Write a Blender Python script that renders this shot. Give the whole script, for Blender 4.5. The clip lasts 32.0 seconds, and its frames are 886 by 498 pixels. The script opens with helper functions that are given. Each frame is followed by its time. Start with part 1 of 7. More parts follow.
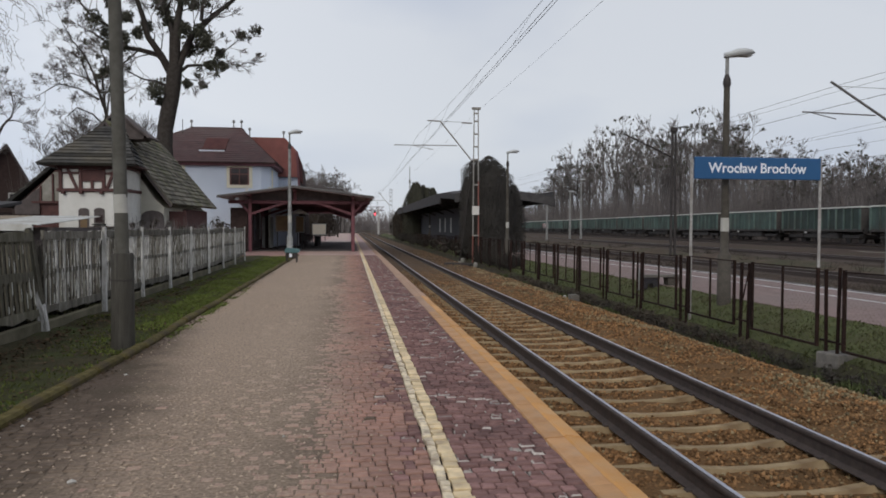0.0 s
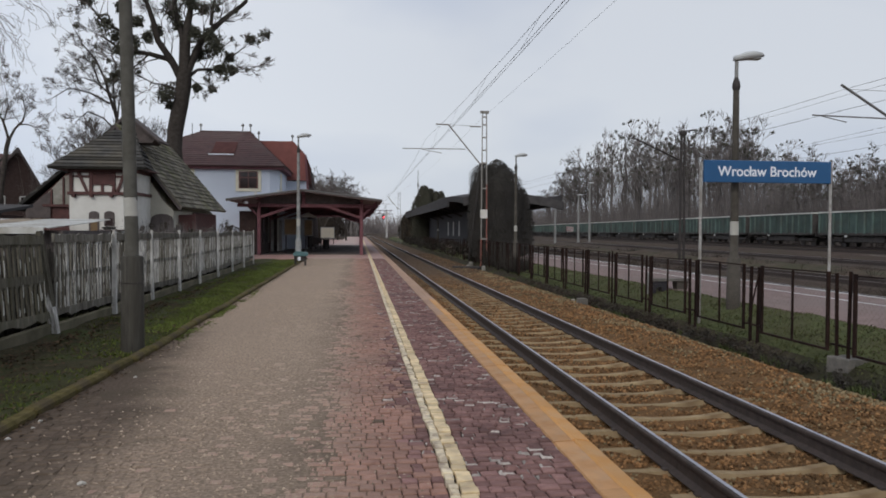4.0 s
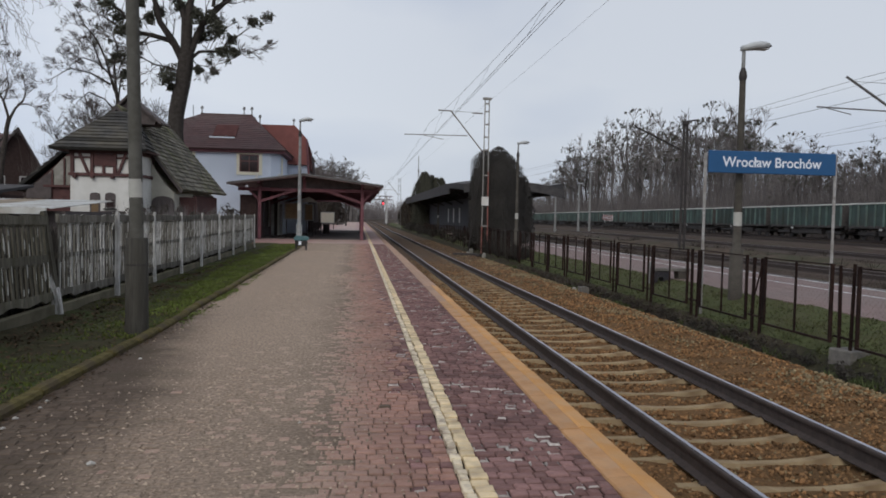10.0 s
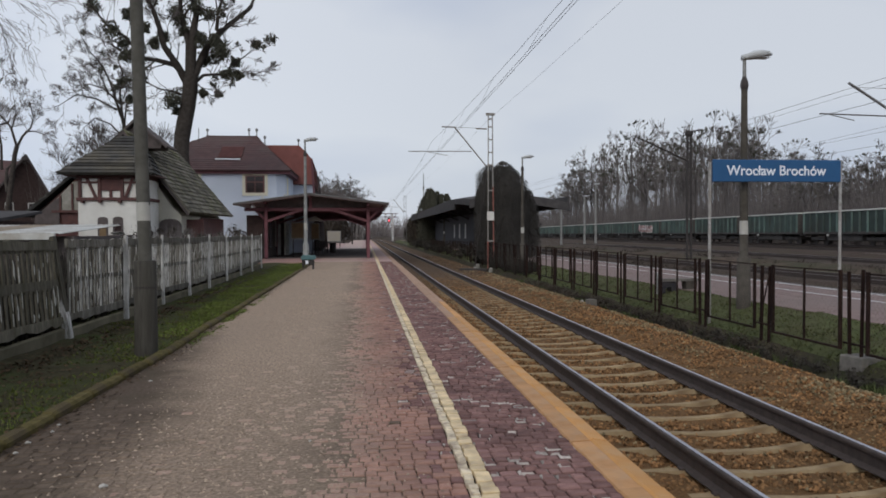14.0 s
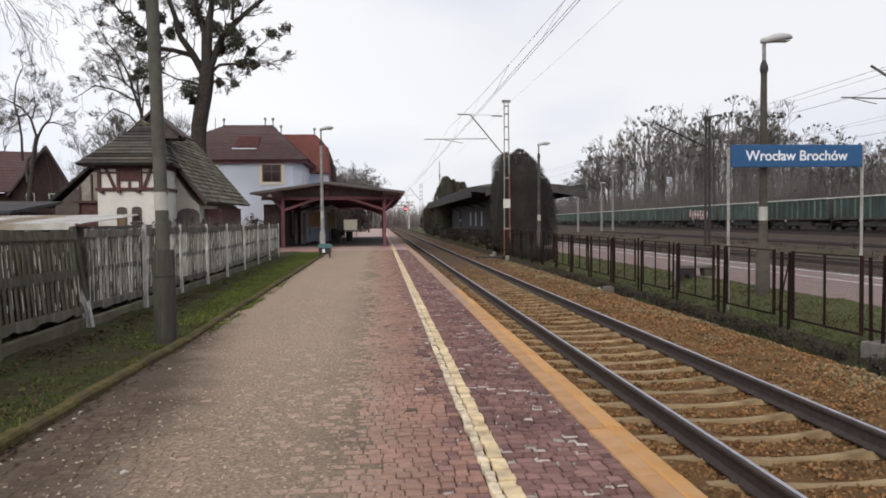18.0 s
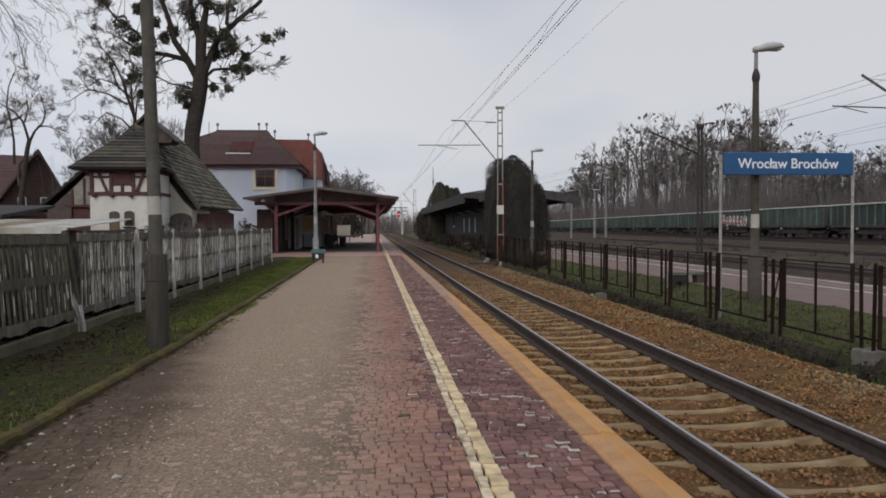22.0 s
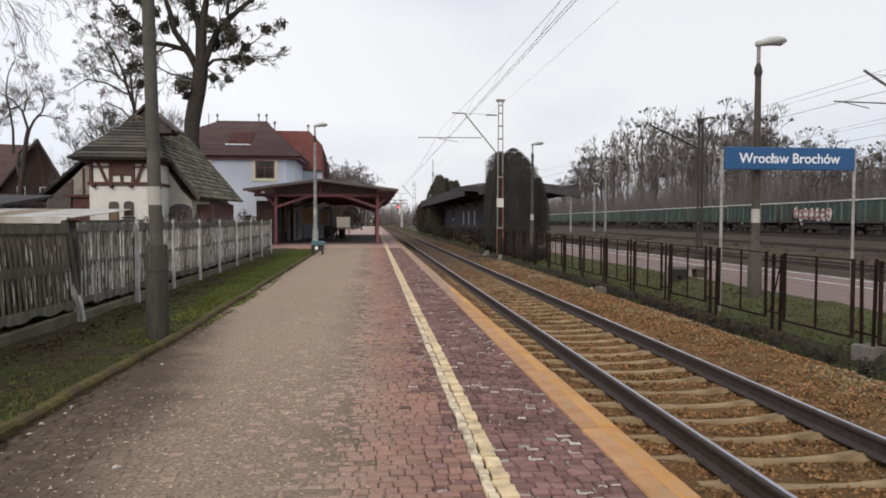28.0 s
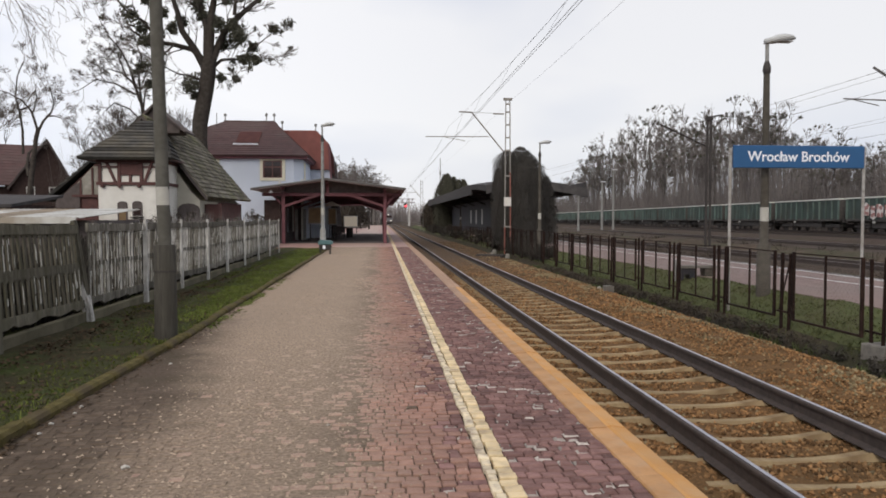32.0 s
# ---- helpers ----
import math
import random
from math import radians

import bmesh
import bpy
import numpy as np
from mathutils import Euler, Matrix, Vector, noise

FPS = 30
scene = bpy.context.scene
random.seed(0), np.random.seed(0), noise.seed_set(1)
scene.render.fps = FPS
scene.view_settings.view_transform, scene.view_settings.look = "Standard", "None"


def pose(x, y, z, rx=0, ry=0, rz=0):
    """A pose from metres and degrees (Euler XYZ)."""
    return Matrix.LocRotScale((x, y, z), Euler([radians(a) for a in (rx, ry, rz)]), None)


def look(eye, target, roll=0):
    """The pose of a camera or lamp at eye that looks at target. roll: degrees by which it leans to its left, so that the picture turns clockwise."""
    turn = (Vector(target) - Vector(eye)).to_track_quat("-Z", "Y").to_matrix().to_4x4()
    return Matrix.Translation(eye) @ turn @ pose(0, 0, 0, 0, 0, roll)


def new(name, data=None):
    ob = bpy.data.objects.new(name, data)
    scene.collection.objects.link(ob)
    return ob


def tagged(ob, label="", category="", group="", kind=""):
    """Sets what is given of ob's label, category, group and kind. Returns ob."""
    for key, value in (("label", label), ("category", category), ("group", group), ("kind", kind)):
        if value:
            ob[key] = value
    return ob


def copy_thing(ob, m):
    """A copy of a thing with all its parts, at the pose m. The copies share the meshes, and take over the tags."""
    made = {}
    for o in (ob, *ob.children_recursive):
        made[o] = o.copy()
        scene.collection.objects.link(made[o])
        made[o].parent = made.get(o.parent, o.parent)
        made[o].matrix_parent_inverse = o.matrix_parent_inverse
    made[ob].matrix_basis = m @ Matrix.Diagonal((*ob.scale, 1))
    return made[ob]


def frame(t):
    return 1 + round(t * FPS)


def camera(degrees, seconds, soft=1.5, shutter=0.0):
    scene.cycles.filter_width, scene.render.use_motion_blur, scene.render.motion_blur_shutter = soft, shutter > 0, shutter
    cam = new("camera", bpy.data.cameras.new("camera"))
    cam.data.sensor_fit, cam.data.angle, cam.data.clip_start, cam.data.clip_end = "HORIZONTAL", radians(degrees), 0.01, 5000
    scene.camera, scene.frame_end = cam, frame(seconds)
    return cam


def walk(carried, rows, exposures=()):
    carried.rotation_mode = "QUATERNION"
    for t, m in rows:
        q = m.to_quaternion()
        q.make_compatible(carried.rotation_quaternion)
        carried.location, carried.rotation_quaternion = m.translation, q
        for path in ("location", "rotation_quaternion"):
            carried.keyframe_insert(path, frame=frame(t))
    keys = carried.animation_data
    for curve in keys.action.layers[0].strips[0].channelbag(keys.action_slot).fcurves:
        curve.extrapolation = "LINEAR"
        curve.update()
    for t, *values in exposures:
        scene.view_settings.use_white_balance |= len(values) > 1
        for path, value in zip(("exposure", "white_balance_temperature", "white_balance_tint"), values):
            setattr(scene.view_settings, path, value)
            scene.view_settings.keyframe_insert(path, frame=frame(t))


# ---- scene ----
cam = camera(62.5, 32.0, soft=1.75)
# seconds, place, yaw, pitch, roll of the hand-held camera, whose carrier stands on the platform
PATH = [
    (0.0, 0.082, 0.016, 1.539, -7.23, -1.71, -0.22),
    (0.5, 0.083, 0.021, 1.538, -7.33, -1.85, -0.19),
    (1.0, 0.081, 0.025, 1.538, -7.1, -1.84, -0.21),
    (1.5, 0.079, 0.024, 1.537, -6.75, -1.71, -0.16),
    (2.0, 0.078, 0.018, 1.538, -7.17, -1.96, -0.25),
    (2.5, 0.079, 0.012, 1.54, -7.43, -2.23, -0.49),
    (3.0, 0.079, 0.01, 1.539, -7.13, -1.74, -0.44),
    (3.5, 0.077, 0.011, 1.535, -6.88, -1.43, -0.23),
    (5.5, 0.096, 0.038, 1.543, -5.55, -1.98, -0.59),
    (6.0, 0.065, 0.048, 1.538, -6.69, -2.51, 0.88),
    (6.5, 0.019, 0.054, 1.534, -7.61, -1.34, -0.4),
    (7.0, -0.016, 0.048, 1.533, -8.19, -1.57, 0.03),
    (7.5, -0.024, 0.04, 1.534, -7.95, -1.73, -0.85),
    (8.0, -0.015, 0.035, 1.532, -8.06, -3.02, -0.32),
    (8.5, -0.005, 0.035, 1.53, -8.24, -3.63, -0.79),
    (9.0, 0.002, 0.037, 1.529, -7.46, -2.51, -1.47),
    (9.5, 0.004, 0.038, 1.53, -6.94, -2.43, -1.58),
    (10.0, 0.003, 0.04, 1.529, -6.63, -2.48, -1.13),
    (10.5, 0.0, 0.042, 1.527, -6.36, -2.44, -1.08),
    (11.0, -0.001, 0.042, 1.527, -6.82, -2.33, -1.0),
    (11.5, -0.001, 0.035, 1.527, -7.04, -2.46, -0.57),
    (12.0, -0.002, 0.026, 1.526, -7.5, -2.62, -0.34),
    (12.5, -0.002, 0.021, 1.525, -7.17, -2.2, -0.4),
    (13.0, 0.001, 0.019, 1.525, -7.12, -1.71, -0.05),
    (13.5, 0.004, 0.015, 1.524, -6.88, -1.4, 0.08),
    (14.0, 0.006, 0.01, 1.525, -6.15, -1.23, 0.27),
    (14.5, 0.007, 0.009, 1.525, -5.88, -1.02, 0.36),
    (16.5, 0.01, 0.025, 1.524, -5.48, -2.03, 0.44),
    (17.0, 0.01, 0.022, 1.523, -5.26, -2.24, 0.42),
    (17.5, 0.012, 0.019, 1.522, -5.15, -2.37, 0.38),
    (18.0, 0.013, 0.018, 1.522, -4.87, -2.16, 0.61),
    (18.5, 0.012, 0.016, 1.522, -5.48, -2.27, 0.62),
    (19.0, 0.012, 0.013, 1.52, -5.3, -2.61, 0.58),
    (19.5, 0.011, 0.011, 1.519, -5.05, -2.13, 0.62),
    (20.0, 0.012, 0.008, 1.519, -4.83, -2.1, 0.58),
    (20.5, 0.012, 0.007, 1.52, -4.96, -1.72, 0.59),
    (21.0, 0.01, 0.009, 1.52, -5.28, -1.71, 0.35),
    (21.5, 0.009, 0.008, 1.52, -5.27, -1.73, 0.42),
    (22.0, 0.009, 0.002, 1.52, -5.39, -1.7, 0.33),
    (22.5, 0.008, -0.005, 1.521, -5.39, -1.91, 0.24),
    (23.0, 0.007, -0.009, 1.521, -5.63, -1.8, 0.19),
    (23.5, 0.005, -0.008, 1.521, -5.75, -1.72, 0.27),
    (24.0, 0.003, -0.004, 1.52, -5.75, -1.56, 0.5),
    (24.5, -0.0, 0.002, 1.52, -5.75, -1.32, 0.49),
    (25.0, -0.005, 0.012, 1.518, -5.28, -1.37, 0.42),
    (25.5, -0.007, 0.02, 1.517, -5.52, -2.09, 0.16),
    (27.5, -0.012, 0.024, 1.516, -5.19, -2.21, -0.05),
    (28.0, -0.01, 0.023, 1.516, -5.44, -2.27, -0.09),
    (28.5, -0.008, 0.023, 1.515, -5.34, -2.52, 0.11),
    (29.0, -0.008, 0.024, 1.513, -5.39, -2.57, 0.16),
    (29.5, -0.011, 0.021, 1.512, -5.45, -2.44, 0.01),
    (30.0, -0.015, 0.017, 1.513, -5.27, -2.2, -0.09),
    (30.5, -0.013, 0.014, 1.518, -4.95, -2.23, -0.11),
    (31.0, -0.012, 0.014, 1.524, -4.9, -2.06, -0.14),
    (31.5, -0.011, 0.019, 1.526, -5.05, -2.2, 0.0),
    (32.0, -0.006, 0.025, 1.525, -4.86, -2.36, 0.04),
]
EXPOSURES = [(0.0, -0.02, 6520, 10), (6.0, -0.04, 6390, 10), (9.0, -0.08, 6340, 10), (14.5, -0.07, 6390, 10), (16.5, 0.31, 6840, 12), (17.2, 0.32, 6840, 12), (18.0, 0.41, 6890, 12), (19.3, 0.41, 6890, 12), (20.0, -0.03, 6790, 12), (23.3, -0.09, 6740, 12), (24.0, 0.29, 6790, 12), (25.5, 0.37, 6890, 12), (32.0, 0.36, 6940, 12)]
walk(cam, [(t, pose(x, y, z, 90 + p, r, yaw)) for t, x, y, z, yaw, p, r in PATH], EXPOSURES)
# ---- light: overcast winter day ----
world = bpy.data.worlds.new("overcast_sky")
scene.world = world
world.use_nodes = True
wn, wl = world.node_tree.nodes, world.node_tree.links
wn.clear()
w_out = wn.new("ShaderNodeOutputWorld")
w_bg = wn.new("ShaderNodeBackground")
w_sky = wn.new("ShaderNodeTexSky")
w_sky.sky_type = 'NISHITA'
w_sky.sun_disc = False
w_sky.sun_elevation = radians(24)
w_sky.sun_rotation = radians(200)
w_co = wn.new("ShaderNodeTexCoord")
w_map = wn.new("ShaderNodeMapping")
w_map.inputs["Scale"].default_value = (1.0, 1.0, 2.6)
w_noise = wn.new("ShaderNodeTexNoise")
w_noise.inputs["Scale"].default_value = 1.6
w_noise.inputs["Detail"].default_value = 4
w_noise.inputs["Roughness"].default_value = 0.45
w_ramp = wn.new("ShaderNodeValToRGB")
w_ramp.color_ramp.elements[0].position, w_ramp.color_ramp.elements[0].color = 0.36, (0.445, 0.512, 0.662, 1)
w_ramp.color_ramp.elements[1].position, w_ramp.color_ramp.elements[1].color = 0.62, (0.705, 0.738, 0.795, 1)
w_scale = wn.new("ShaderNodeVectorMath")
w_scale.operation = 'SCALE'
w_scale.inputs["Scale"].default_value = 0.06
w_mix = wn.new("ShaderNodeMix")
w_mix.data_type = 'RGBA'
w_mix.inputs["Factor"].default_value = 0.88
wl.new(w_co.outputs["Generated"], w_map.inputs["Vector"])
wl.new(w_map.outputs["Vector"], w_noise.inputs["Vector"])
wl.new(w_noise.outputs["Fac"], w_ramp.inputs["Fac"])
wl.new(w_sky.outputs["Color"], w_scale.inputs[0])
wl.new(w_scale.outputs["Vector"], w_mix.inputs["A"])
wl.new(w_ramp.outputs["Color"], w_mix.inputs["B"])
w_sep = wn.new("ShaderNodeSeparateXYZ")
w_side = wn.new("ShaderNodeMapRange")
w_side.inputs["From Min"].default_value, w_side.inputs["From Max"].default_value = -0.6, 0.15
w_side.inputs["To Min"].default_value, w_side.inputs["To Max"].default_value = 1.22, 1.0
wl.new(w_co.outputs["Generated"], w_sep.inputs[0])
wl.new(w_sep.outputs["X"], w_side.inputs["Value"])
w_thin = wn.new("ShaderNodeVectorMath")
w_thin.operation = 'SCALE'
wl.new(w_mix.outputs["Result"], w_thin.inputs[0])
wl.new(w_side.outputs["Result"], w_thin.inputs["Scale"])
wl.new(w_thin.outputs["Vector"], w_bg.inputs["Color"])
w_bg.inputs["Strength"].default_value = 1.0
wl.new(w_bg.outputs["Background"], w_out.inputs["Surface"])
sun = new("sun", bpy.data.lights.new("sun", 'SUN'))
sun.data.energy, sun.data.angle, sun.data.color = 1.26, radians(30), (1.0, 0.96, 0.9)
sun.matrix_basis = look((0, 0, 50), (12, 26, 30))
# ---- materials ----
def mat(name, c1, c2, scale=3.0, rough=0.85, bump=0.3, fine=40.0, island=0.0, each=0.0, stain=None, stain_scale=0.6, stain_amount=0.5, metal=0.0, detail=6, glow=None, depth=0.01, stretch=None):
    """A surface of two mixed colours with grain, a second and larger scale of stains, relief, and variation from piece to piece."""
    m = bpy.data.materials.new(name)
    m.use_nodes = True
    n, l = m.node_tree.nodes, m.node_tree.links
    p = n["Principled BSDF"]
    co = n.new("ShaderNodeTexCoord").outputs["Object"]
    if stretch:
        mp = n.new("ShaderNodeMapping")
        mp.inputs["Scale"].default_value = stretch
        l.new(co, mp.inputs["Vector"])
        co = mp.outputs["Vector"]
    a = n.new("ShaderNodeTexNoise")
    a.inputs["Scale"].default_value, a.inputs["Detail"].default_value, a.inputs["Roughness"].default_value = scale, detail, 0.62
    l.new(co, a.inputs["Vector"])
    r = n.new("ShaderNodeValToRGB")
    r.color_ramp.elements[0].position, r.color_ramp.elements[0].color = 0.3, (*c1, 1)
    r.color_ramp.elements[1].position, r.color_ramp.elements[1].color = 0.7, (*c2, 1)
    l.new(a.outputs["Fac"], r.inputs["Fac"])
    col = r.outputs["Color"]
    if stain:
        s = n.new("ShaderNodeTexNoise")
        s.inputs["Scale"].default_value, s.inputs["Detail"].default_value = stain_scale, 5
        l.new(co, s.inputs["Vector"])
        k = n.new("ShaderNodeMapRange")
        k.inputs["From Min"].default_value, k.inputs["From Max"].default_value, k.inputs["To Max"].default_value = 0.45, 0.68, stain_amount
        l.new(s.outputs["Fac"], k.inputs["Value"])
        x = n.new("ShaderNodeMix")
        x.data_type = 'RGBA'
        x.inputs["B"].default_value = (*stain, 1)
        l.new(k.outputs["Result"], x.inputs["Factor"])
        l.new(col, x.inputs["A"])
        col = x.outputs["Result"]
    for amount, out in ((island, ("ShaderNodeNewGeometry", "Random Per Island")), (each, ("ShaderNodeObjectInfo", "Random"))):
        if amount:
            k = n.new("ShaderNodeMapRange")
            k.inputs["To Min"].default_value, k.inputs["To Max"].default_value = 1 - amount, 1 + amount
            l.new(n.new(out[0]).outputs[out[1]], k.inputs["Value"])
            h = n.new("ShaderNodeHueSaturation")
            l.new(k.outputs["Result"], h.inputs["Value"])
            l.new(col, h.inputs["Color"])
            col = h.outputs["Color"]
    l.new(col, p.inputs["Base Color"])
    p.inputs["Roughness"].default_value, p.inputs["Metallic"].default_value = rough, metal
    if rough >= 0.9:
        p.inputs["Specular IOR Level"].default_value = 0.15
    if bump:
        b = n.new("ShaderNodeTexNoise")
        b.inputs["Scale"].default_value, b.inputs["Detail"].default_value = fine, 4
        l.new(co, b.inputs["Vector"])
        u = n.new("ShaderNodeBump")
        u.inputs["Strength"].default_value, u.inputs["Distance"].default_value = bump, depth
        l.new(b.outputs["Fac"], u.inputs["Height"])
        l.new(u.outputs["Normal"], p.inputs["Normal"])
    if glow:
        p.inputs["Emission Color"].default_value, p.inputs["Emission Strength"].default_value = (*glow[0], 1), glow[1]
    return m


def dusty(m, colour, lo, mid0, mid1, hi, most):
    """Trodden dust over the paving: a patchy band along the platform, thickest from mid0 to mid1 and gone at lo and hi."""
    n, l = m.node_tree.nodes, m.node_tree.links
    p = n["Principled BSDF"]
    old = p.inputs["Base Color"].links[0].from_socket
    co = n.new("ShaderNodeNewGeometry").outputs["Position"]
    s = n.new("ShaderNodeTexNoise")
    s.inputs["Scale"].default_value, s.inputs["Detail"].default_value, s.inputs["Roughness"].default_value = 1.3, 9, 0.72
    l.new(co, s.inputs["Vector"])
    sep = n.new("ShaderNodeSeparateXYZ")
    l.new(co, sep.inputs[0])
    w = n.new("ShaderNodeMath")
    w.operation = 'MULTIPLY_ADD'
    w.inputs[1].default_value, w.inputs[2].default_value = 1.1, -0.55
    l.new(s.outputs["Fac"], w.inputs[0])
    ad = n.new("ShaderNodeMath")
    l.new(w.outputs[0], ad.inputs[0])
    l.new(sep.outputs["X"], ad.inputs[1])
    away = n.new("ShaderNodeMapRange")
    away.inputs["From Min"].default_value, away.inputs["From Max"].default_value, away.inputs["To Max"].default_value = 6.5, 13.0, 1.1
    l.new(sep.outputs["Y"], away.inputs["Value"])
    wide = n.new("ShaderNodeMath")
    l.new(ad.outputs[0], wide.inputs[0])
    l.new(away.outputs["Result"], wide.inputs[1])
    narrow = n.new("ShaderNodeMath")
    narrow.operation = 'MULTIPLY_ADD'
    narrow.inputs[1].default_value = 0.1
    l.new(away.outputs["Result"], narrow.inputs[0])
    l.new(ad.outputs[0], narrow.inputs[2])
    fac = None
    for a, b, v0, v1 in ((lo, mid0, 0.0, 1.0), (mid1, hi, 1.0, 0.0)):
        k = n.new("ShaderNodeMapRange")
        k.interpolation_type = 'SMOOTHSTEP'
        k.inputs["From Min"].default_value, k.inputs["From Max"].default_value = a, b
        k.inputs["To Min"].default_value, k.inputs["To Max"].default_value = v0, v1
        l.new((wide if v1 else narrow).outputs[0], k.inputs["Value"])
        if fac is None:
            fac = k.outputs["Result"]
        else:
            mu = n.new("ShaderNodeMath")
            mu.operation = 'MULTIPLY'
            l.new(fac, mu.inputs[0])
            l.new(k.outputs["Result"], mu.inputs[1])
            fac = mu.outputs[0]
    along = n.new("ShaderNodeMapRange")
    along.inputs["From Min"].default_value, along.inputs["From Max"].default_value = 4.5, 9.5
    along.inputs["To Min"].default_value, along.inputs["To Max"].default_value = 0.7 * most, most
    l.new(sep.outputs["Y"], along.inputs["Value"])
    g = n.new("ShaderNodeMath")
    g.operation = 'MULTIPLY'
    l.new(along.outputs["Result"], g.inputs[1])
    l.new(fac, g.inputs[0])
    x = n.new("ShaderNodeMix")
    x.data_type = 'RGBA'
    x.inputs["B"].default_value = (*colour, 1)
    fine = n.new("ShaderNodeTexNoise")
    fine.inputs["Scale"].default_value, fine.inputs["Detail"].default_value = 34, 6
    l.new(co, fine.inputs["Vector"])
    spread = n.new("ShaderNodeMapRange")
    spread.inputs["From Min"].default_value, spread.inputs["From Max"].default_value = 0.34, 0.66
    spread.inputs["To Min"].default_value, spread.inputs["To Max"].default_value = 0.45, 1.35
    l.new(fine.outputs["Fac"], spread.inputs["Value"])
    patchy = n.new("ShaderNodeMath")
    patchy.operation, patchy.use_clamp = 'MULTIPLY', True
    l.new(g.outputs[0], patchy.inputs[0])
    l.new(spread.outputs["Result"], patchy.inputs[1])
    l.new(patchy.outputs[0], x.inputs["Factor"])
    l.new(old, x.inputs["A"])
    l.new(x.outputs["Result"], p.inputs["Base Color"])
    return m


def darkened_along(m, colour, y0, y1, most):
    """Mixes in a darker colour, unevenly, growing from y0 to y1 along the line."""
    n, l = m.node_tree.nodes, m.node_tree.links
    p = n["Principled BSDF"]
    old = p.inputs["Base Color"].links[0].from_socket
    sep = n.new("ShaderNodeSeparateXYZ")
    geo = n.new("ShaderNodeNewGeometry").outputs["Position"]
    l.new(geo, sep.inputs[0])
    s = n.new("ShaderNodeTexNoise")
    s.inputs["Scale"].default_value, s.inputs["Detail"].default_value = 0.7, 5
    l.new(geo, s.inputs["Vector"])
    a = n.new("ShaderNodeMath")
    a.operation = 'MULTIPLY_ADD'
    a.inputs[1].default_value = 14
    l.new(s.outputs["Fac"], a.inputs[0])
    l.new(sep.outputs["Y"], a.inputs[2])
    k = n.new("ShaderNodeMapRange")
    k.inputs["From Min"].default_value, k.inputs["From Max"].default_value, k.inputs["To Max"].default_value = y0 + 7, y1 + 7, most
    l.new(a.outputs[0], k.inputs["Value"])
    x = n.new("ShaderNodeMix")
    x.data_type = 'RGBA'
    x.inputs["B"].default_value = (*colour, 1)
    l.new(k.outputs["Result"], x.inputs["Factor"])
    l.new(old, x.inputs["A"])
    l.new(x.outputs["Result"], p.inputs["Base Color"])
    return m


M = {}
BAND = (-2.05, -1.2, -0.7, 0.48)
M["paver"] = dusty(mat("red_clinker_setts", (0.2, 0.105, 0.0766), (0.324, 0.178, 0.132), 9, 0.88, 0.4, 60, island=0.12, each=0.12, stain=(0.138, 0.0863, 0.0673), stain_scale=0.9, stain_amount=0.6), (0.42, 0.315, 0.232), *BAND, 0.9)
M["paver_edge"] = mat("purple_clinker_setts", (0.164, 0.0871, 0.078), (0.31, 0.179, 0.157), 12, 0.9, 0.5, 60, island=0.24, each=0.24, stain=(0.0947, 0.06, 0.0576), stain_scale=1.6, stain_amount=0.6)
M["paver_dirty"] = dusty(mat("dirty_brown_setts", (0.075, 0.0544, 0.0394), (0.141, 0.104, 0.0772), 9, 0.9, 0.4, 60, island=0.18, each=0.18, stain=(0.062, 0.048, 0.032), stain_scale=0.9, stain_amount=0.6), (0.41, 0.308, 0.226), *BAND, 0.8)
M["canopy_shade"] = mat("shaded_canopy_paving", (0.105, 0.09, 0.084), (0.165, 0.144, 0.135), 6, 0.9, 0.3, 60)
M["dirt"] = dusty(mat("trodden_dirt", (0.0612, 0.0454, 0.0324), (0.126, 0.0912, 0.0684), 26, 0.95, 0.8, 70, stain=(0.07, 0.056, 0.036), stain_scale=1.6, stain_amount=0.6, detail=12), (0.41, 0.308, 0.226), *BAND, 0.78)
M["grit"] = mat("pale_grit", (0.25, 0.19, 0.145), (0.40, 0.32, 0.245), 3, 0.9, 0, island=0.4)
M["paver_far"] = dusty(mat("red_paving", (0.291, 0.164, 0.139), (0.461, 0.277, 0.235), 14, 0.6, 0.5, 40, stain=(0.27, 0.19, 0.162), stain_scale=0.35, stain_amount=0.6), (0.45, 0.33, 0.272), *BAND, 0.8)
M["paver_pale"] = mat("pale_worn_sett", (0.221, 0.184, 0.162), (0.422, 0.376, 0.333), 40, 0.8, 0.3, 60, each=0.25, island=0.4)
M["joint"] = mat("sandy_joint", (0.0196, 0.0147, 0.0126), (0.042, 0.0315, 0.0259), 12, 0.95, 0.3, 80)
M["yellow"] = mat("worn_yellow_paint", (0.59, 0.445, 0.25), (0.75, 0.6, 0.37), 18, 0.8, 0.6, 60, island=0.2, stain=(0.36, 0.265, 0.17), stain_scale=9, stain_amount=0.75)
M["cream_line"] = mat("worn_cream_paint", (0.572, 0.466, 0.309), (0.742, 0.636, 0.452), 22, 0.8, 0.6, 60, island=0.2, stain=(0.26, 0.19, 0.15), stain_scale=12, stain_amount=0.8)
M["orange"] = mat("rust_orange_edge_paint", (0.479, 0.22, 0.0561), (0.592, 0.3, 0.0892), 2.2, 0.75, 0.4, 70, stain=(0.52, 0.33, 0.17), stain_scale=2.4, stain_amount=0.7, each=0.1)
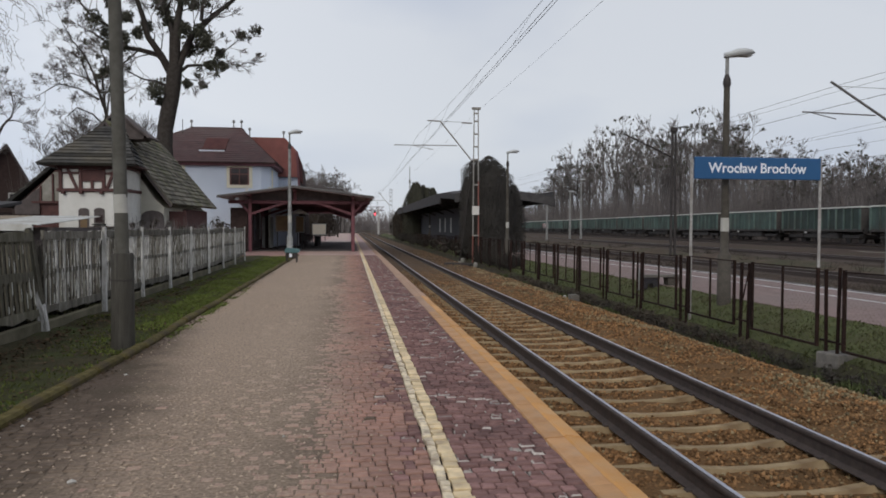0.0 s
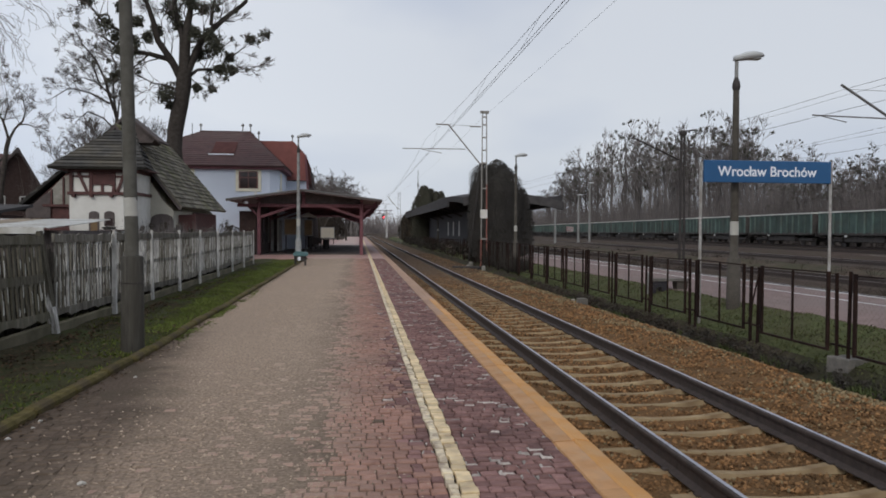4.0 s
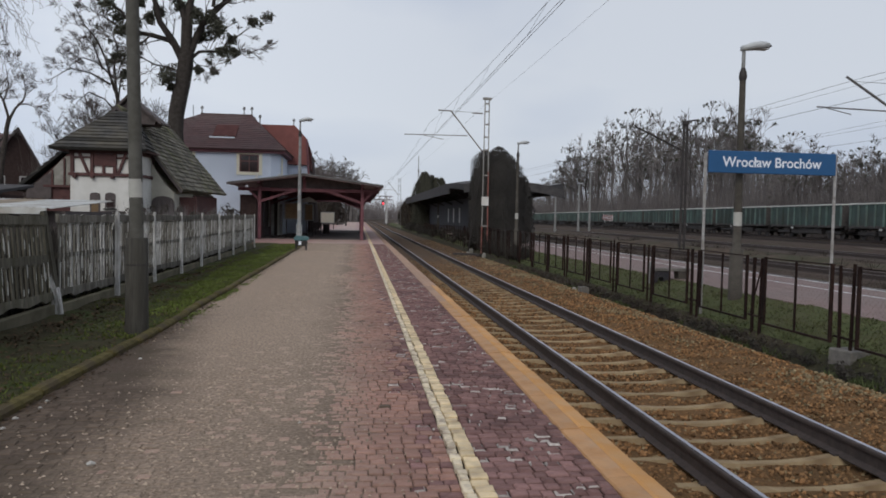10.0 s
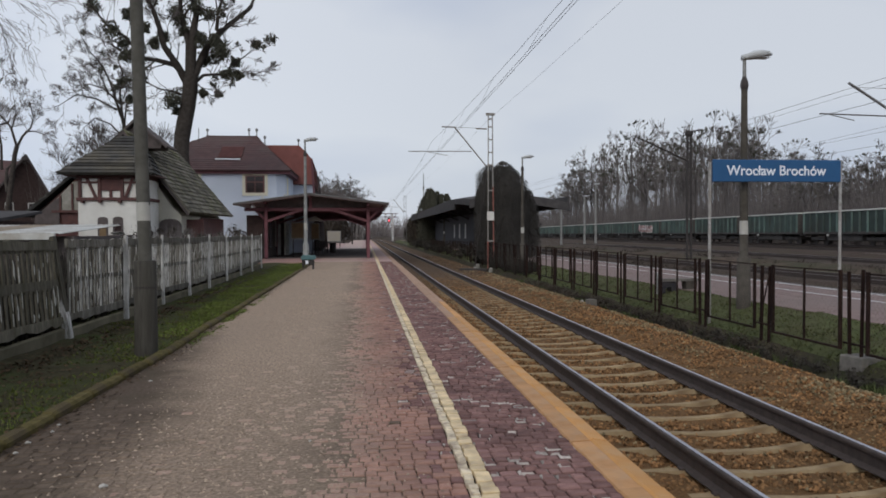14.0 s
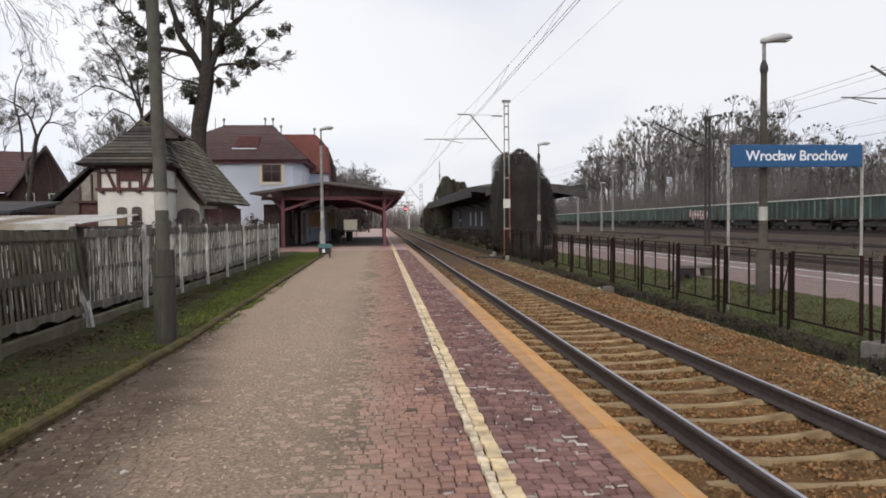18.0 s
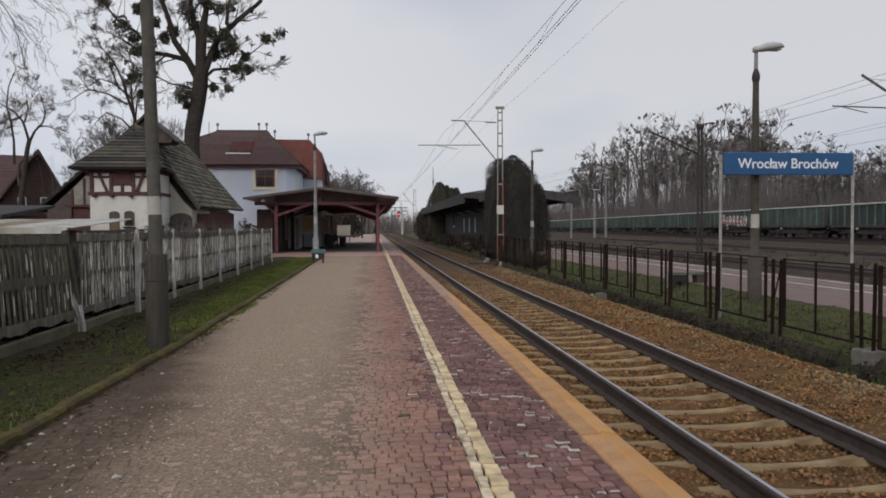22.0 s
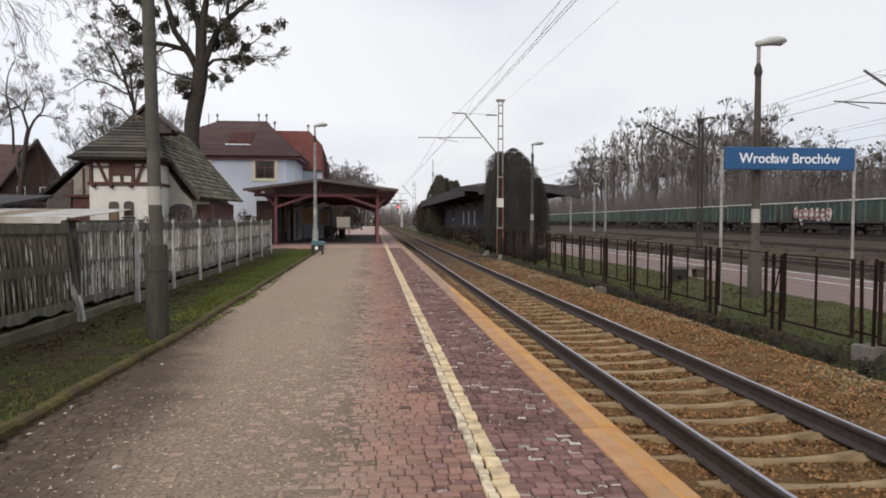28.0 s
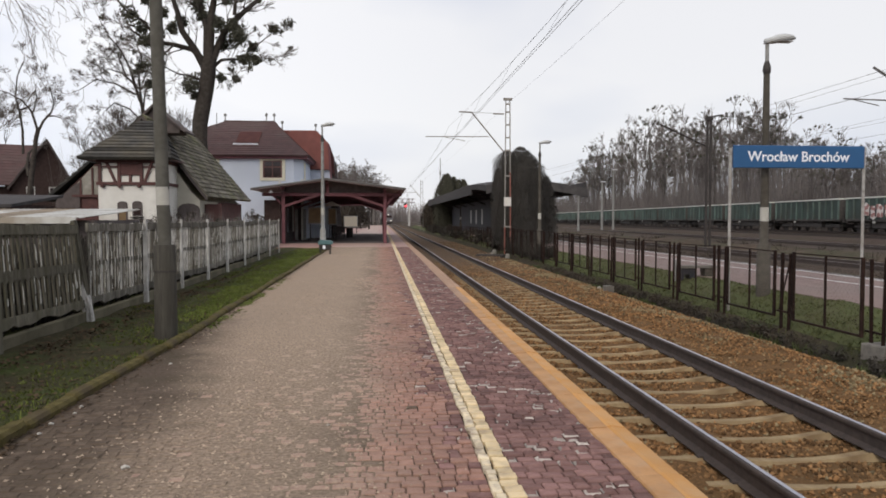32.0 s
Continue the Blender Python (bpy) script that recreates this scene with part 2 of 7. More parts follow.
M["edge_faded"] = mat("faded_pink_edge_slab", (0.29, 0.175, 0.112), (0.42, 0.26, 0.165), 5, 0.85, 0.3, 60, stain=(0.30, 0.2, 0.15), stain_scale=1.5, stain_amount=0.6, each=0.1)
M["orange_dull"] = mat("dull_orange_edge_paint", (0.36, 0.18, 0.07), (0.50, 0.27, 0.115), 6, 0.8, 0.3, 60, stain=(0.34, 0.235, 0.15), stain_scale=4.0, stain_amount=0.6, each=0.1)
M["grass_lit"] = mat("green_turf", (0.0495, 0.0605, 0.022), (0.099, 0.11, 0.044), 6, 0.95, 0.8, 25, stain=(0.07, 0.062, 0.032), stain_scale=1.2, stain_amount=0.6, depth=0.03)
M["bank_earth"] = mat("weedy_brown_earth", (0.0468, 0.0337, 0.0243), (0.108, 0.0785, 0.0561), 1.3, 0.95, 0.9, 7, stain=(0.055, 0.058, 0.03), stain_scale=0.4, stain_amount=0.8, depth=0.1)
M["blade_dull"] = mat("dull_grass", (0.054, 0.06, 0.021), (0.098, 0.105, 0.045), 1.2, 0.9, 0, island=0.3)
M["island_paving"] = mat("pinkish_grey_paving", (0.17, 0.12, 0.108), (0.26, 0.19, 0.17), 3, 0.9, 0.3, 40, stain=(0.2, 0.16, 0.145), stain_scale=0.3, stain_amount=0.6)
M["concrete"] = mat("weathered_concrete", (0.22, 0.21, 0.185), (0.36, 0.34, 0.30), 6, 0.9, 0.4, 50, stain=(0.12, 0.115, 0.09), stain_scale=1.6, stain_amount=0.6, each=0.1)
M["sleeper"] = mat("dusty_sleeper_concrete", (0.267, 0.192, 0.107), (0.405, 0.306, 0.178), 5, 0.9, 0.4, 60, each=0.16, stain=(0.17, 0.11, 0.062), stain_scale=3.0, stain_amount=0.75)
M["ballast"] = mat("rusty_ballast", (0.0984, 0.0526, 0.0225), (0.207, 0.114, 0.0477), 40, 0.95, 0.9, 55, stain=(0.0909, 0.0562, 0.0258), stain_scale=0.9, stain_amount=0.6, depth=0.03)
M["stone"] = mat("ballast_stone", (0.139, 0.0717, 0.0304), (0.279, 0.151, 0.0678), 14, 0.9, 0.3, 60, island=0.62, stain=(0.108, 0.0694, 0.0352), stain_scale=0.8, stain_amount=0.6)
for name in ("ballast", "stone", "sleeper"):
    darkened_along(M[name], (0.07, 0.055, 0.045), 16, 38, 0.62)
M["rail"] = mat("brown_rail_steel", (0.028, 0.02, 0.017), (0.058, 0.041, 0.034), 12, 0.8, 0.3, 40)
M["railtop"] = mat("polished_rail_head", (0.36, 0.36, 0.4), (0.5, 0.5, 0.54), 3, 0.42, 0.05, 60, metal=0.8)
M["grass"] = mat("winter_grass_ground", (0.0279, 0.0245, 0.0114), (0.0588, 0.0513, 0.0242), 7, 0.95, 0.8, 30, stain=(0.0456, 0.065, 0.0142), stain_scale=1.1, stain_amount=0.9, depth=0.03)
M["blade"] = mat("grass_blades", (0.066, 0.076, 0.016), (0.125, 0.15, 0.038), 1.2, 0.9, 0, island=0.35)
M["fresh_blade"] = mat("fresh_grass_blades", (0.0844, 0.11, 0.0229), (0.158, 0.192, 0.0478), 1.2, 0.9, 0, island=0.3)
M["leaf_litter"] = mat("dead_leaves", (0.0375, 0.024, 0.0135), (0.0975, 0.0638, 0.0375), 2, 0.9, 0, island=0.5)
M["moss"] = mat("mossy_kerb", (0.0595, 0.0476, 0.0153), (0.128, 0.104, 0.0408), 9, 0.95, 0.8, 30, stain=(0.07, 0.052, 0.034), stain_scale=5.0, stain_amount=0.85, each=0.15, depth=0.02)
M["earth"] = mat("dark_earth", (0.024, 0.02, 0.013), (0.06, 0.047, 0.03), 5, 0.95, 0.9, 25, stain=(0.03, 0.036, 0.014), stain_scale=0.9, stain_amount=0.8, depth=0.04)
M["yard"] = mat("railway_yard_ground", (0.0382, 0.0258, 0.0199), (0.0814, 0.0558, 0.0432), 1.6, 0.95, 0.8, 9, stain=(0.06, 0.052, 0.032), stain_scale=0.35, stain_amount=0.85, depth=0.08)
M["yard_stone"] = mat("yard_ballast_stone", (0.0423, 0.0313, 0.0248), (0.0874, 0.0644, 0.0506), 7, 0.95, 0.6, 18, stain=(0.04, 0.035, 0.024), stain_scale=0.3, stain_amount=0.7, depth=0.04)
M["yard_head"] = mat("dull_rail_head", (0.15, 0.13, 0.12), (0.24, 0.21, 0.2), 3, 0.5, 0.05, 60, metal=0.5)
M["grey_stone"] = mat("grey_crushed_stone", (0.117, 0.0857, 0.0442), (0.26, 0.204, 0.119), 14, 0.9, 0.3, 60, island=0.5)
M["weed_green"] = mat("weed_leaves", (0.04, 0.05, 0.018), (0.085, 0.10, 0.04), 1.5, 0.9, 0, island=0.5)
M["bench_slab"] = mat("grey_bench_slab", (0.11, 0.10, 0.09), (0.21, 0.195, 0.17), 6, 0.9, 0.4, 50, stain=(0.07, 0.062, 0.05), stain_scale=2.2, stain_amount=0.6)
M["litter"] = mat("pale_litter", (0.36, 0.34, 0.3), (0.55, 0.52, 0.47), 12, 0.8, 0.1)
M["fence"] = mat("grey_weathered_fence", (0.0774, 0.0688, 0.0551), (0.258, 0.241, 0.204), 6, 0.9, 0.5, 35, each=0.3, stain=(0.075, 0.066, 0.05), stain_scale=1.6, stain_amount=0.75, stretch=(3, 3, 0.8))
M["fence_mossy"] = mat("mossy_dark_fence", (0.0656, 0.059, 0.0436), (0.164, 0.149, 0.115), 6, 0.9, 0.5, 35, each=0.25, stain=(0.07, 0.066, 0.042), stain_scale=1.6, stain_amount=0.7, stretch=(3, 3, 0.8))
M["plinth"] = mat("mossy_plinth", (0.091, 0.0805, 0.0525), (0.168, 0.147, 0.101), 4, 0.9, 0.4, 40, stain=(0.075, 0.07, 0.045), stain_scale=1.2, stain_amount=0.7, each=0.15)
M["fence_white"] = mat("flaking_white_paint", (0.12, 0.11, 0.095), (0.70, 0.68, 0.64), 9, 0.85, 0.3, 40, each=0.2, stain=(0.16, 0.148, 0.122), stain_scale=3.5, stain_amount=0.9, stretch=(5, 5, 0.9))
M["post_white"] = mat("whitewashed_post", (0.28, 0.265, 0.235), (0.80, 0.78, 0.74), 6, 0.85, 0.3, 40, each=0.15, stain=(0.27, 0.25, 0.21), stain_scale=3, stain_amount=0.7, stretch=(3, 3, 1))
M["white_flake"] = mat("white_paint_flakes", (0.42, 0.405, 0.365), (0.64, 0.62, 0.57), 20, 0.85, 0.2)
M["pole"] = mat("grey_concrete_pole", (0.0794, 0.0749, 0.064), (0.133, 0.127, 0.109), 7, 0.95, 0.5, 30, stain=(0.07, 0.065, 0.052), stain_scale=3.2, stain_amount=0.6)
M["pole_foot"] = mat("dark_concrete_sleeve", (0.0363, 0.033, 0.0274), (0.0871, 0.0806, 0.0685), 9, 0.95, 0.6, 30, stretch=(2.5, 2.5, 0.25), stain=(0.05, 0.046, 0.036), stain_scale=4.0, stain_amount=0.6)
M["band"] = mat("faded_white_band", (0.36, 0.35, 0.31), (0.47, 0.455, 0.41), 5, 0.9, 0.2)
M["lamp_column"] = mat("grey_lamp_column", (0.058, 0.051, 0.042), (0.102, 0.092, 0.077), 6, 0.9, 0.2, 40, stain=(0.048, 0.041, 0.032), stain_scale=2.5, stain_amount=0.5)
M["tile_mid"] = mat("faded_red_roof_tiles", (0.078, 0.0325, 0.0287), (0.112, 0.0468, 0.0406), 2, 0.9, 0.4, 10)
M["lamp_post"] = mat("galvanised_post", (0.17, 0.168, 0.16), (0.33, 0.33, 0.315), 6, 0.7, 0.15, 40, metal=0.1, stain=(0.13, 0.12, 0.105), stain_scale=2.5, stain_amount=0.6)
M["sign_post"] = mat("chipped_white_post", (0.17, 0.155, 0.135), (0.46, 0.45, 0.43), 10, 0.8, 0.3, 40, stain=(0.2, 0.17, 0.14), stain_scale=5.0, stain_amount=0.7)
M["lamp_head"] = mat("grey_lamp_housing", (0.42, 0.43, 0.42), (0.52, 0.53, 0.52), 3, 0.5, 0.05)
M["lamp_glass"] = mat("lamp_glass", (0.5, 0.51, 0.5), (0.6, 0.61, 0.6), 3, 0.15, 0)
M["iron"] = mat("red_brown_iron", (0.0117, 0.00684, 0.00586), (0.0263, 0.0137, 0.0108), 9, 0.92, 0.2, 60, each=0.3, stain=(0.04, 0.023, 0.016), stain_scale=5, stain_amount=0.4)
M["mesh"] = mat("rusty_wire", (0.08, 0.055, 0.045), (0.12, 0.08, 0.065), 9, 0.8, 0)
M["sign"] = mat("blue_enamel", (0.011, 0.075, 0.19), (0.016, 0.09, 0.22), 2, 0.42, 0.03)
M["white"] = mat("white_lettering", (0.72, 0.75, 0.8), (0.8, 0.82, 0.85), 3, 0.5, 0)
M["wagon"] = mat("green_wagon_paint", (0.0529, 0.0864, 0.0756), (0.09, 0.13, 0.113), 1.2, 0.8, 0.2, 12, stain=(0.055, 0.06, 0.05), stain_scale=0.5, stain_amount=0.85, each=0.4)
# wagon green darkened: the shade between the ribs is in this colour
M["wagon_panel"] = mat("shaded_green_panel", (0.034, 0.058, 0.049), (0.062, 0.092, 0.078), 1.2, 0.8, 0.2, 12, stain=(0.042, 0.046, 0.038), stain_scale=0.5, stain_amount=0.85, each=0.4)
M["wagon_rim"] = mat("pale_top_rail", (0.44, 0.44, 0.39), (0.6, 0.6, 0.54), 2, 0.7, 0.1)
M["under"] = mat("sooty_and_shaded_dark", (0.0356, 0.0324, 0.0308), (0.081, 0.0696, 0.0616), 3, 0.85, 0.2)
M["graffiti_a"] = mat("faded_red_spray_paint", (0.26, 0.12, 0.11), (0.40, 0.22, 0.2), 4, 0.7, 0)
M["graffiti_b"] = mat("white_spray_paint", (0.55, 0.5, 0.47), (0.7, 0.66, 0.62), 4, 0.7, 0)
M["bark"] = mat("dark_bark", (0.0337, 0.0287, 0.0248), (0.0743, 0.0634, 0.0545), 5, 0.95, 0.7, 18, depth=0.03, each=0.2)
M["twig"] = mat("bare_twigs", (0.101, 0.0891, 0.0824), (0.169, 0.149, 0.138), 1, 0.95, 0, each=0.15)
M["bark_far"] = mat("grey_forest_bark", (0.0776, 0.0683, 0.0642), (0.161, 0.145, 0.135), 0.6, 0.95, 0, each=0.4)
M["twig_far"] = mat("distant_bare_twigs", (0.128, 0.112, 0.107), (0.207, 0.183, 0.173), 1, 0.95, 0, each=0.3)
M["mistle"] = mat("mistletoe_leaves", (0.046, 0.046, 0.032), (0.09, 0.088, 0.06), 0.8, 0.85, 0, island=0.4)
M["cypress"] = mat("dark_cypress", (0.0621, 0.0582, 0.0529), (0.0952, 0.0885, 0.0794), 0.8, 0.95, 0, island=0.16)
M["evergreen"] = mat("olive_evergreen", (0.055, 0.054, 0.04), (0.09, 0.087, 0.064), 0.5, 0.95, 0, island=0.2)
M["shrub"] = mat("brown_shrub", (0.034, 0.028, 0.022), (0.072, 0.058, 0.044), 1, 0.95, 0, island=0.4)
M["scrub_dark"] = mat("dark_scrub_and_shade", (0.0275, 0.025, 0.0213), (0.06, 0.0525, 0.0438), 1, 0.95, 0, island=0.3)
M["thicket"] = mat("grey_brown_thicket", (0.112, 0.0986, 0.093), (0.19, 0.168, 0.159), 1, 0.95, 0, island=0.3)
M["render_white"] = mat("old_white_render", (0.58, 0.56, 0.51), (0.70, 0.68, 0.63), 1.5, 0.9, 0.25, 15, stain=(0.40, 0.37, 0.32), stain_scale=0.7, stain_amount=0.6)
M["render_cream"] = mat("cream_render", (0.44, 0.41, 0.34), (0.55, 0.52, 0.44), 1.5, 0.9, 0.25, 15, stain=(0.33, 0.31, 0.25), stain_scale=0.6, stain_amount=0.6)
M["render_blue"] = mat("pale_blue_render", (0.555, 0.596, 0.678), (0.625, 0.667, 0.749), 1.0, 0.9, 0.15, 15, stain=(0.472, 0.519, 0.59), stain_scale=0.5, stain_amount=0.5)
M["timber"] = mat("oxblood_timber", (0.055, 0.022, 0.02), (0.105, 0.042, 0.036), 4, 0.8, 0.3, 20)
M["canopy_timber"] = mat("maroon_painted_timber", (0.116, 0.0398, 0.0486), (0.183, 0.0685, 0.0774), 3, 0.75, 0.2, 20, stain=(0.08, 0.035, 0.04), stain_scale=0.8, stain_amount=0.5)
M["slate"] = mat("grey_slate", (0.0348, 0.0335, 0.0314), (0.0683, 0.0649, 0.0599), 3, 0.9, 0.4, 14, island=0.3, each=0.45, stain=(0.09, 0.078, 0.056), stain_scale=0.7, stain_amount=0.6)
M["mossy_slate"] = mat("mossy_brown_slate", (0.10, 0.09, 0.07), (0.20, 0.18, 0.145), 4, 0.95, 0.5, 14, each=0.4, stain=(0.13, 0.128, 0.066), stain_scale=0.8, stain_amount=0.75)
M["tile_red"] = mat("red_roof_tiles", (0.19, 0.065, 0.054), (0.27, 0.095, 0.078), 2, 0.85, 0.4, 10, island=0.16, stain=(0.18, 0.07, 0.06), stain_scale=0.4, stain_amount=0.6)
M["tile_dark"] = mat("brown_roof_tiles", (0.068, 0.0376, 0.036), (0.112, 0.0576, 0.0528), 2, 0.85, 0.4, 10, island=0.16, stain=(0.105, 0.075, 0.066), stain_scale=0.4, stain_amount=0.7)
M["brick"] = mat("dark_red_brick", (0.039, 0.0265, 0.0234), (0.0686, 0.046, 0.0406), 4, 0.9, 0.4, 12, stain=(0.07, 0.046, 0.041), stain_scale=0.5, stain_amount=0.6)
M["frame_cream"] = mat("cream_window_surround", (0.68, 0.63, 0.48), (0.76, 0.71, 0.56), 3, 0.8, 0.1)
M["glass"] = mat("dark_window_glass", (0.02, 0.015, 0.014), (0.05, 0.03, 0.028), 2, 0.12, 0)
M["frame_brown"] = mat("brown_window_frame", (0.11, 0.04, 0.03), (0.17, 0.065, 0.05), 4, 0.6, 0.1)
M["roof_felt"] = mat("grey_roof_sheet", (0.104, 0.107, 0.107), (0.176, 0.179, 0.176), 1.5, 0.7, 0.2, 20)
M["dark_wood"] = mat("blackened_boards", (0.058, 0.0469, 0.0442), (0.11, 0.087, 0.08), 3, 0.85, 0.3, 20)
M["dark_steel_pale"] = mat("grey_mast_steel", (0.12, 0.115, 0.11), (0.19, 0.18, 0.17), 4, 0.7, 0.1)
M["soffit"] = mat("greyed_soffit_boards", (0.274, 0.202, 0.193), (0.419, 0.314, 0.298), 3, 0.85, 0.3, 20)
M["tar"] = mat("tarred_roofing", (0.0508, 0.0478, 0.0478), (0.0837, 0.0777, 0.0762), 2, 0.95, 0.2, 15)
M["dark_metal"] = mat("dark_steel", (0.022, 0.018, 0.017), (0.048, 0.039, 0.035), 3, 0.75, 0.1)
M["mast_pale"] = mat("pale_mast_steel", (0.20, 0.185, 0.165), (0.30, 0.28, 0.25), 4, 0.7, 0.15, 30)
M["rust_red"] = mat("rusty_mast_foot", (0.17, 0.065, 0.05), (0.26, 0.10, 0.075), 5, 0.8, 0.2)
M["wire"] = mat("overhead_wire", (0.07, 0.068, 0.068), (0.11, 0.105, 0.105), 2, 0.6, 0, metal=0.3)
M["corrugated"] = mat("pale_sheet_roof", (0.42, 0.41, 0.37), (0.6, 0.595, 0.56), 2, 0.7, 0.1, 20, stain=(0.25, 0.2, 0.14), stain_scale=1.3, stain_amount=0.8)
M["corrugated_brown"] = mat("stained_sheet_roof", (0.20, 0.145, 0.09), (0.36, 0.29, 0.2), 3, 0.7, 0.1, 20, stain=(0.12, 0.085, 0.055), stain_scale=1.2, stain_amount=0.6)
M["bin"] = mat("teal_plastic", (0.05, 0.12, 0.125), (0.085, 0.16, 0.165), 4, 0.5, 0.05)
M["bin_black"] = mat("black_plastic_bin", (0.008, 0.008, 0.012), (0.016, 0.015, 0.02), 4, 0.7, 0.05)
M["board"] = mat("notice_board_brown", (0.12, 0.075, 0.035), (0.19, 0.12, 0.055), 4, 0.7, 0.1)
M["paper"] = mat("pale_poster", (0.42, 0.41, 0.38), (0.55, 0.54, 0.5), 6, 0.7, 0)
M["white_paint"] = mat("white_line_paint", (0.42, 0.41, 0.39), (0.62, 0.61, 0.59), 5, 0.8, 0.1, stain=(0.27, 0.235, 0.225), stain_scale=1.4, stain_amount=0.75)
M["lamp_red"] = mat("red_signal_lens", (0.6, 0.03, 0.03), (0.7, 0.04, 0.04), 2, 0.3, 0, glow=((1.0, 0.06, 0.08), 6.0))
M["head_light"] = mat("train_headlight", (0.8, 0.8, 0.75), (0.9, 0.9, 0.85), 2, 0.3, 0, glow=((1.0, 0.93, 0.8), 2.2))
M["graffiti_c"] = mat("black_spray_outline", (0.03, 0.025, 0.028), (0.06, 0.05, 0.055), 4, 0.7, 0)
M["train_front"] = mat("train_front_paint", (0.10, 0.10, 0.11), (0.15, 0.14, 0.15), 2, 0.5, 0)
# ---- shapes ----
class Geo:
    """Gathers the faces of one part."""

    def __init__(self):
        self.v, self.f = [], []

    def add(self, verts, faces, m=None):
        o = len(self.v)
        self.v += [tuple(m @ Vector(p)) for p in verts] if m else [tuple(p) for p in verts]
        self.f += [tuple(i + o for i in q) for q in faces]
        return self

    def box(self, c, s, b=0.0, m=None):
        """A box of size s round c, its edges cut off by b."""
        hx, hy, hz = s[0] / 2, s[1] / 2, s[2] / 2
        if b <= 0:
            vs = [(c[0] + i * hx, c[1] + j * hy, c[2] + k * hz) for i in (-1, 1) for j in (-1, 1) for k in (-1, 1)]
            return self.add(vs, [(0, 1, 3, 2), (4, 6, 7, 5), (0, 4, 5, 1), (2, 3, 7, 6), (0, 2, 6, 4), (1, 5, 7, 3)], m)
        vs, ix = [], {}
        for i in (-1, 1):
            for j in (-1, 1):
                for k in (-1, 1):
                    for ax in range(3):
                        d = [hx - b, hy - b, hz - b]
                        d[ax] += b
                        ix[i, j, k, ax] = len(vs)
                        vs.append((c[0] + i * d[0], c[1] + j * d[1], c[2] + k * d[2]))
        fs = []
        for s1 in (-1, 1):
            for ax in range(3):
                q = []
                for u, w in ((-1, -1), (1, -1), (1, 1), (-1, 1)):
                    t = [u, w]
                    t.insert(ax, s1)
                    q.append(ix[(*t, ax)])
                fs.append(tuple(q) if (s1 > 0) != (ax == 1) else tuple(reversed(q)))
        for ax in range(3):
            o = [a for a in range(3) if a != ax]
            for u in (-1, 1):
                for w in (-1, 1):
                    q = []
                    for e, face in ((-1, o[0]), (1, o[0]), (1, o[1]), (-1, o[1])):
                        t = [0, 0, 0]
                        t[ax], t[o[0]], t[o[1]] = e, u, w
                        q.append(ix[(*t, face)])
                    fs.append(tuple(q))
        for i in (-1, 1):
            for j in (-1, 1):
                for k in (-1, 1):
                    fs.append((ix[i, j, k, 0], ix[i, j, k, 1], ix[i, j, k, 2]))
        return self.add(vs, fs, m)

    def beam(self, p, q, w, h=None, b=0.0):
        """A bar of section w x h from p to q."""
        p, q = Vector(p), Vector(q)
        d = q - p
        m = Matrix.Translation((p + q) / 2) @ d.to_track_quat("Z", "Y").to_matrix().to_4x4()
        return self.box((0, 0, 0), (w, h or w, d.length), b, m)

    def tube(self, pts, radii, n=8, caps=True):
        pts = [Vector(p) for p in pts]
        if not isinstance(radii, (list, tuple)):
            radii = [radii] * len(pts)
        vs, fs = [], []
        up = None
        for i, p in enumerate(pts):
            d = (pts[min(i + 1, len(pts) - 1)] - pts[max(i - 1, 0)]).normalized()
            if up is None:
                up = Vector((1, 0, 0)) if abs(d.x) < 0.8 else Vector((0, 1, 0))
            a = (up - d * up.dot(d)).normalized()
            up = a
            b = d.cross(a)
            for k in range(n):
                t = 2 * math.pi * k / n
                vs.append(p + (a * math.cos(t) + b * math.sin(t)) * radii[i])
        for i in range(len(pts) - 1):
            for k in range(n):
                k2 = (k + 1) % n
                fs.append((i * n + k, i * n + k2, (i + 1) * n + k2, (i + 1) * n + k))
        if caps:
            o = len(vs)
            vs += vs[:n] + vs[o - n:]
            fs.append(tuple(reversed(range(o, o + n))))
            fs.append(tuple(range(o + n, o + 2 * n)))
        return self.add(vs, fs)

    def prism(self, poly, a0, a1, axis="y"):
        """A closed outline drawn out along an axis: (x, z) along y, (y, z) along x, (x, y) along z."""
        def at(p, a):
            return {"y": (p[0], a, p[1]), "x": (a, p[0], p[1]), "z": (p[0], p[1], a)}[axis]
        n = len(poly)
        vs = [at(p, a0) for p in poly] + [at(p, a1) for p in poly]
        fs = [tuple(range(n)), tuple(reversed(range(n, 2 * n)))] + [(i, i + n, (i + 1) % n + n, (i + 1) % n) for i in range(n)]
        return self.add(vs, fs)

    def slab(self, quad, t):
        """A plate of thickness t under four corners."""
        q = [Vector(p) for p in quad]
        nrm = (q[1] - q[0]).cross(q[3] - q[0]).normalized()
        vs = q + [p - nrm * t for p in q]
        return self.add(vs, [(0, 1, 2, 3), (7, 6, 5, 4), (0, 4, 5, 1), (1, 5, 6, 2), (2, 6, 7, 3), (3, 7, 4, 0)])

    def leaf(self, p, size, rng):
        a = Vector((rng.gauss(0, 1), rng.gauss(0, 1), rng.gauss(0, 1))).normalized()
        b = a.orthogonal().normalized()
        b.rotate(Euler((rng.random() * 6, rng.random() * 6, 0)))
        b = (b - a * b.dot(a)).normalized()
        p = Vector(p)
        return self.add([p - a * size, p + b * size * 0.45, p + a * size, p - b * size * 0.45], [(0, 1, 2, 3)])

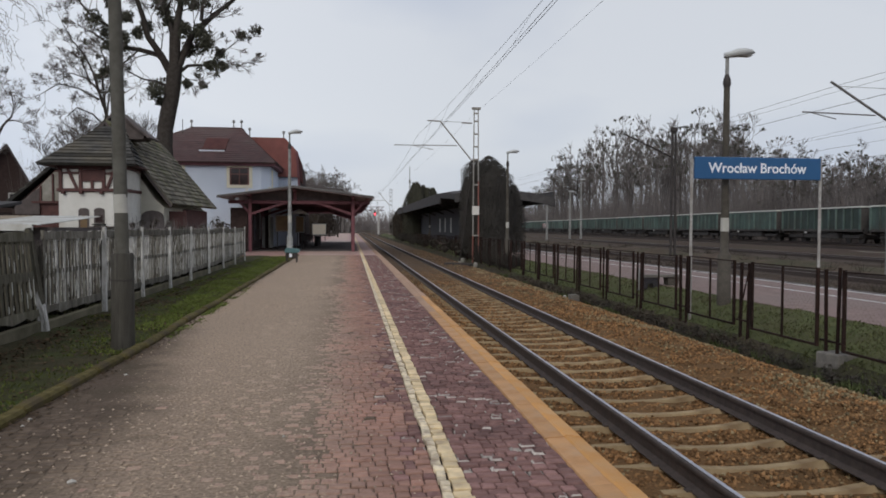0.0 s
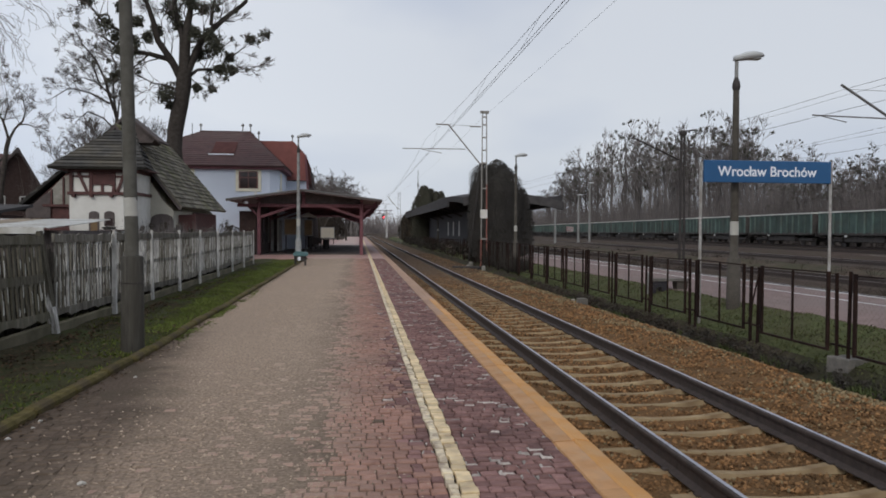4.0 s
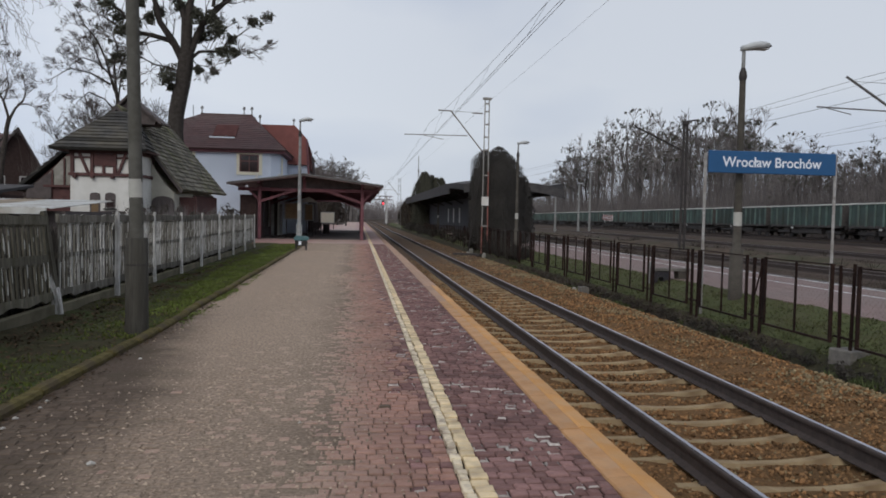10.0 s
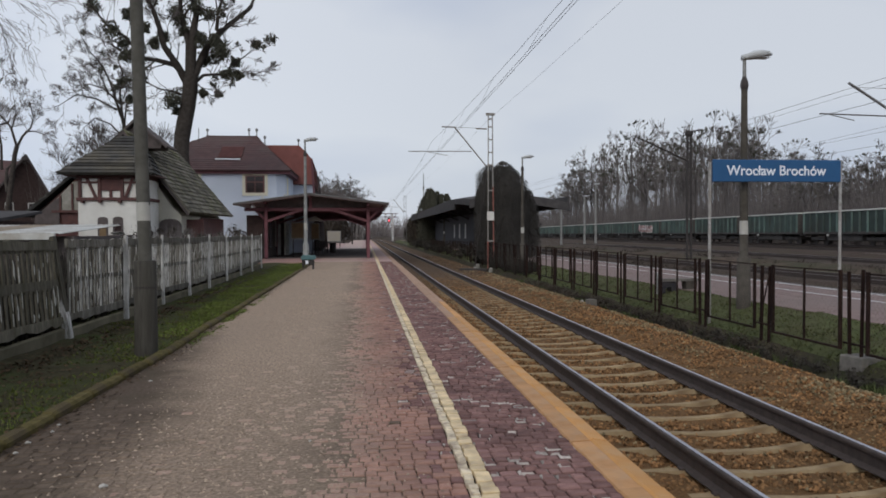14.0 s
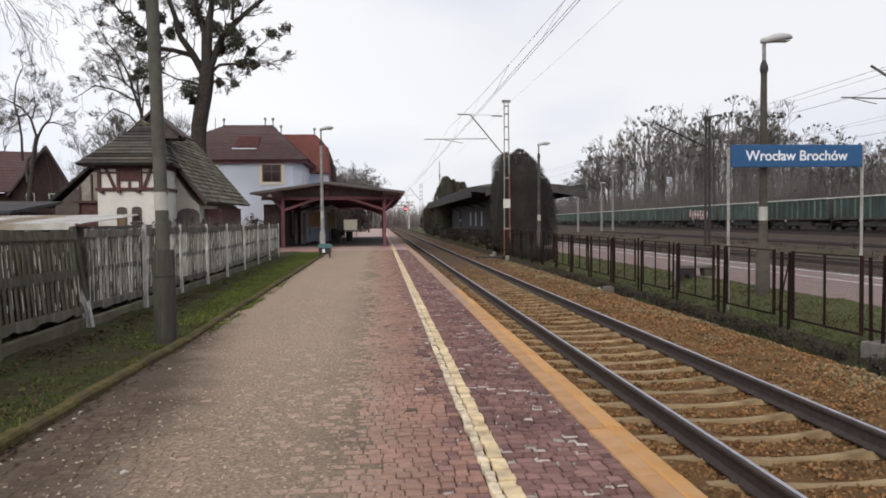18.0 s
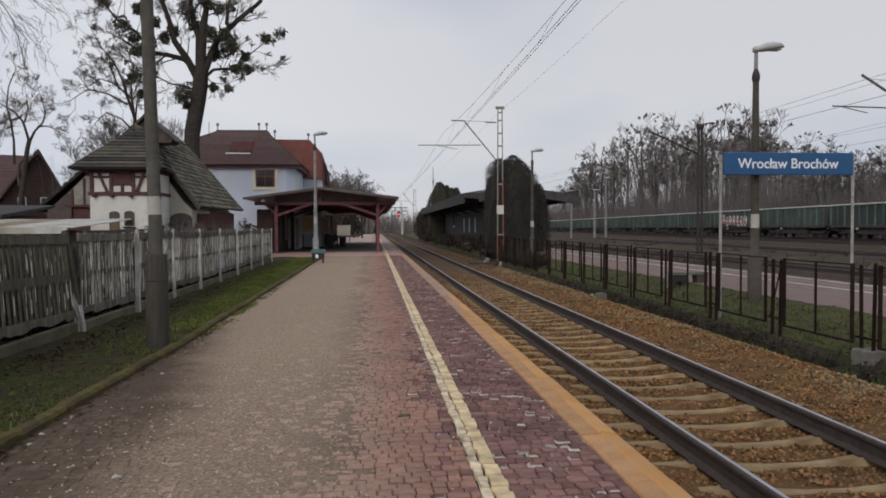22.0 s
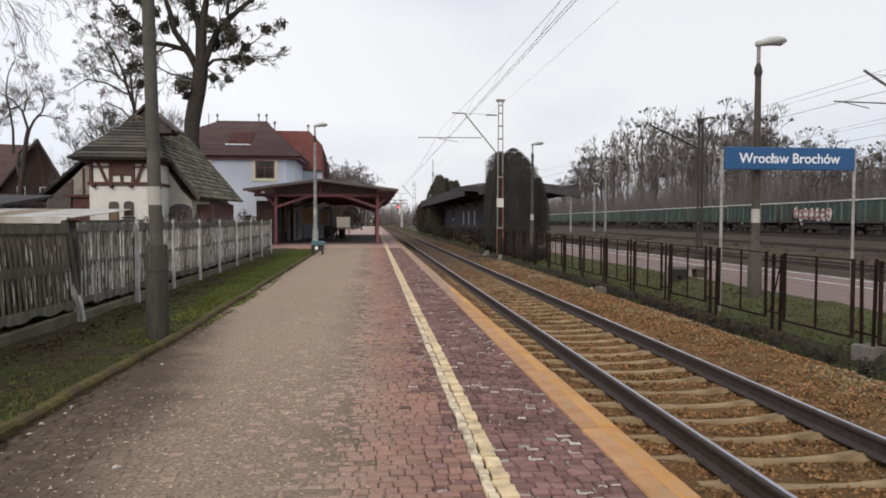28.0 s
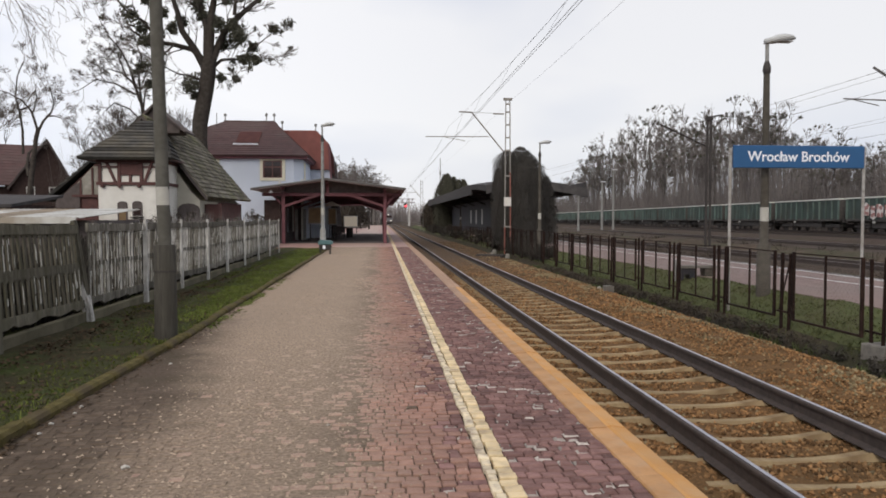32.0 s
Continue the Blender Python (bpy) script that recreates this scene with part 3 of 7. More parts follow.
    def mesh(self, name, smooth=False):
        me = bpy.data.meshes.new(name)
        me.from_pydata(self.v, [], self.f)
        bm = bmesh.new()
        bm.from_mesh(me)
        if len(self.f) < 20000:
            bmesh.ops.recalc_face_normals(bm, faces=bm.faces)
            bm.to_mesh(me)
        bm.free()
        if smooth:
            me.shade_smooth()
        return me


def part(name, geo, material, parent=None, label="", smooth=False, kind=""):
    """One mesh object under a thing, a part or a piece of the setting."""
    me = geo if isinstance(geo, bpy.types.Mesh) else geo.mesh(name, smooth)
    if not me.materials:
        me.materials.append(M[material])
    ob = new(name, me)
    if parent:
        ob.parent = parent
    return tagged(ob, label=label, kind=kind)


def thing(name, label, category, at=(0, 0, 0), rz=0, group="", kind=""):
    ob = new(name)
    ob.empty_display_size = 0.2
    ob.matrix_basis = pose(*at, 0, 0, rz)
    return tagged(ob, label, category, group, kind)


def single(name, geo, material, label, category, kind="", smooth=False):
    return tagged(part(name, geo, material, smooth=smooth), label, category, kind=kind)


def brush(g, at, h, r, n, w, rng):
    """A leafless shrub: thin stems that rise and spread from its foot."""
    x, y, z = at
    for i in range(n):
        a, b = rng.uniform(0, 6.28), rng.uniform(0, 3.14)
        q = r * rng.random() ** 0.6
        p = Vector((x + math.cos(a) * q * 0.5, y + math.sin(a) * q * 0.5, z + (h * 0.35 * rng.random() if i % 2 else 0)))
        top = Vector((x + math.cos(a) * q * 1.3 + rng.gauss(0, 0.15 * r), y + math.sin(a) * q * 1.3 + rng.gauss(0, 0.15 * r), z + h * rng.uniform(0.45, 1.0)))
        s = Vector((math.cos(b), math.sin(b), 0)) * w
        g.add([p - s, p + s, top + s * 0.3, top - s * 0.3], [(0, 1, 2, 3)])


def kerb_x(y):
    """The kerb of the verge swings in a little and then draws away from the track."""
    return -2.5 - 0.02 * max(0.0, 9 - y) - 0.006 * max(0.0, y - 10)


AXIS, RAIL_Z = 3.47, -0.295


def track_x(y):
    """The near track runs straight and then bends away to the west."""
    return AXIS - (max(0.0, y - 220) ** 2) / 2400
# ---- ground, platform, track ----
prof = [(-3000, -0.1), (-60, -0.1), (-5, -0.06), (1.2, -0.06), (1.5, -0.62), (6.0, -0.75), (7.1, -0.85), (7.7, -0.5), (8.5, -0.16), (12.6, -0.16), (12.8, -0.75), (17, -0.7), (30, -0.6), (37, -0.1), (60, 0.0), (3000, 0.0)]
g = Geo()
ys = [-300, -40, 0, 40, 80, 120, 200, 300, 500, 900, 3000]
g.v = [(x, y, z) for y in ys for x, z in prof]
k = len(prof)
g.f = [(j * k + i, j * k + i + 1, (j + 1) * k + i + 1, (j + 1) * k + i) for j in range(len(ys) - 1) for i in range(k - 1)]
single("ground", g, "yard", "brown earth and gravel of a wide railway yard", "ground", "structure")

platform = thing("platform", "low station platform paved with worn red setts", "platform", kind="structure")
g = Geo()
g.prism([(-2.52, -0.5), (1.49, -0.5), (1.49, -0.022), (-2.52, -0.022)], -4.2, 40)
part("bedding", g, "joint", platform)
g = Geo()
g.prism([(-2.52, -0.5), (1.49, -0.5), (1.49, 0.0), (-2.52, 0.0)], 40, 175)
part("far_paving", g, "paver_far", platform)
part("station_forecourt", Geo().prism([(-8.5, -0.5), (-2.523, -0.5), (-2.523, -0.004), (-8.5, -0.004)], 40, 120), "paver_far", platform)
# paving under the canopy, its shade put into a darker slab
part("canopy_floor", Geo().prism([(-6.6, -0.02), (0.55, -0.02), (0.55, 0.005), (-6.6, 0.005)], 46.5, 76), "canopy_shade", platform, "paving beneath the canopy, darkened for its shade")

# worn setts in uneven courses; a yellow line of painted setts runs through them
rng = random.Random(4)


def sett(w, d, r=0):
    q = Geo()
    r = r or rng.uniform(0.006, 0.011)
    q.v = [(-w / 2, -d / 2, -0.05), (w / 2, -d / 2, -0.05), (w / 2, d / 2, -0.05), (-w / 2, d / 2, -0.05)]
    q.v += [(x * (w / 2), y * (d / 2), -r) for x, y in ((-1, -1), (1, -1), (1, 1), (-1, 1))]
    q.v += [(x * (w / 2 - r) + rng.uniform(-0.004, 0.004), y * (d / 2 - r) + rng.uniform(-0.004, 0.004), rng.uniform(-0.003, 0.001)) for x, y in ((-1, -1), (1, -1), (1, 1), (-1, 1))]
    q.f = [(0, 1, 5, 4), (1, 2, 6, 5), (2, 3, 7, 6), (3, 0, 4, 7), (4, 5, 9, 8), (5, 6, 10, 9), (6, 7, 11, 10), (7, 4, 8, 11), (8, 9, 10, 11)]
    return q


sizes = [0.076, 0.09, 0.102, 0.116, 0.134]
sett_shapes = [[sett(w - 0.006, 0.08) for _ in range(3)] for w in sizes]
setts_near = []
rest = {k: Geo() for k in ("paver", "paver_dirty", "paver_pale", "paver_edge", "paver_pale_edge")}
row, y = 0, -4.12
while y < 40:
    for x_from, x_to in ((-2.5, 0.607 + 0.0007 * y), (0.776 + 0.0007 * y, 1.492)):
        x = x_from
        while x < x_to - 0.03:
            k = rng.choice((0, 1, 1, 2, 2, 3, 4))
            w = sizes[k]
            left = x_to - x
            if left < w + 0.045:
                w = left if left < 0.14 else left / 2
                q = sett(w - 0.006, 0.08)
                near = None
            else:
                v = rng.randrange(3)
                q, near = sett_shapes[k][v], (k, v)
            wave = 0.012 * noise.noise((x * 0.8, y * 0.5, 2)) * 3
            mm = Matrix.Translation((x + w / 2, y + 0.047 + wave + rng.gauss(0, 0.003), rng.uniform(-0.006, 0.004))) @ Euler((rng.gauss(0, 0.02), rng.gauss(0, 0.02), rng.gauss(0, 0.014))).to_matrix().to_4x4()
            kind = ("paver_dirty" if x < -0.75 + rng.gauss(0, 0.4) else "paver") if x < 0.7 else ("paver_pale_edge" if rng.random() < 0.45 and noise.noise((x * 2.6, y * 1.8, 8)) > -0.12 else "paver_edge")
            if 0.28 < x < 0.6:
                kind = "paver_pale_edge" if rng.random() < (x - 0.2) and noise.noise((x * 2.2, y * 1.3, 4)) > 0.0 else "paver_edge" if rng.random() < (x - 0.2) * 1.5 else kind
            worn = kind == "paver_pale_edge"
            if worn:
                near = None
                q = sett(w - 0.009, 0.079, rng.uniform(0.009, 0.018))
            if near and y > 2.5 and (0.77 < x and y < 6.5 and len(setts_near) < 180 or 0.1 < x < 0.6 and y < 5.5 and len(setts_near) < 290):
                setts_near.append((near, mm, kind))
            elif worn:
                rim = [j for j in range(4, 8) if rng.random() < 0.45]
                rest["paver_edge"].add(q.v, [q.f[j] for j in range(9) if j not in rim], mm)
                rest[kind].add(q.v, [q.f[j] for j in rim], mm)
            else:
                rest[kind].add(q.v, q.f, mm)
            x += w
    y += 0.096
    row += 1
yellow_line, pale_line = Geo(), Geo()
sett_data = {}
for near, mm, kind in setts_near:
    key = (*near, kind)
    if key not in sett_data:
        sett_data[key] = sett_shapes[near[0]][near[1]].mesh("sett")
        sett_data[key].materials.append(M[kind.replace("_pale_edge", "_edge")])
        if kind == "paver_pale_edge":
            sett_data[key].materials.append(M["paver_pale"])
            for k in range(4, 8):
                sett_data[key].polygons[k].material_index = 1
    part("sett", sett_data[key], kind.replace("_pale_edge", "_pale"), platform).matrix_basis = mm
for kind, g in rest.items():
    part("paving_setts", g, kind.replace("_pale_edge", "_pale"), platform, kind="stuff")
# trodden dirt that fills the joints and lies over the setts away from the edge
g = Geo()
xs = [-2.88 + 0.06 * i for i in range(60)]
yy = [-4.1 + 0.07 * i for i in range(631)]
for b in yy:
    for a in xs:
        f = min(1.0, max(0.0, (0.45 - a) / 0.85)) ** 0.7
        f *= 0.82 + 0.18 * min(1.0, max(0.0, (b - 4.5) / 4))
        n1 = noise.noise((a * 0.9, b * 0.45, 11)) * 0.007 + noise.noise((a * 4, b * 4, 12)) * 0.003 + noise.noise((a * 13, b * 13, 13)) * 0.002
        g.v.append((a, b, -0.025 + 0.0255 * f + n1 * (0.3 + 0.7 * f) - (0.06 if a < kerb_x(b) - 0.03 else 0)))
k = len(xs)
g.f = [(j * k + i, j * k + i + 1, (j + 1) * k + i + 1, (j + 1) * k + i) for j in range(len(yy) - 1) for i in range(k - 1)]
part("trodden_dirt", g, "dirt", platform, "pale trodden dirt and grit over the setts", smooth=True)
for col_x, w, geo in ((0.638, 0.06, pale_line), (0.726, 0.096, yellow_line)):
    y = -4.1
    while y < 44:
        d = rng.uniform(0.088, 0.108) if y < 30 else 0.5
        e = w + rng.uniform(-0.01, 0.008)
        tw = rng.gauss(0, 0.02)
        geo.box((0, 0, 0), (e, d - rng.uniform(0.004, 0.016), 0.06), 0.004, pose(col_x + rng.uniform(-0.007, 0.007) + 0.0007 * y, y + d / 2, -0.021 + rng.uniform(-0.005, 0.006), rng.gauss(0, 1.5), rng.gauss(0, 1.5), math.degrees(tw)))
        y += d + 0.002
yellow_line.box((0.74, 110, -0.02), (0.16, 131, 0.052))
part("yellow_safety_line", yellow_line, "yellow", platform, "yellow-painted line of setts, worn", kind="stuff")
part("pale_line", pale_line, "cream_line", platform, "narrow course of cream-painted setts", kind="stuff")
# edge kerb: slabs with a duller inner margin and a bright painted nosing
slab, nosing = Geo(), Geo()
slab.prism([(1.495, -0.5), (1.64, -0.5), (1.64, 0.002), (1.505, -0.006), (1.495, -0.02)], 0, 0.992)
nosing.prism([(1.642, -0.5), (1.80, -0.5), (1.80, -0.035), (1.772, -0.006), (1.66, 0.012), (1.642, 0.002)], 0, 0.992)
slab_mesh, nosing_mesh = slab.mesh("edge_slab"), nosing.mesh("nosing")
slab_mesh.materials.append(M["orange_dull"])
nosing_mesh.materials.append(M["orange"])
worn_nosing = nosing.mesh("nosing")
worn_nosing.materials.append(M["edge_faded"])
faded_slab = slab.mesh("edge_slab")
faded_slab.materials.append(M["edge_faded"])
for i in range(-5, 60):
    o = part("edge_slab", slab_mesh if i < 12 else faded_slab, "orange_dull", platform)
    o.matrix_basis = pose(rng.uniform(-0.006, 0.006), 1.2 + i * 1.0, rng.uniform(-0.004, 0.004), 0, 0, rng.uniform(-0.15, 0.15))
    part("nosing", nosing_mesh if i < 15 else worn_nosing, "orange", o, "bright orange painted edge" if i < 15 else "faded worn edge")
g = Geo()
g.prism([(1.495, -0.5), (1.80, -0.5), (1.80, -0.03), (1.775, 0.004), (1.495, 0.0)], 61.2, 175)
part("far_edge", g, "edge_faded", platform)

# verge and mossy kerb
verge = thing("grass_verge", "strip of thin winter grass and moss beside the platform", "grass", kind="structure")
g = Geo()
xs = [-9 + 0.25 * i for i in range(27)]
yy = [-4 + 0.5 * i for i in range(84)]
for b in yy:
    for a in xs:
        a2 = min(a, kerb_x(b) - 0.07)
        g.v.append((a2, b, 0.015 + 0.05 * noise.noise((a2 * 1.3, b * 1.1, 0)) + (0.05 if a2 < -3.8 else 0) - (0.03 if a > -2.75 else 0)))
k = len(xs)
g.f = [(j * k + i, j * k + i + 1, (j + 1) * k + i + 1, (j + 1) * k + i) for j in range(len(yy) - 1) for i in range(k - 1)]
part("turf", g, "grass", verge, smooth=True)
blades = Geo()
for i in range(20000):
    by = 3.0 + 34 * rng.random() ** 1.5
    bx = rng.uniform(-4.1, kerb_x(by) - 0.08)
    if noise.noise((bx * 0.9, by * 0.5, 3)) < -0.12 + (0.35 if bx < -3.4 and by < 16 else 0):
        continue
    h = rng.uniform(0.015, 0.045)
    w = rng.uniform(0.005, 0.010) * (1 + by * 0.05)
    t = rng.uniform(0, 3.14)
    dx, dy = math.cos(t) * w, math.sin(t) * w
    z = 0.005 + 0.05 * noise.noise((bx * 1.3, by * 1.1, 0)) + (0.05 if bx < -3.8 else 0)
    blades.add([(bx - dx, by - dy, z), (bx + dx, by + dy, z), (bx + rng.gauss(0, 0.02), by + rng.gauss(0, 0.02), z + h)], [(0, 1, 2)])
for i in range(15000):
    by = rng.uniform(9, 38)
    bx = kerb_x(by) - 0.08 - 1.1 * rng.random() ** 1.3
    w, h, t = rng.uniform(0.010, 0.018), rng.uniform(0.012, 0.038), rng.uniform(0, 3.14)
    dx, dy = math.cos(t) * w, math.sin(t) * w
    z = 0.005 + 0.05 * noise.noise((bx * 1.3, by * 1.1, 0))
    blades.add([(bx - dx, by - dy, z), (bx + dx, by + dy, z), (bx + rng.gauss(0, 0.02), by + rng.gauss(0, 0.02), z + h)], [(0, 1, 2)])
part("grass_blades", blades, "blade", verge, kind="stuff")
fresh = Geo()
for i in range(17000):
    by = 11 + 27 * rng.random()
    bx = kerb_x(by) - 0.08 - min(1.6, 0.25 + (by - 9) * 0.07) * rng.random()
    if noise.noise((bx * 1.1, by * 0.4, 6)) < rng.uniform(-0.5, 0.25):
        continue
    w, h, t = rng.uniform(0.010, 0.02), rng.uniform(0.015, 0.05), rng.uniform(0, 3.14)
    dx, dy = math.cos(t) * w, math.sin(t) * w
    z = 0.008 + 0.05 * noise.noise((bx * 1.3, by * 1.1, 0))
    fresh.add([(bx - dx, by - dy, z), (bx + dx, by + dy, z), (bx + rng.gauss(0, 0.02), by + rng.gauss(0, 0.02), z + h)], [(0, 1, 2)])
for i in range(2600):
    by = rng.gauss(14.0, 2.6)
    bx = kerb_x(by) + 0.02 + abs(rng.gauss(0, 0.09))
    if 10 < by < 19 and noise.noise((bx * 3, by * 1.2, 6)) > -0.1:
        w, t = rng.uniform(0.01, 0.022), rng.uniform(0, 3.14)
        fresh.add([(bx - w * math.cos(t), by - w * math.sin(t), 0.0), (bx + w * math.cos(t), by + w * math.sin(t), 0.0), (bx + rng.gauss(0, 0.02), by + rng.gauss(0, 0.02), rng.uniform(0.008, 0.02))], [(0, 1, 2)])
part("fresh_grass", fresh, "fresh_blade", verge, "fresh green grass along the kerb", kind="stuff")
leaves = Geo()
for i in range(2600):
    bx, by = rng.uniform(-4.1, -2.62), 3.0 + 20 * rng.random() ** 1.3
    z = 0.022 + 0.05 * noise.noise((bx * 1.3, by * 1.1, 0)) + (0.05 if bx < -3.8 else 0)
    t, w = rng.uniform(0, 6.28), rng.uniform(0.012, 0.03)
    leaves.add([(bx + w * math.cos(t + k * 1.57), by + w * math.sin(t + k * 1.57), z + rng.uniform(-0.004, 0.012)) for k in range(4)], [(0, 1, 2, 3)])
for i in range(2600):
    by = 3.0 + 26 * rng.random() ** 1.2
    bx = -3.98 + abs(rng.gauss(0, 0.2)) - max(0, by - 15) * 0.018
    t, w = rng.uniform(0, 6.28), rng.uniform(0.012, 0.032)
    z = 0.05 + 0.05 * noise.noise((bx * 1.3, by * 1.1, 0))
    leaves.add([(bx + w * math.cos(t + k * 1.57), by + w * math.sin(t + k * 1.57), z + rng.uniform(-0.01, 0.02)) for k in range(4)], [(0, 1, 2, 3)])
part("dead_leaves", leaves, "leaf_litter", verge, kind="stuff")
gutter = Geo()
for i in range(900):
    by = 3.0 + 22 * rng.random() ** 1.4
    bx = kerb_x(by) + 0.03 + abs(rng.gauss(0, 0.09))
    t, w = rng.uniform(0, 6.28), rng.uniform(0.008, 0.024)
    gutter.add([(bx + w * math.cos(t + k * 1.57), by + w * math.sin(t + k * 1.57), 0.004 + rng.uniform(0, 0.014)) for k in range(4)], [(0, 1, 2, 3)])
part("blown_leaves", gutter, "leaf_litter", platform, "dead leaves blown against the kerb", kind="stuff")
kerb = thing("verge_kerb", "low mossy concrete kerb along the grass", "kerb", kind="structure")
for i in range(-7, 46):
    g = Geo()
    y0 = 2.2 + i * 0.82
    g.box((0, 0.4, 0), (0.125, 0.805, 0.2), 0.025)
    o = part("kerb_stone", g, "moss", kerb)
    o.matrix_basis = pose(kerb_x(y0) - 0.035 + 0.014 * math.sin(i * 0.9), y0, -0.035 + rng.uniform(-0.012, 0.012), rng.uniform(-0.6, 0.6), rng.uniform(-4, 4), rng.uniform(-0.9, 0.9) + math.degrees(kerb_x(y0) - kerb_x(y0 + 0.8)) / 0.8)

# ballast bed
bed = thing("ballast_bed", "rust-stained crushed stone ballast", "ballast", kind="structure")
g = Geo()
xs = [1.55, 1.9, 2.4, 2.72, 3.1, 3.5, 3.9, 4.22, 4.6, 5.0, 5.4, 5.8, 6.2, 6.6, 6.9]
zs = [-0.49, -0.462, -0.468, -0.525, -0.523, -0.528, -0.523, -0.52, -0.475, -0.45, -0.44, -0.44, -0.49, -0.62, -0.75]
yy = [-4 + 0.35 * i for i in range(150)] + [50 + 6 * i for i in range(75)]
for b in yy:
    for a, z in zip(xs, zs):
        g.v.append((a + track_x(b) - AXIS, b, z + (0.055 * min(1, max(0, (b - 22) / 18)) if 2.3 < a < 4.7 else 0) + 0.035 * noise.noise((a * 3, b * 3, 1)) + 0.02 * noise.noise((a * 9, b * 9, 1))))
k = len(xs)
g.f = [(j * k + i, j * k + i + 1, (j + 1) * k + i + 1, (j + 1) * k + i) for j in range(len(yy) - 1) for i in range(k - 1)]
part("ballast_surface", g, "ballast", bed, smooth=True)
stones, pale = Geo(), Geo()
for i in range(67000):
    sx, sy = rng.uniform(1.85, 6.6), 3.2 + 30 * rng.random() ** 1.6 if i < 53000 else rng.uniform(25, 62) if i < 62000 else rng.uniform(-4, 3.2)
    if 2.25 < sx < 4.55 and abs((sy - 2.21 + 0.3025) % 0.605 - 0.3025) < (0.09 if rng.random() < 0.95 else 0.0):
        continue
    z = np.interp(sx, xs, zs) + 0.035 * noise.noise((sx * 3, sy * 3, 1))
    r = rng.uniform(0.011, 0.028) * (1 if sy < 14 else 1.3 if sy < 25 else 1.8)
    e = [(r * rng.uniform(0.6, 1.3), 0, 0), (-r * rng.uniform(0.6, 1.3), 0, 0), (0, r * rng.uniform(0.6, 1.3), 0), (0, -r * rng.uniform(0.6, 1.3), 0), (0, 0, r * rng.uniform(0.5, 1)), (0, 0, -r)]
    (pale if rng.random() < (0.06 if sx < 4.6 else 0.1) else stones).add(e, [(0, 2, 4), (2, 1, 4), (1, 3, 4), (3, 0, 4), (2, 0, 5), (1, 2, 5), (3, 1, 5), (0, 3, 5)], Matrix.Translation((sx, sy, z + r * 0.3)) @ Euler((rng.random() * 6, rng.random() * 6, 0)).to_matrix().to_4x4())
part("ballast_stones", stones, "stone", bed, kind="stuff")
part("pale_stones", pale, "grey_stone", bed, "paler stones among the ballast", kind="stuff")
spill = Geo()
for i in range(11000):
    sx, sy = min(6.5, 5.95 + rng.gauss(0, 0.33)), 5.5 + 34 * rng.random() ** 1.3
    if noise.noise((sx * 1.3, sy * 0.55, 3)) < rng.uniform(-0.15, 0.5):
        continue
    z = float(np.interp(sx, xs, zs)) + 0.035 * noise.noise((sx * 3, sy * 3, 1))
    r = rng.uniform(0.014, 0.036) * (1 if sy < 20 else 1.4)
    e = [(r * rng.uniform(0.6, 1.3), 0, 0), (-r * rng.uniform(0.6, 1.3), 0, 0), (0, r * rng.uniform(0.6, 1.3), 0), (0, -r * rng.uniform(0.6, 1.3), 0), (0, 0, r * rng.uniform(0.5, 1)), (0, 0, -r)]
    spill.add(e, [(0, 2, 4), (2, 1, 4), (1, 3, 4), (3, 0, 4), (2, 0, 5), (1, 2, 5), (3, 1, 5), (0, 3, 5)], Matrix.Translation((sx, sy, max(z, -0.7) + r * 0.55)) @ Euler((rng.random() * 6, rng.random() * 6, 0)).to_matrix().to_4x4())
part("spilled_stones", spill, "grey_stone", bed, "clean grey stones spilled at the foot", kind="stuff")

track = thing("railway_track", "single track with worn steel rails on concrete sleepers", "railway track", kind="structure")
path = [(y, track_x(y)) for y in [-6, 0] + [5 * i for i in range(1, 45)] + [220 + 8 * i for i in range(1, 40)]]


def rail_profile(off):
    body, head = Geo(), Geo()
    sec = [(-0.075, -0.172), (0.075, -0.172), (0.075, -0.162), (0.012, -0.14), (0.010, -0.045), (0.036, -0.036), (0.037, -0.012), (0.03, -0.002), (-0.03, -0.002), (-0.037, -0.012), (-0.036, -0.036), (-0.010, -0.045), (-0.012, -0.14), (-0.075, -0.162)]
    top = [(-0.002, -0.002), (0.030, -0.002), (0.026, 0.003), (0.002, 0.003)]
    for geo, s in ((body, sec), (head, top)):
        n = len(s)
        for y, x in path:
            geo.v += [(x + off + a, y, RAIL_Z + b) for a, b in s]
        geo.f = [(j * n + i, j * n + (i + 1) % n, (j + 1) * n + (i + 1) % n, (j + 1) * n + i) for j in range(len(path) - 1) for i in range(n)]
        geo.f.append(tuple(range(n)))
    return body, head


for off in (-0.75, 0.75):
    body, head = rail_profile(off)
    r_ob = part("rail", body, "rail", track)
    part("rail_head", head, "railtop", r_ob, "bright worn running surface")
g = Geo()
sec = [(-1.3, 0.0), (-0.95, 0.005), (-0.62, 0.0), (-0.4, -0.03), (-0.15, -0.046), (0.15, -0.046), (0.4, -0.03), (0.62, 0.0), (0.95, 0.005), (1.3, 0.0)]
for yv, dz in ((-0.082, -0.11), (-0.042, 0.0), (0.042, 0.0), (0.082, -0.11)):
    g.v += [(a, yv, b + dz) for a, b in sec]
n = len(sec)
g.f = [(j * n + i, j * n + i + 1, (j + 1) * n + i + 1, (j + 1) * n + i) for j in range(3) for i in range(n - 1)]
g.f += [(0, n, 2 * n, 3 * n), (n - 1, 2 * n - 1, 3 * n - 1, 4 * n - 1)]
sleeper_mesh = g.mesh("sleeper")
sleeper_mesh.materials.append(M["sleeper"])
clip = Geo()
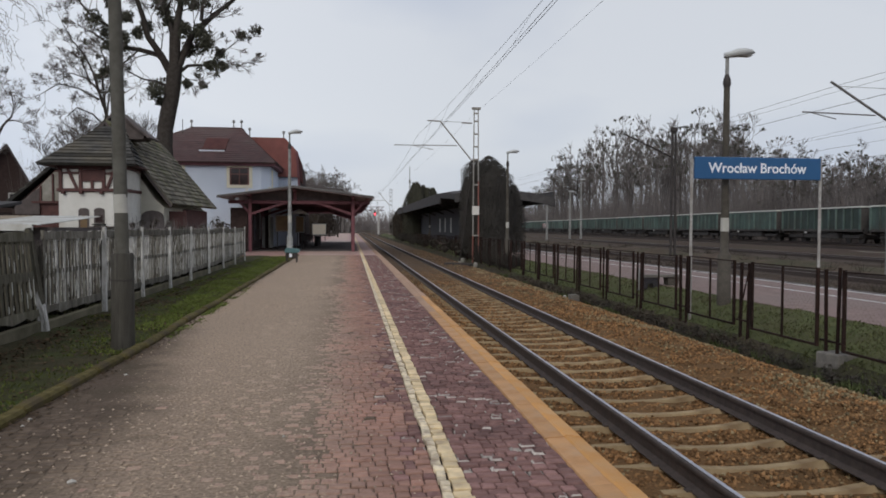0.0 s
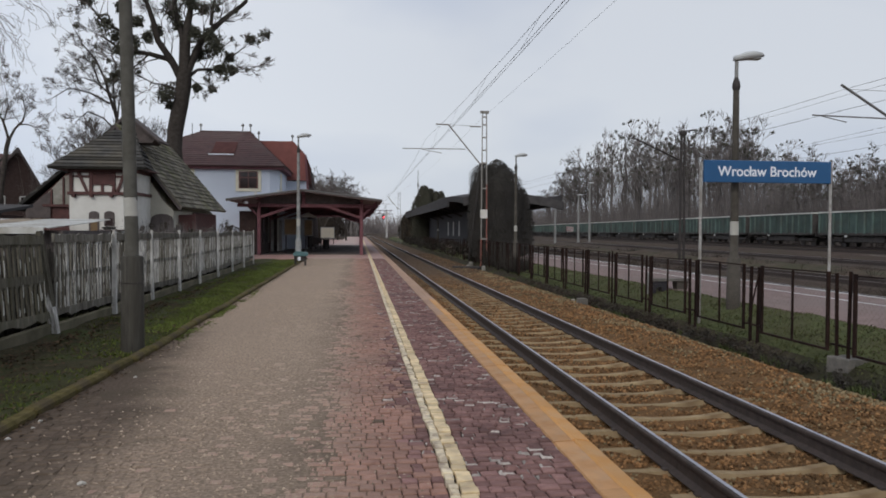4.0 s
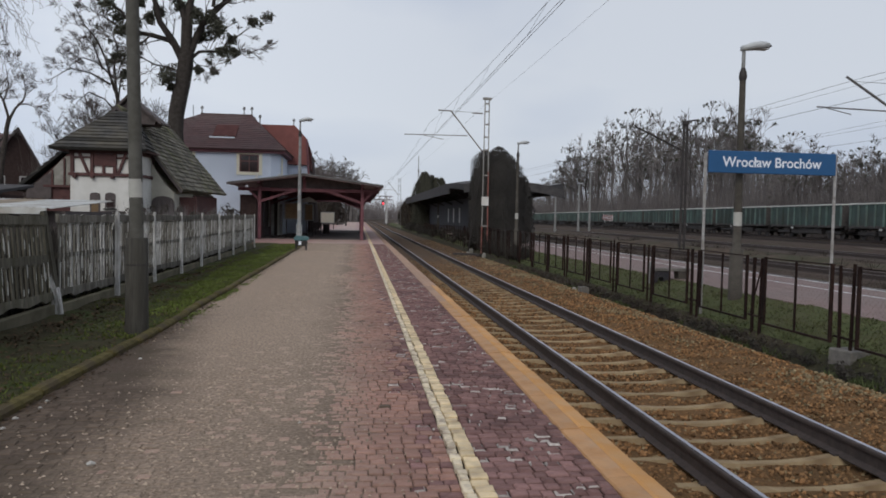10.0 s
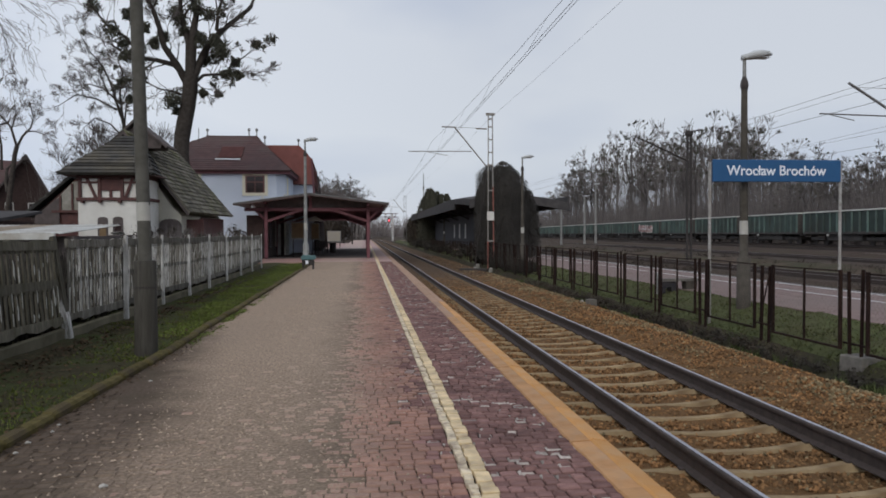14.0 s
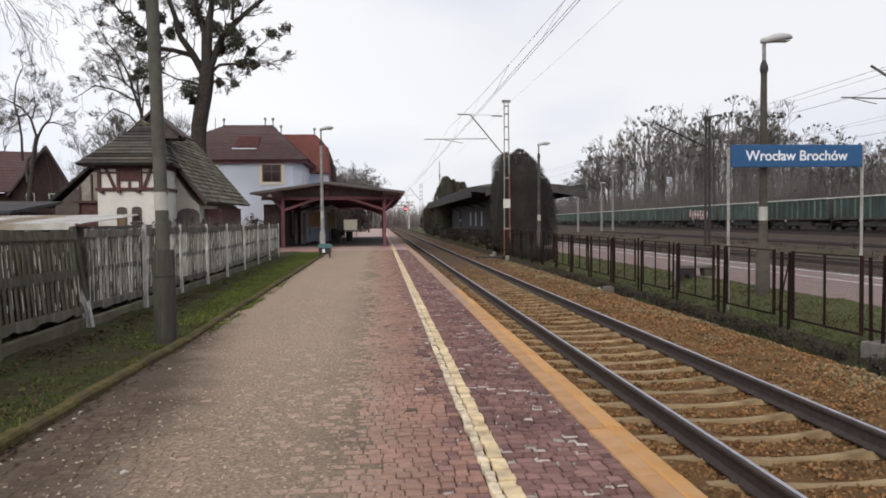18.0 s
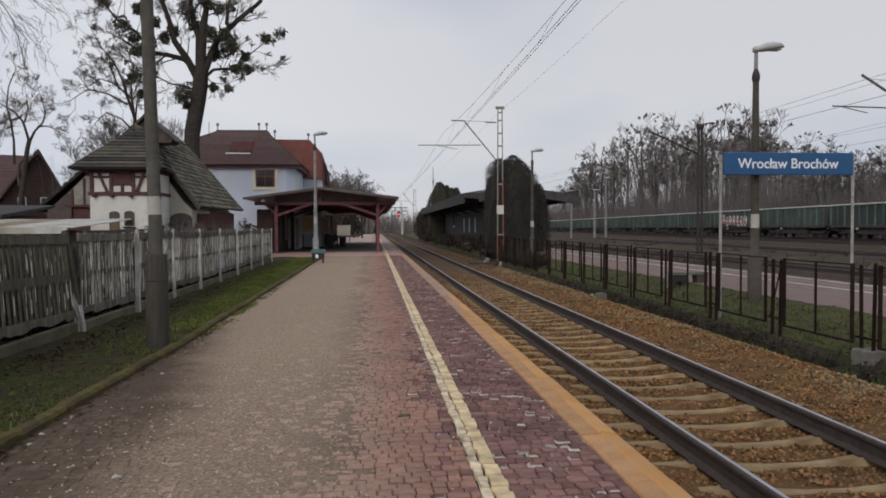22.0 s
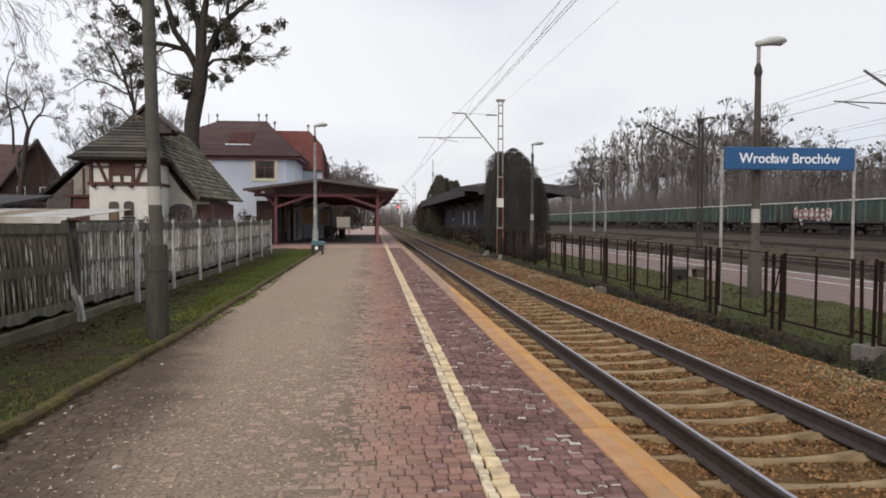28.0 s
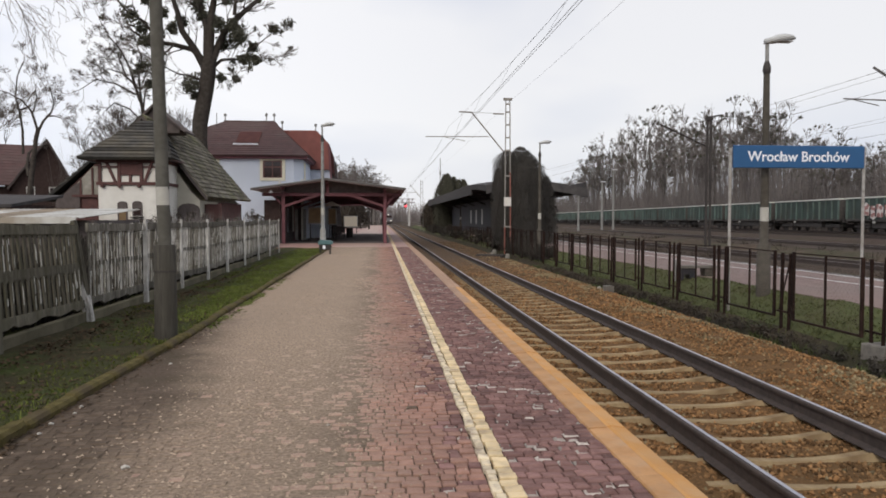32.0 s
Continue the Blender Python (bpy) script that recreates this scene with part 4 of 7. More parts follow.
for off in (-0.75, 0.75):
    for s in (-1, 1):
        clip.box((off + s * 0.09, 0, 0.008), (0.05, 0.07, 0.024), 0.008)
clip_mesh = clip.mesh("rail_clips")
clip_mesh.materials.append(M["rail"])
for i in range(-10, 250):
    y = 2.21 + i * 0.605
    o = part("sleeper", sleeper_mesh, "sleeper", track)
    o.matrix_basis = pose(AXIS + rng.uniform(-0.01, 0.01), y, -0.462 + rng.uniform(-0.004, 0.004), 0, 0, rng.uniform(-0.5, 0.5))
    if i < 40:
        part("rail_clips", clip_mesh, "rail", o)

# island platform across the track
island = thing("island_platform", "narrow red-paved island platform with a white edge line", "platform", kind="structure")
g = Geo()
g.prism([(8.75, -0.6), (12.72, -0.6), (12.72, -0.05), (8.75, -0.05)], 2, 180)
part("paving", g, "island_paving", island)
g = Geo()
g.box((11.4, 91, -0.05), (0.11, 178, 0.012))
part("edge_line", g, "white_paint", island, "white painted edge line")
g = Geo()
g.box((12.64, 91, -0.05), (0.13, 178, 0.03))
part("edge_kerb", g, "white_paint", island, "pale concrete platform edge")
strip = thing("island_grass", "rough green grass bank behind an iron fence", "grass", kind="structure")
g = Geo()
xs = [6.3, 6.7, 7.0, 7.3, 7.7, 8.1, 8.5, 8.76]
zs = [-0.6, -0.70, -0.66, -0.46, -0.32, -0.2, -0.1, -0.06]
yy = [2 + 0.5 * i for i in range(120)] + [62 + 8 * i for i in range(16)]
for b in yy:
    for a, z in zip(xs, zs):
        g.v.append((a, b, z + 0.05 * noise.noise((a * 2, b * 1.5, 7))))
k = len(xs)
g.f = [(j * k + i, j * k + i + 1, (j + 1) * k + i + 1, (j + 1) * k + i) for j in range(len(yy) - 1) for i in range(k - 1)]
part("turf", g, "grass_lit", strip, smooth=True)
w = Geo()
w.v = [(a, b, z + 0.004) for a, b, z in g.v]
w.f = [q for q in g.f if g.v[q[1]][0] < 7.35]
part("bare_bank", w, "earth", strip, "dark bare earth with weeds", smooth=True)
blades = Geo()
for i in range(22000):
    bx, by = rng.uniform(6.6, 8.74), 6 + 32 * rng.random() ** 1.4
    if bx < 7.2 and noise.noise((bx * 1.2, by * 0.6, 5)) < 0.02:
        continue
    h, w, t = rng.uniform(0.025, 0.065), rng.uniform(0.012, 0.022), rng.uniform(0, 3.14)
    z = float(np.interp(bx, xs, zs)) + 0.05 * noise.noise((bx * 2, by * 1.5, 7)) - 0.01
    dx, dy = math.cos(t) * w, math.sin(t) * w
    blades.add([(bx - dx, by - dy, z), (bx + dx, by + dy, z), (bx + rng.gauss(0, 0.03), by + rng.gauss(0, 0.03), z + h)], [(0, 1, 2)])
part("grass_blades", blades, "blade_dull", strip, kind="stuff")

# tracks of the goods yard, and the one on which the wagons run
yard = thing("yard_tracks", "rusty tracks of the goods yard on dark ballast", "railway track", kind="structure")
for x0, slope, z0 in ((15.2, 0.0, -0.5), (20.5, 0.0, -0.45), (29.5, 0.05, -0.3)):
    for off in (-0.75, 0.75):
        g = Geo()
        g.beam((x0 + off - 5 * slope, 5, z0), (x0 + off + 320 * slope, 320, z0), 0.07, 0.16)
        part("yard_rail", g, "rail", yard)
        g = Geo()
        g.beam((x0 + off - 5 * slope, 5, z0 + 0.085), (x0 + off + 320 * slope, 320, z0 + 0.085), 0.062, 0.02)
        part("rail_head", g, "yard_head", yard, "dull worn rail head")
    g = Geo()
    g.prism([(x0 - 1.9, z0 - 0.3), (x0 + 1.9, z0 - 0.3), (x0 + 1.5, z0 - 0.1), (x0 - 1.5, z0 - 0.1)], 2, 320)
    part("yard_ballast", g, "yard_stone", yard)

bank = Geo()
bys = [10 + 1.2 * i for i in range(100)]
bxs = [21.9, 22.6, 23.4, 24.2, 25.0, 25.8, 26.6, 27.4, 28.0]
for b in bys:
    for i, a in enumerate(bxs):
        up = math.sin(math.pi * i / 8)
        bank.v.append((a, b, -0.72 + 0.42 * up + up * 0.3 * noise.noise((a * 0.5, b * 0.22, 9)) + up * 0.1 * noise.noise((a * 1.8, b * 1.1, 4))))
k = len(bxs)
bank.f = [(j * k + i, j * k + i + 1, (j + 1) * k + i + 1, (j + 1) * k + i) for j in range(len(bys) - 1) for i in range(k - 1)]
part("earth_bank", bank, "bank_earth", yard, "low brown earth bank with dead weeds", smooth=True)

GX, GK, GZ, GS = 41.5, 0.0623, 0.22, -0.001


def goods(y):
    """Rail level on the goods track at y."""
    return Vector((GX + GK * y, y, GZ + GS * (y - 66)))


g = Geo()
for off in (-0.75, 0.75):
    r = Geo()
    r.beam(goods(10) + Vector((off, 0, -0.08)), goods(420) + Vector((off, 0, -0.08)), 0.07, 0.16)
    part("goods_rail", r, "rail", yard)
for a, b in ((0, 140), (140, 420)):
    p, q = goods(a), goods(b)
    g.add([(p.x - 5, a, -0.45), (p.x - 1.9, a, p.z - 0.2), (p.x + 2.0, a, p.z - 0.2), (p.x + 5, a, -0.3), (q.x - 5, b, -0.6), (q.x - 1.9, b, q.z - 0.2), (q.x + 2.0, b, q.z - 0.2), (q.x + 5, b, -0.6)], [(0, 1, 5, 4), (1, 2, 6, 5), (2, 3, 7, 6)])
part("goods_embankment", g, "yard", yard)
# ---- platform things ----
def panel(fence, fx, a, b, rng):
    """A slotted panel: scalloped top band, two tiers of pickets, middle and bottom bands, and a plinth under a gap."""
    span, tilt = b - a, rng.uniform(-0.035, 0.035)
    n = max(8, round(span / 0.135))
    p = span / n
    tip = -4.2 if a < 10.7 else rng.uniform(-1, 1)

    base = "fence_mossy" if a < 10.7 else "fence"

    def put(name, outline, mt, thick=0.05):
        g = Geo()
        g.prism([(y, z + tilt * (0.5 - y / span)) for y, z in outline], -thick / 2, thick / 2, "x")
        o = part(name, g, mt, fence)
        o.matrix_basis = pose(fx(a) + 0.05, a, 0, 0, tip, math.degrees(math.atan((fx(a) - fx(b)) / span)))
        return o
    top = [(k * p, 1.46 + rng.uniform(-0.018, 0.014)) for k in range(n, -1, -1)]
    put("top_band", [(0, 1.34), (span, 1.34)] + top, base, 0.045)
    tall = a > 10.7
    put("middle_band", [(0, 0.84), (span, 0.84), (span, 0.91), (0, 0.91)] if tall else [(0, 0.82), (span, 0.82), (span, 0.93), (0, 0.93)], "fence_mossy", 0.012 if tall else 0.026)
    foot = [(k * p, 0.29 + rng.uniform(-0.03, 0.03)) for k in range(n + 1)]
    put("bottom_band", foot + [(span, 0.40), (0, 0.40)], base, 0.045)
    for k in range(n):
        for z0, z1 in ((0.40, 1.34),) if tall else ((0.40, 0.82), (0.93, 1.34)):
            c, w = (k + 0.5) * p, p * 0.41 * rng.uniform(0.8, 1.2)
            s = rng.gauss(0, 0.006)
            white = rng.random() < (0.34 if tall else 0.03)
            put("picket", [(c - w / 2 - s, z0), (c + w / 2 - s, z0), (c + w / 2 + s, z1 - 0.04), (c + p / 2, z1), (c - p / 2, z1), (c - w / 2 + s, z1 - 0.04)], "fence_white" if white else base, 0.018)
    flakes = Geo()
    for i in range(40 if a < 10.7 else 130):
        k, z = rng.randrange(n), rng.choice((rng.uniform(0.45, 0.78), rng.uniform(0.5, 0.9), rng.uniform(0.95, 1.3)))
        c, w, h = (k + 0.5) * p + rng.gauss(0, 0.016), rng.uniform(0.005, 0.016), rng.uniform(0.03, 0.13)
        flakes.prism([(c - w, z - h), (c + w * 0.6, z - h * 0.8), (c + w, z + h * 0.6), (c - w * 0.3, z + h)], 0.01, 0.013, "x")
    o = part("flaked_paint", flakes, "white_flake", fence, "last flakes of white paint", kind="stuff")
    o.matrix_basis = pose(fx(a) + 0.05, a, 0, 0, tip, math.degrees(math.atan((fx(a) - fx(b)) / span)))
    g = Geo()
    g.box((0, 0, 0.06), (0.08, span - 0.01, 0.3), 0.012)
    o = part("plinth", g, "plinth", fence, "mossy concrete plinth panel")
    o.matrix_basis = pose(fx((a + b) / 2) + 0.03, (a + b) / 2, rng.uniform(-0.02, 0.01), rng.uniform(-0.6, 0.6), 0, math.degrees(math.atan((fx(a) - fx(b)) / span)))


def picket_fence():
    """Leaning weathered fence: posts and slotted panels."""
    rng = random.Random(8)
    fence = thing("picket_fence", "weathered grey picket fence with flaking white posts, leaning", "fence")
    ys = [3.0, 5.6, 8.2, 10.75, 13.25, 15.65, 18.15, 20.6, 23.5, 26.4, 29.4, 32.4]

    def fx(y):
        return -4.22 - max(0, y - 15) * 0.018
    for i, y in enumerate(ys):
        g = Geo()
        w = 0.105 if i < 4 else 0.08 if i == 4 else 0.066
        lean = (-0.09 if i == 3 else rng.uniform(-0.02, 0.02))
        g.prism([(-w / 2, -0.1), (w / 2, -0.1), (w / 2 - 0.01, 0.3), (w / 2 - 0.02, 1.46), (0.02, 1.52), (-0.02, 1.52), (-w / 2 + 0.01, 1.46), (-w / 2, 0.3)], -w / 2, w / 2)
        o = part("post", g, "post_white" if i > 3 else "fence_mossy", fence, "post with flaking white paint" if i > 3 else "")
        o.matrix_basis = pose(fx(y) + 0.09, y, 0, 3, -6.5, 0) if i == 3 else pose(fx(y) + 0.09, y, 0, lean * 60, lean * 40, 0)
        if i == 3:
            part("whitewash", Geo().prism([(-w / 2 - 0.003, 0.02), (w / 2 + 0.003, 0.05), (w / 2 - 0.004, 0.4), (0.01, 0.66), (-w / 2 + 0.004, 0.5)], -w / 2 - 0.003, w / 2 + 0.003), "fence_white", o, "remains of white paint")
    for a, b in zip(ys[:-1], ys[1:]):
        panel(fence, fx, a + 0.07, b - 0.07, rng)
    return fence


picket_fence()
# unseen dark stems, added so that the gaps in the fence read dark
brambles = thing("brambles", "dark stems added behind the picket fence to darken its gaps", "shrubs", kind="stuff")
rng = random.Random(9)
g = Geo()
for i in range(620):
    brush(g, (-4.75 - rng.random() * 1.0, rng.uniform(3, 30), 0), rng.uniform(0.8, 1.35), 0.35, 34, 0.022, rng)
part("stems", g, "scrub_dark", brambles, kind="stuff")

pole = thing("utility_pole", "tall grey concrete pole with a thicker foot and faded white band", "pole", (-2.74, 9.55, 0))
g = Geo()
g.tube([(0, 0, -0.1), (0, 0, 0.2), (0, 0, 1.19), (0, 0, 1.2)], [0.142, 0.14, 0.133, 0.12], 16)
part("foot_sleeve", g, "pole_foot", pole, smooth=True)
g = Geo()
g.tube([(0, 0, 1.15), (-0.07, 0, 4.6), (-0.12, 0, 8.5)], [0.082, 0.077, 0.068], 16)
part("shaft", g, "pole", pole, smooth=True)
g = Geo()
g.tube([(-0.012, 0, 1.70), (-0.018, 0, 1.93)], [0.0835, 0.0828], 16)
part("white_band", g, "band", pole, "faded white painted band", smooth=True)
g = Geo()
g.tube([(0, 0, 0.86), (0, 0, 0.875)], [0.139, 0.139], 16)
part("strap", g, "dark_metal", pole, smooth=True)


def street_lamp(at, height, rz=0, column="lamp_column"):
    lamp = thing("platform_lamp", "grey platform lamp post with a curved outreach head", "street lamp", at, rz, "platform lamps")
    g = Geo()
    s = height / 5.5
    g.tube([(0, 0, -0.2), (0, 0, 1.05), (0, 0, 1.07), (0, 0, 2.0 * s), (0, 0, 4.75 * s)], [0.15, 0.142, 0.092, 0.086, 0.064], 14)
    part("column", g, column, lamp, smooth=True)
    g = Geo()
    g.tube([(0, 0, 4.72 * s), (0, 0, 4.8 * s), (0, 0, 4.9 * s), (0, 0, 5.0 * s)], [0.068, 0.088, 0.074, 0.04], 14)
    part("collar", g, "dark_metal", lamp, smooth=True)
    g = Geo()
    g.tube([(0, 0, 4.9 * s), (0, 0, 5.35 * s), (0.03, 0, 5.43 * s), (0.12, 0, 5.46 * s)], [0.042, 0.038, 0.04, 0.04], 10)
    part("upper_tube", g, "lamp_post", lamp, smooth=True)
    g = Geo()
    for a, w, z0, z1 in ((-0.06, 0.05, 5.36, 5.50), (0.05, 0.11, 5.38, 5.53), (0.2, 0.15, 5.40, 5.60), (0.36, 0.16, 5.42, 5.62), (0.52, 0.14, 5.45, 5.58), (0.62, 0.05, 5.47, 5.52)):
        for k in range(10):
            t = 2 * math.pi * k / 10
            g.v.append((a, w * math.cos(t), s * ((z0 + z1) / 2 if math.sin(t) >= 0 else z0) + (z1 - z0) * 0.32 * max(0, math.sin(t))))
    for i in range(5):
        g.f += [(i * 10 + k, i * 10 + (k + 1) % 10, (i + 1) * 10 + (k + 1) % 10, (i + 1) * 10 + k) for k in range(10)]
    g.f += [tuple(range(10)), tuple(range(50, 60))]
    part("lamp_head", g, "lamp_head", lamp, "pale grey cobra-head housing", smooth=True)
    g = Geo()
    g.box((0.33, 0, 5.415 * s), (0.42, 0.2, 0.02), 0.006)
    part("lens", g, "lamp_glass", lamp)
    g = Geo()
    g.tube([(0, 0, 1.56 * s), (0, 0, 1.86 * s)], [0.0915, 0.0895], 14)
    part("white_band", g, "band", lamp, "faded white painted band", smooth=True)
    return lamp


street_lamp((8.32, 15.3, -0.1), 5.53)
street_lamp((-2.8, 35.7, 0), 6.1, column="lamp_post")
street_lamp((8.38, 38.2, -0.1), 5.7)
street_lamp((9.4, 86, 0), 5.2)

sign = thing("station_sign", "blue enamel station name board on two pale posts", "sign", (8.92, 15.02, -0.14))
g = Geo()
g.box((0, 0, 2.985), (2.94, 0.05, 0.478), 0.012)
board = part("board", g, "sign", sign)
cu = bpy.data.curves.new("lettering", 'FONT')
cu.body, cu.size, cu.align_x, cu.align_y, cu.extrude, cu.offset = "Wrocław Brochów", 0.3, 'CENTER', 'CENTER', 0.002, 0.0045
txt = new("lettering_curve", cu)
bpy.context.view_layer.update()
me = bpy.data.meshes.new_from_object(txt)
bpy.data.objects.remove(txt)
me.materials.clear()
me.materials.append(M["white"])
xs_t = [v.co.x for v in me.vertices]
wide = max(xs_t) - min(xs_t)
for v in me.vertices:
    v.co.x *= 2.28 / wide
lettering = part("lettering", me, "white", board, "white station name lettering")
lettering.matrix_basis = pose(-0.02, -0.029, 2.98, 90, 0, 0)
for x in (-1.51, 1.49):
    g = Geo()
    g.tube([(x, 0.03, -0.4), (x, 0.03, 3.21 if x > 0 else 3.17)], 0.031, 12)
    part("post", g, "sign_post", sign, smooth=True)
for x in (-1.0, 1.0):
    g = Geo()
    g.box((x, 0.04, 2.985), (0.05, 0.03, 0.38))
    part("bracket", g, "lamp_post", sign)

iron_fence = thing("iron_fence", "low red-brown angle-iron fence with wire mesh panels", "fence", (7.25, 0, 0))
rng = random.Random(12)


def iron(p, q, w=0.044, h=None, name="bar"):
    g = Geo()
    g.beam(p, q, w, h)
    return part(name, g, "iron", iron_fence)


for k in range(-3, 16):
    y0 = 10.46 + 2.47 * k
    y1 = y0 + 1.85
    zb = -0.28 + 0.004 * k
    zt = zb + 1.2
    iron((0, y0, zb), (0, y0, zt + 0.02), name="upright")
    iron((0, y1, zb), (0, y1, zt + 0.02), name="upright")
    iron((0, y0, zt), (0, y1, zt + rng.uniform(-0.02, 0.02)), 0.02, name="top_rail")
    iron((0, y0, zb + 0.02), (0, y1, zb + 0.02), 0.035, name="bottom_rail")
    iron((0, (y0 + y1) / 2, zb), (0, (y0 + y1) / 2, zt), 0.03, name="middle_bar")
    for d in (0.17, 0.42):
        iron((0.02, y1 + d, zb - 0.3), (0.02 + rng.uniform(-0.02, 0.02), y1 + d + rng.uniform(-0.02, 0.02), zt + rng.uniform(-0.02, 0.06)), 0.046, name="post")
    iron((0.02, y1 + 0.02, zb + 0.12), (0.02, y1 + 0.56, zb + 0.12), 0.03, name="tie")
    if k in (0,):
        iron((0, y1 + 0.1, zt - 0.1), (0, y1 + 0.45, zb + 0.15), 0.02, name="stay")
    if k < 6:
        w = Geo()
        n = 18
        for i in range(-8, n):
            for s in (-1, 1):
                p, q = (y0 + i * 0.1, zb), (y0 + i * 0.1 + 1.2, zt)
                lo = max(0.0, (y0 - p[0]) / 1.2)
                hi = min(1.0, (y1 - p[0]) / 1.2)
                if hi <= lo:
                    continue
                za, zc = (zb + 1.2 * lo, zb + 1.2 * hi)
                if s < 0:
                    za, zc = 2 * zb + 1.2 - za, 2 * zb + 1.2 - zc
                w.tube([(0, p[0] + 1.2 * lo, za), (0, p[0] + 1.2 * hi, zc)], 0.0011, 3, False)
        part("wire_mesh", w, "mesh", iron_fence, "thin rusty wire mesh")
iron((0, 36, 0.88), (0, 62, 0.9), 0.04, name="top_rail")
for i in range(30):
    y = 48 + i * 1.1
    iron((0, y, -0.4), (0, y, 0.88), 0.05, name="post")

for at, s in (((7.36, 10.1, -0.56), 0.42), ((6.32, 19.9, -0.47), 0.23)):
    b = thing("concrete_footing", "weathered concrete footing block by the iron fence", "concrete block", at, 8, "concrete blocks")
    g = Geo()
    g.prism([(-s / 2 - 0.02, -0.3), (s / 2 + 0.02, -0.3), (s / 2, s * 0.52), (s / 2 - 0.02, s * 0.56), (-s / 2 + 0.02, s * 0.56), (-s / 2, s * 0.52)], -s / 2, s / 2)
    part("block", g, "bench_slab", b)

rng = random.Random(66)
for x, y, s in ((6.95, 44.4, 0.15), (6.9, 39.4, 0.13), (6.3, 41.5, 0.1), (6.3, 20.7, 0.08)):
    rub = thing("rubble_stone", "broken pale concrete lump beside the ballast", "stone", (x, y, -0.52), rng.uniform(0, 90), "concrete blocks")
    g = Geo()
    ring = [(s * rng.uniform(0.7, 1.2) * math.cos(k * 1.05), s * rng.uniform(0.7, 1.2) * math.sin(k * 1.05)) for k in range(6)]
    g.v = [(a, b, -0.1) for a, b in ring] + [(a * 0.9, b * 0.9, s * 0.6) for a, b in ring] + [(a * 0.5, b * 0.5, s * rng.uniform(0.9, 1.2)) for a, b in ring]
    g.f = [(j * 6 + i, j * 6 + (i + 1) % 6, j * 6 + 6 + (i + 1) % 6, j * 6 + 6 + i) for j in range(2) for i in range(6)] + [tuple(range(12, 18))]
    part("lump", g, "concrete", rub)

old_beam = thing("old_sleeper", "blackened old timber sleeper lying beside the ballast", "timber", (5.7, 37.9, -0.4), 62)
part("beam", Geo().box((0, 0, 0), (0.24, 1.5, 0.15), 0.02), "dark_metal", old_beam)

bench = thing("platform_bench", "low grey slab bench on dark concrete legs", "bench", (8.6, 19.4, -0.1))
part("seat", Geo().prism([(-0.53, -0.19), (0.54, -0.2), (0.56, 0.17), (-0.5, 0.19)], 0.28, 0.345, "z"), "bench_slab", bench)
part("leg", Geo().prism([(-0.5, -0.05), (-0.4, -0.05), (-0.36, 0.1), (-0.24, 0.12), (-0.19, -0.05), (-0.07, -0.05), (-0.05, 0.27), (-0.5, 0.27)], -0.15, 0.15), "bin_black", bench, "black arched leg")
part("leg", Geo().prism([(0.24, -0.05), (0.5, -0.05), (0.53, 0.27), (0.2, 0.27)], -0.15, 0.15), "lamp_column", bench)
part("back_post", Geo().beam((-0.52, 0.12, -0.1), (-0.5, 0.12, 0.5), 0.05), "lamp_post", bench, "pale stump of a post")

grit = thing("grit_bin", "small teal bin on dark legs beside the lamp", "bin", (-2.42, 32.2, 0))
g = Geo()
g.prism([(-0.3, 0.42), (0.3, 0.42), (0.33, 0.5), (0.28, 0.58), (-0.22, 0.62), (-0.31, 0.52)], -0.22, 0.22)
part("lid", g, "bin", grit, "teal plastic lid")
g = Geo()
g.box((-0.02, 0, 0.3), (0.5, 0.38, 0.24), 0.03)
part("tub", g, "dark_metal", grit)
for x in (-0.22, 0.2):
    for y in (-0.15, 0.15):
        part("leg", Geo().box((x, y, 0.1), (0.06, 0.05, 0.24), 0.008), "dark_metal", grit)
part("sticker", Geo().box((-0.05, -0.193, 0.3), (0.12, 0.006, 0.16)), "white", grit, "pale label plate")

rng = random.Random(31)
grit_bits = Geo()
for i in range(6500):
    x = rng.gauss(-0.95, 0.6)
    y = 3.2 + 16 * rng.random() ** 1.7
    if not -2.48 < x < 0.55:
        continue
    r = rng.uniform(0.003, 0.011) * (1 + 0.05 * y)
    z = 0.006
    grit_bits.add([(x - r, y - r * 0.6, z - 0.008), (x + r * 1.2, y - r * 0.3, z - 0.008), (x + r * 0.3, y + r * 1.3, z - 0.008), (x, y, z + r * 0.25)], [(0, 1, 3), (1, 2, 3), (2, 0, 3)])
single("loose_grit", grit_bits, "grit", "pale loose grit scattered on the trodden paving", "grit", "stuff")
litter = Geo()
rng = random.Random(3)
for x, y, s in ((-1.57, 4.57, 0.022), (-2.21, 7.83, 0.016), (-2.42, 5.35, 0.014), (-2.45, 5.6, 0.018), (-2.4, 5.9, 0.012), (-2.43, 6.1, 0.015), (-0.4, 5.4, 0.01)):
    litter.tube([(x - s, y, 0.006), (x, y + s * 0.4, 0.012), (x + s, y + s, 0.006)], [s * 0.5, s * 0.7, s * 0.3], 6)
single("paper_scraps", litter, "litter", "pale scraps of litter and pebbles on the paving", "litter", "stuff")
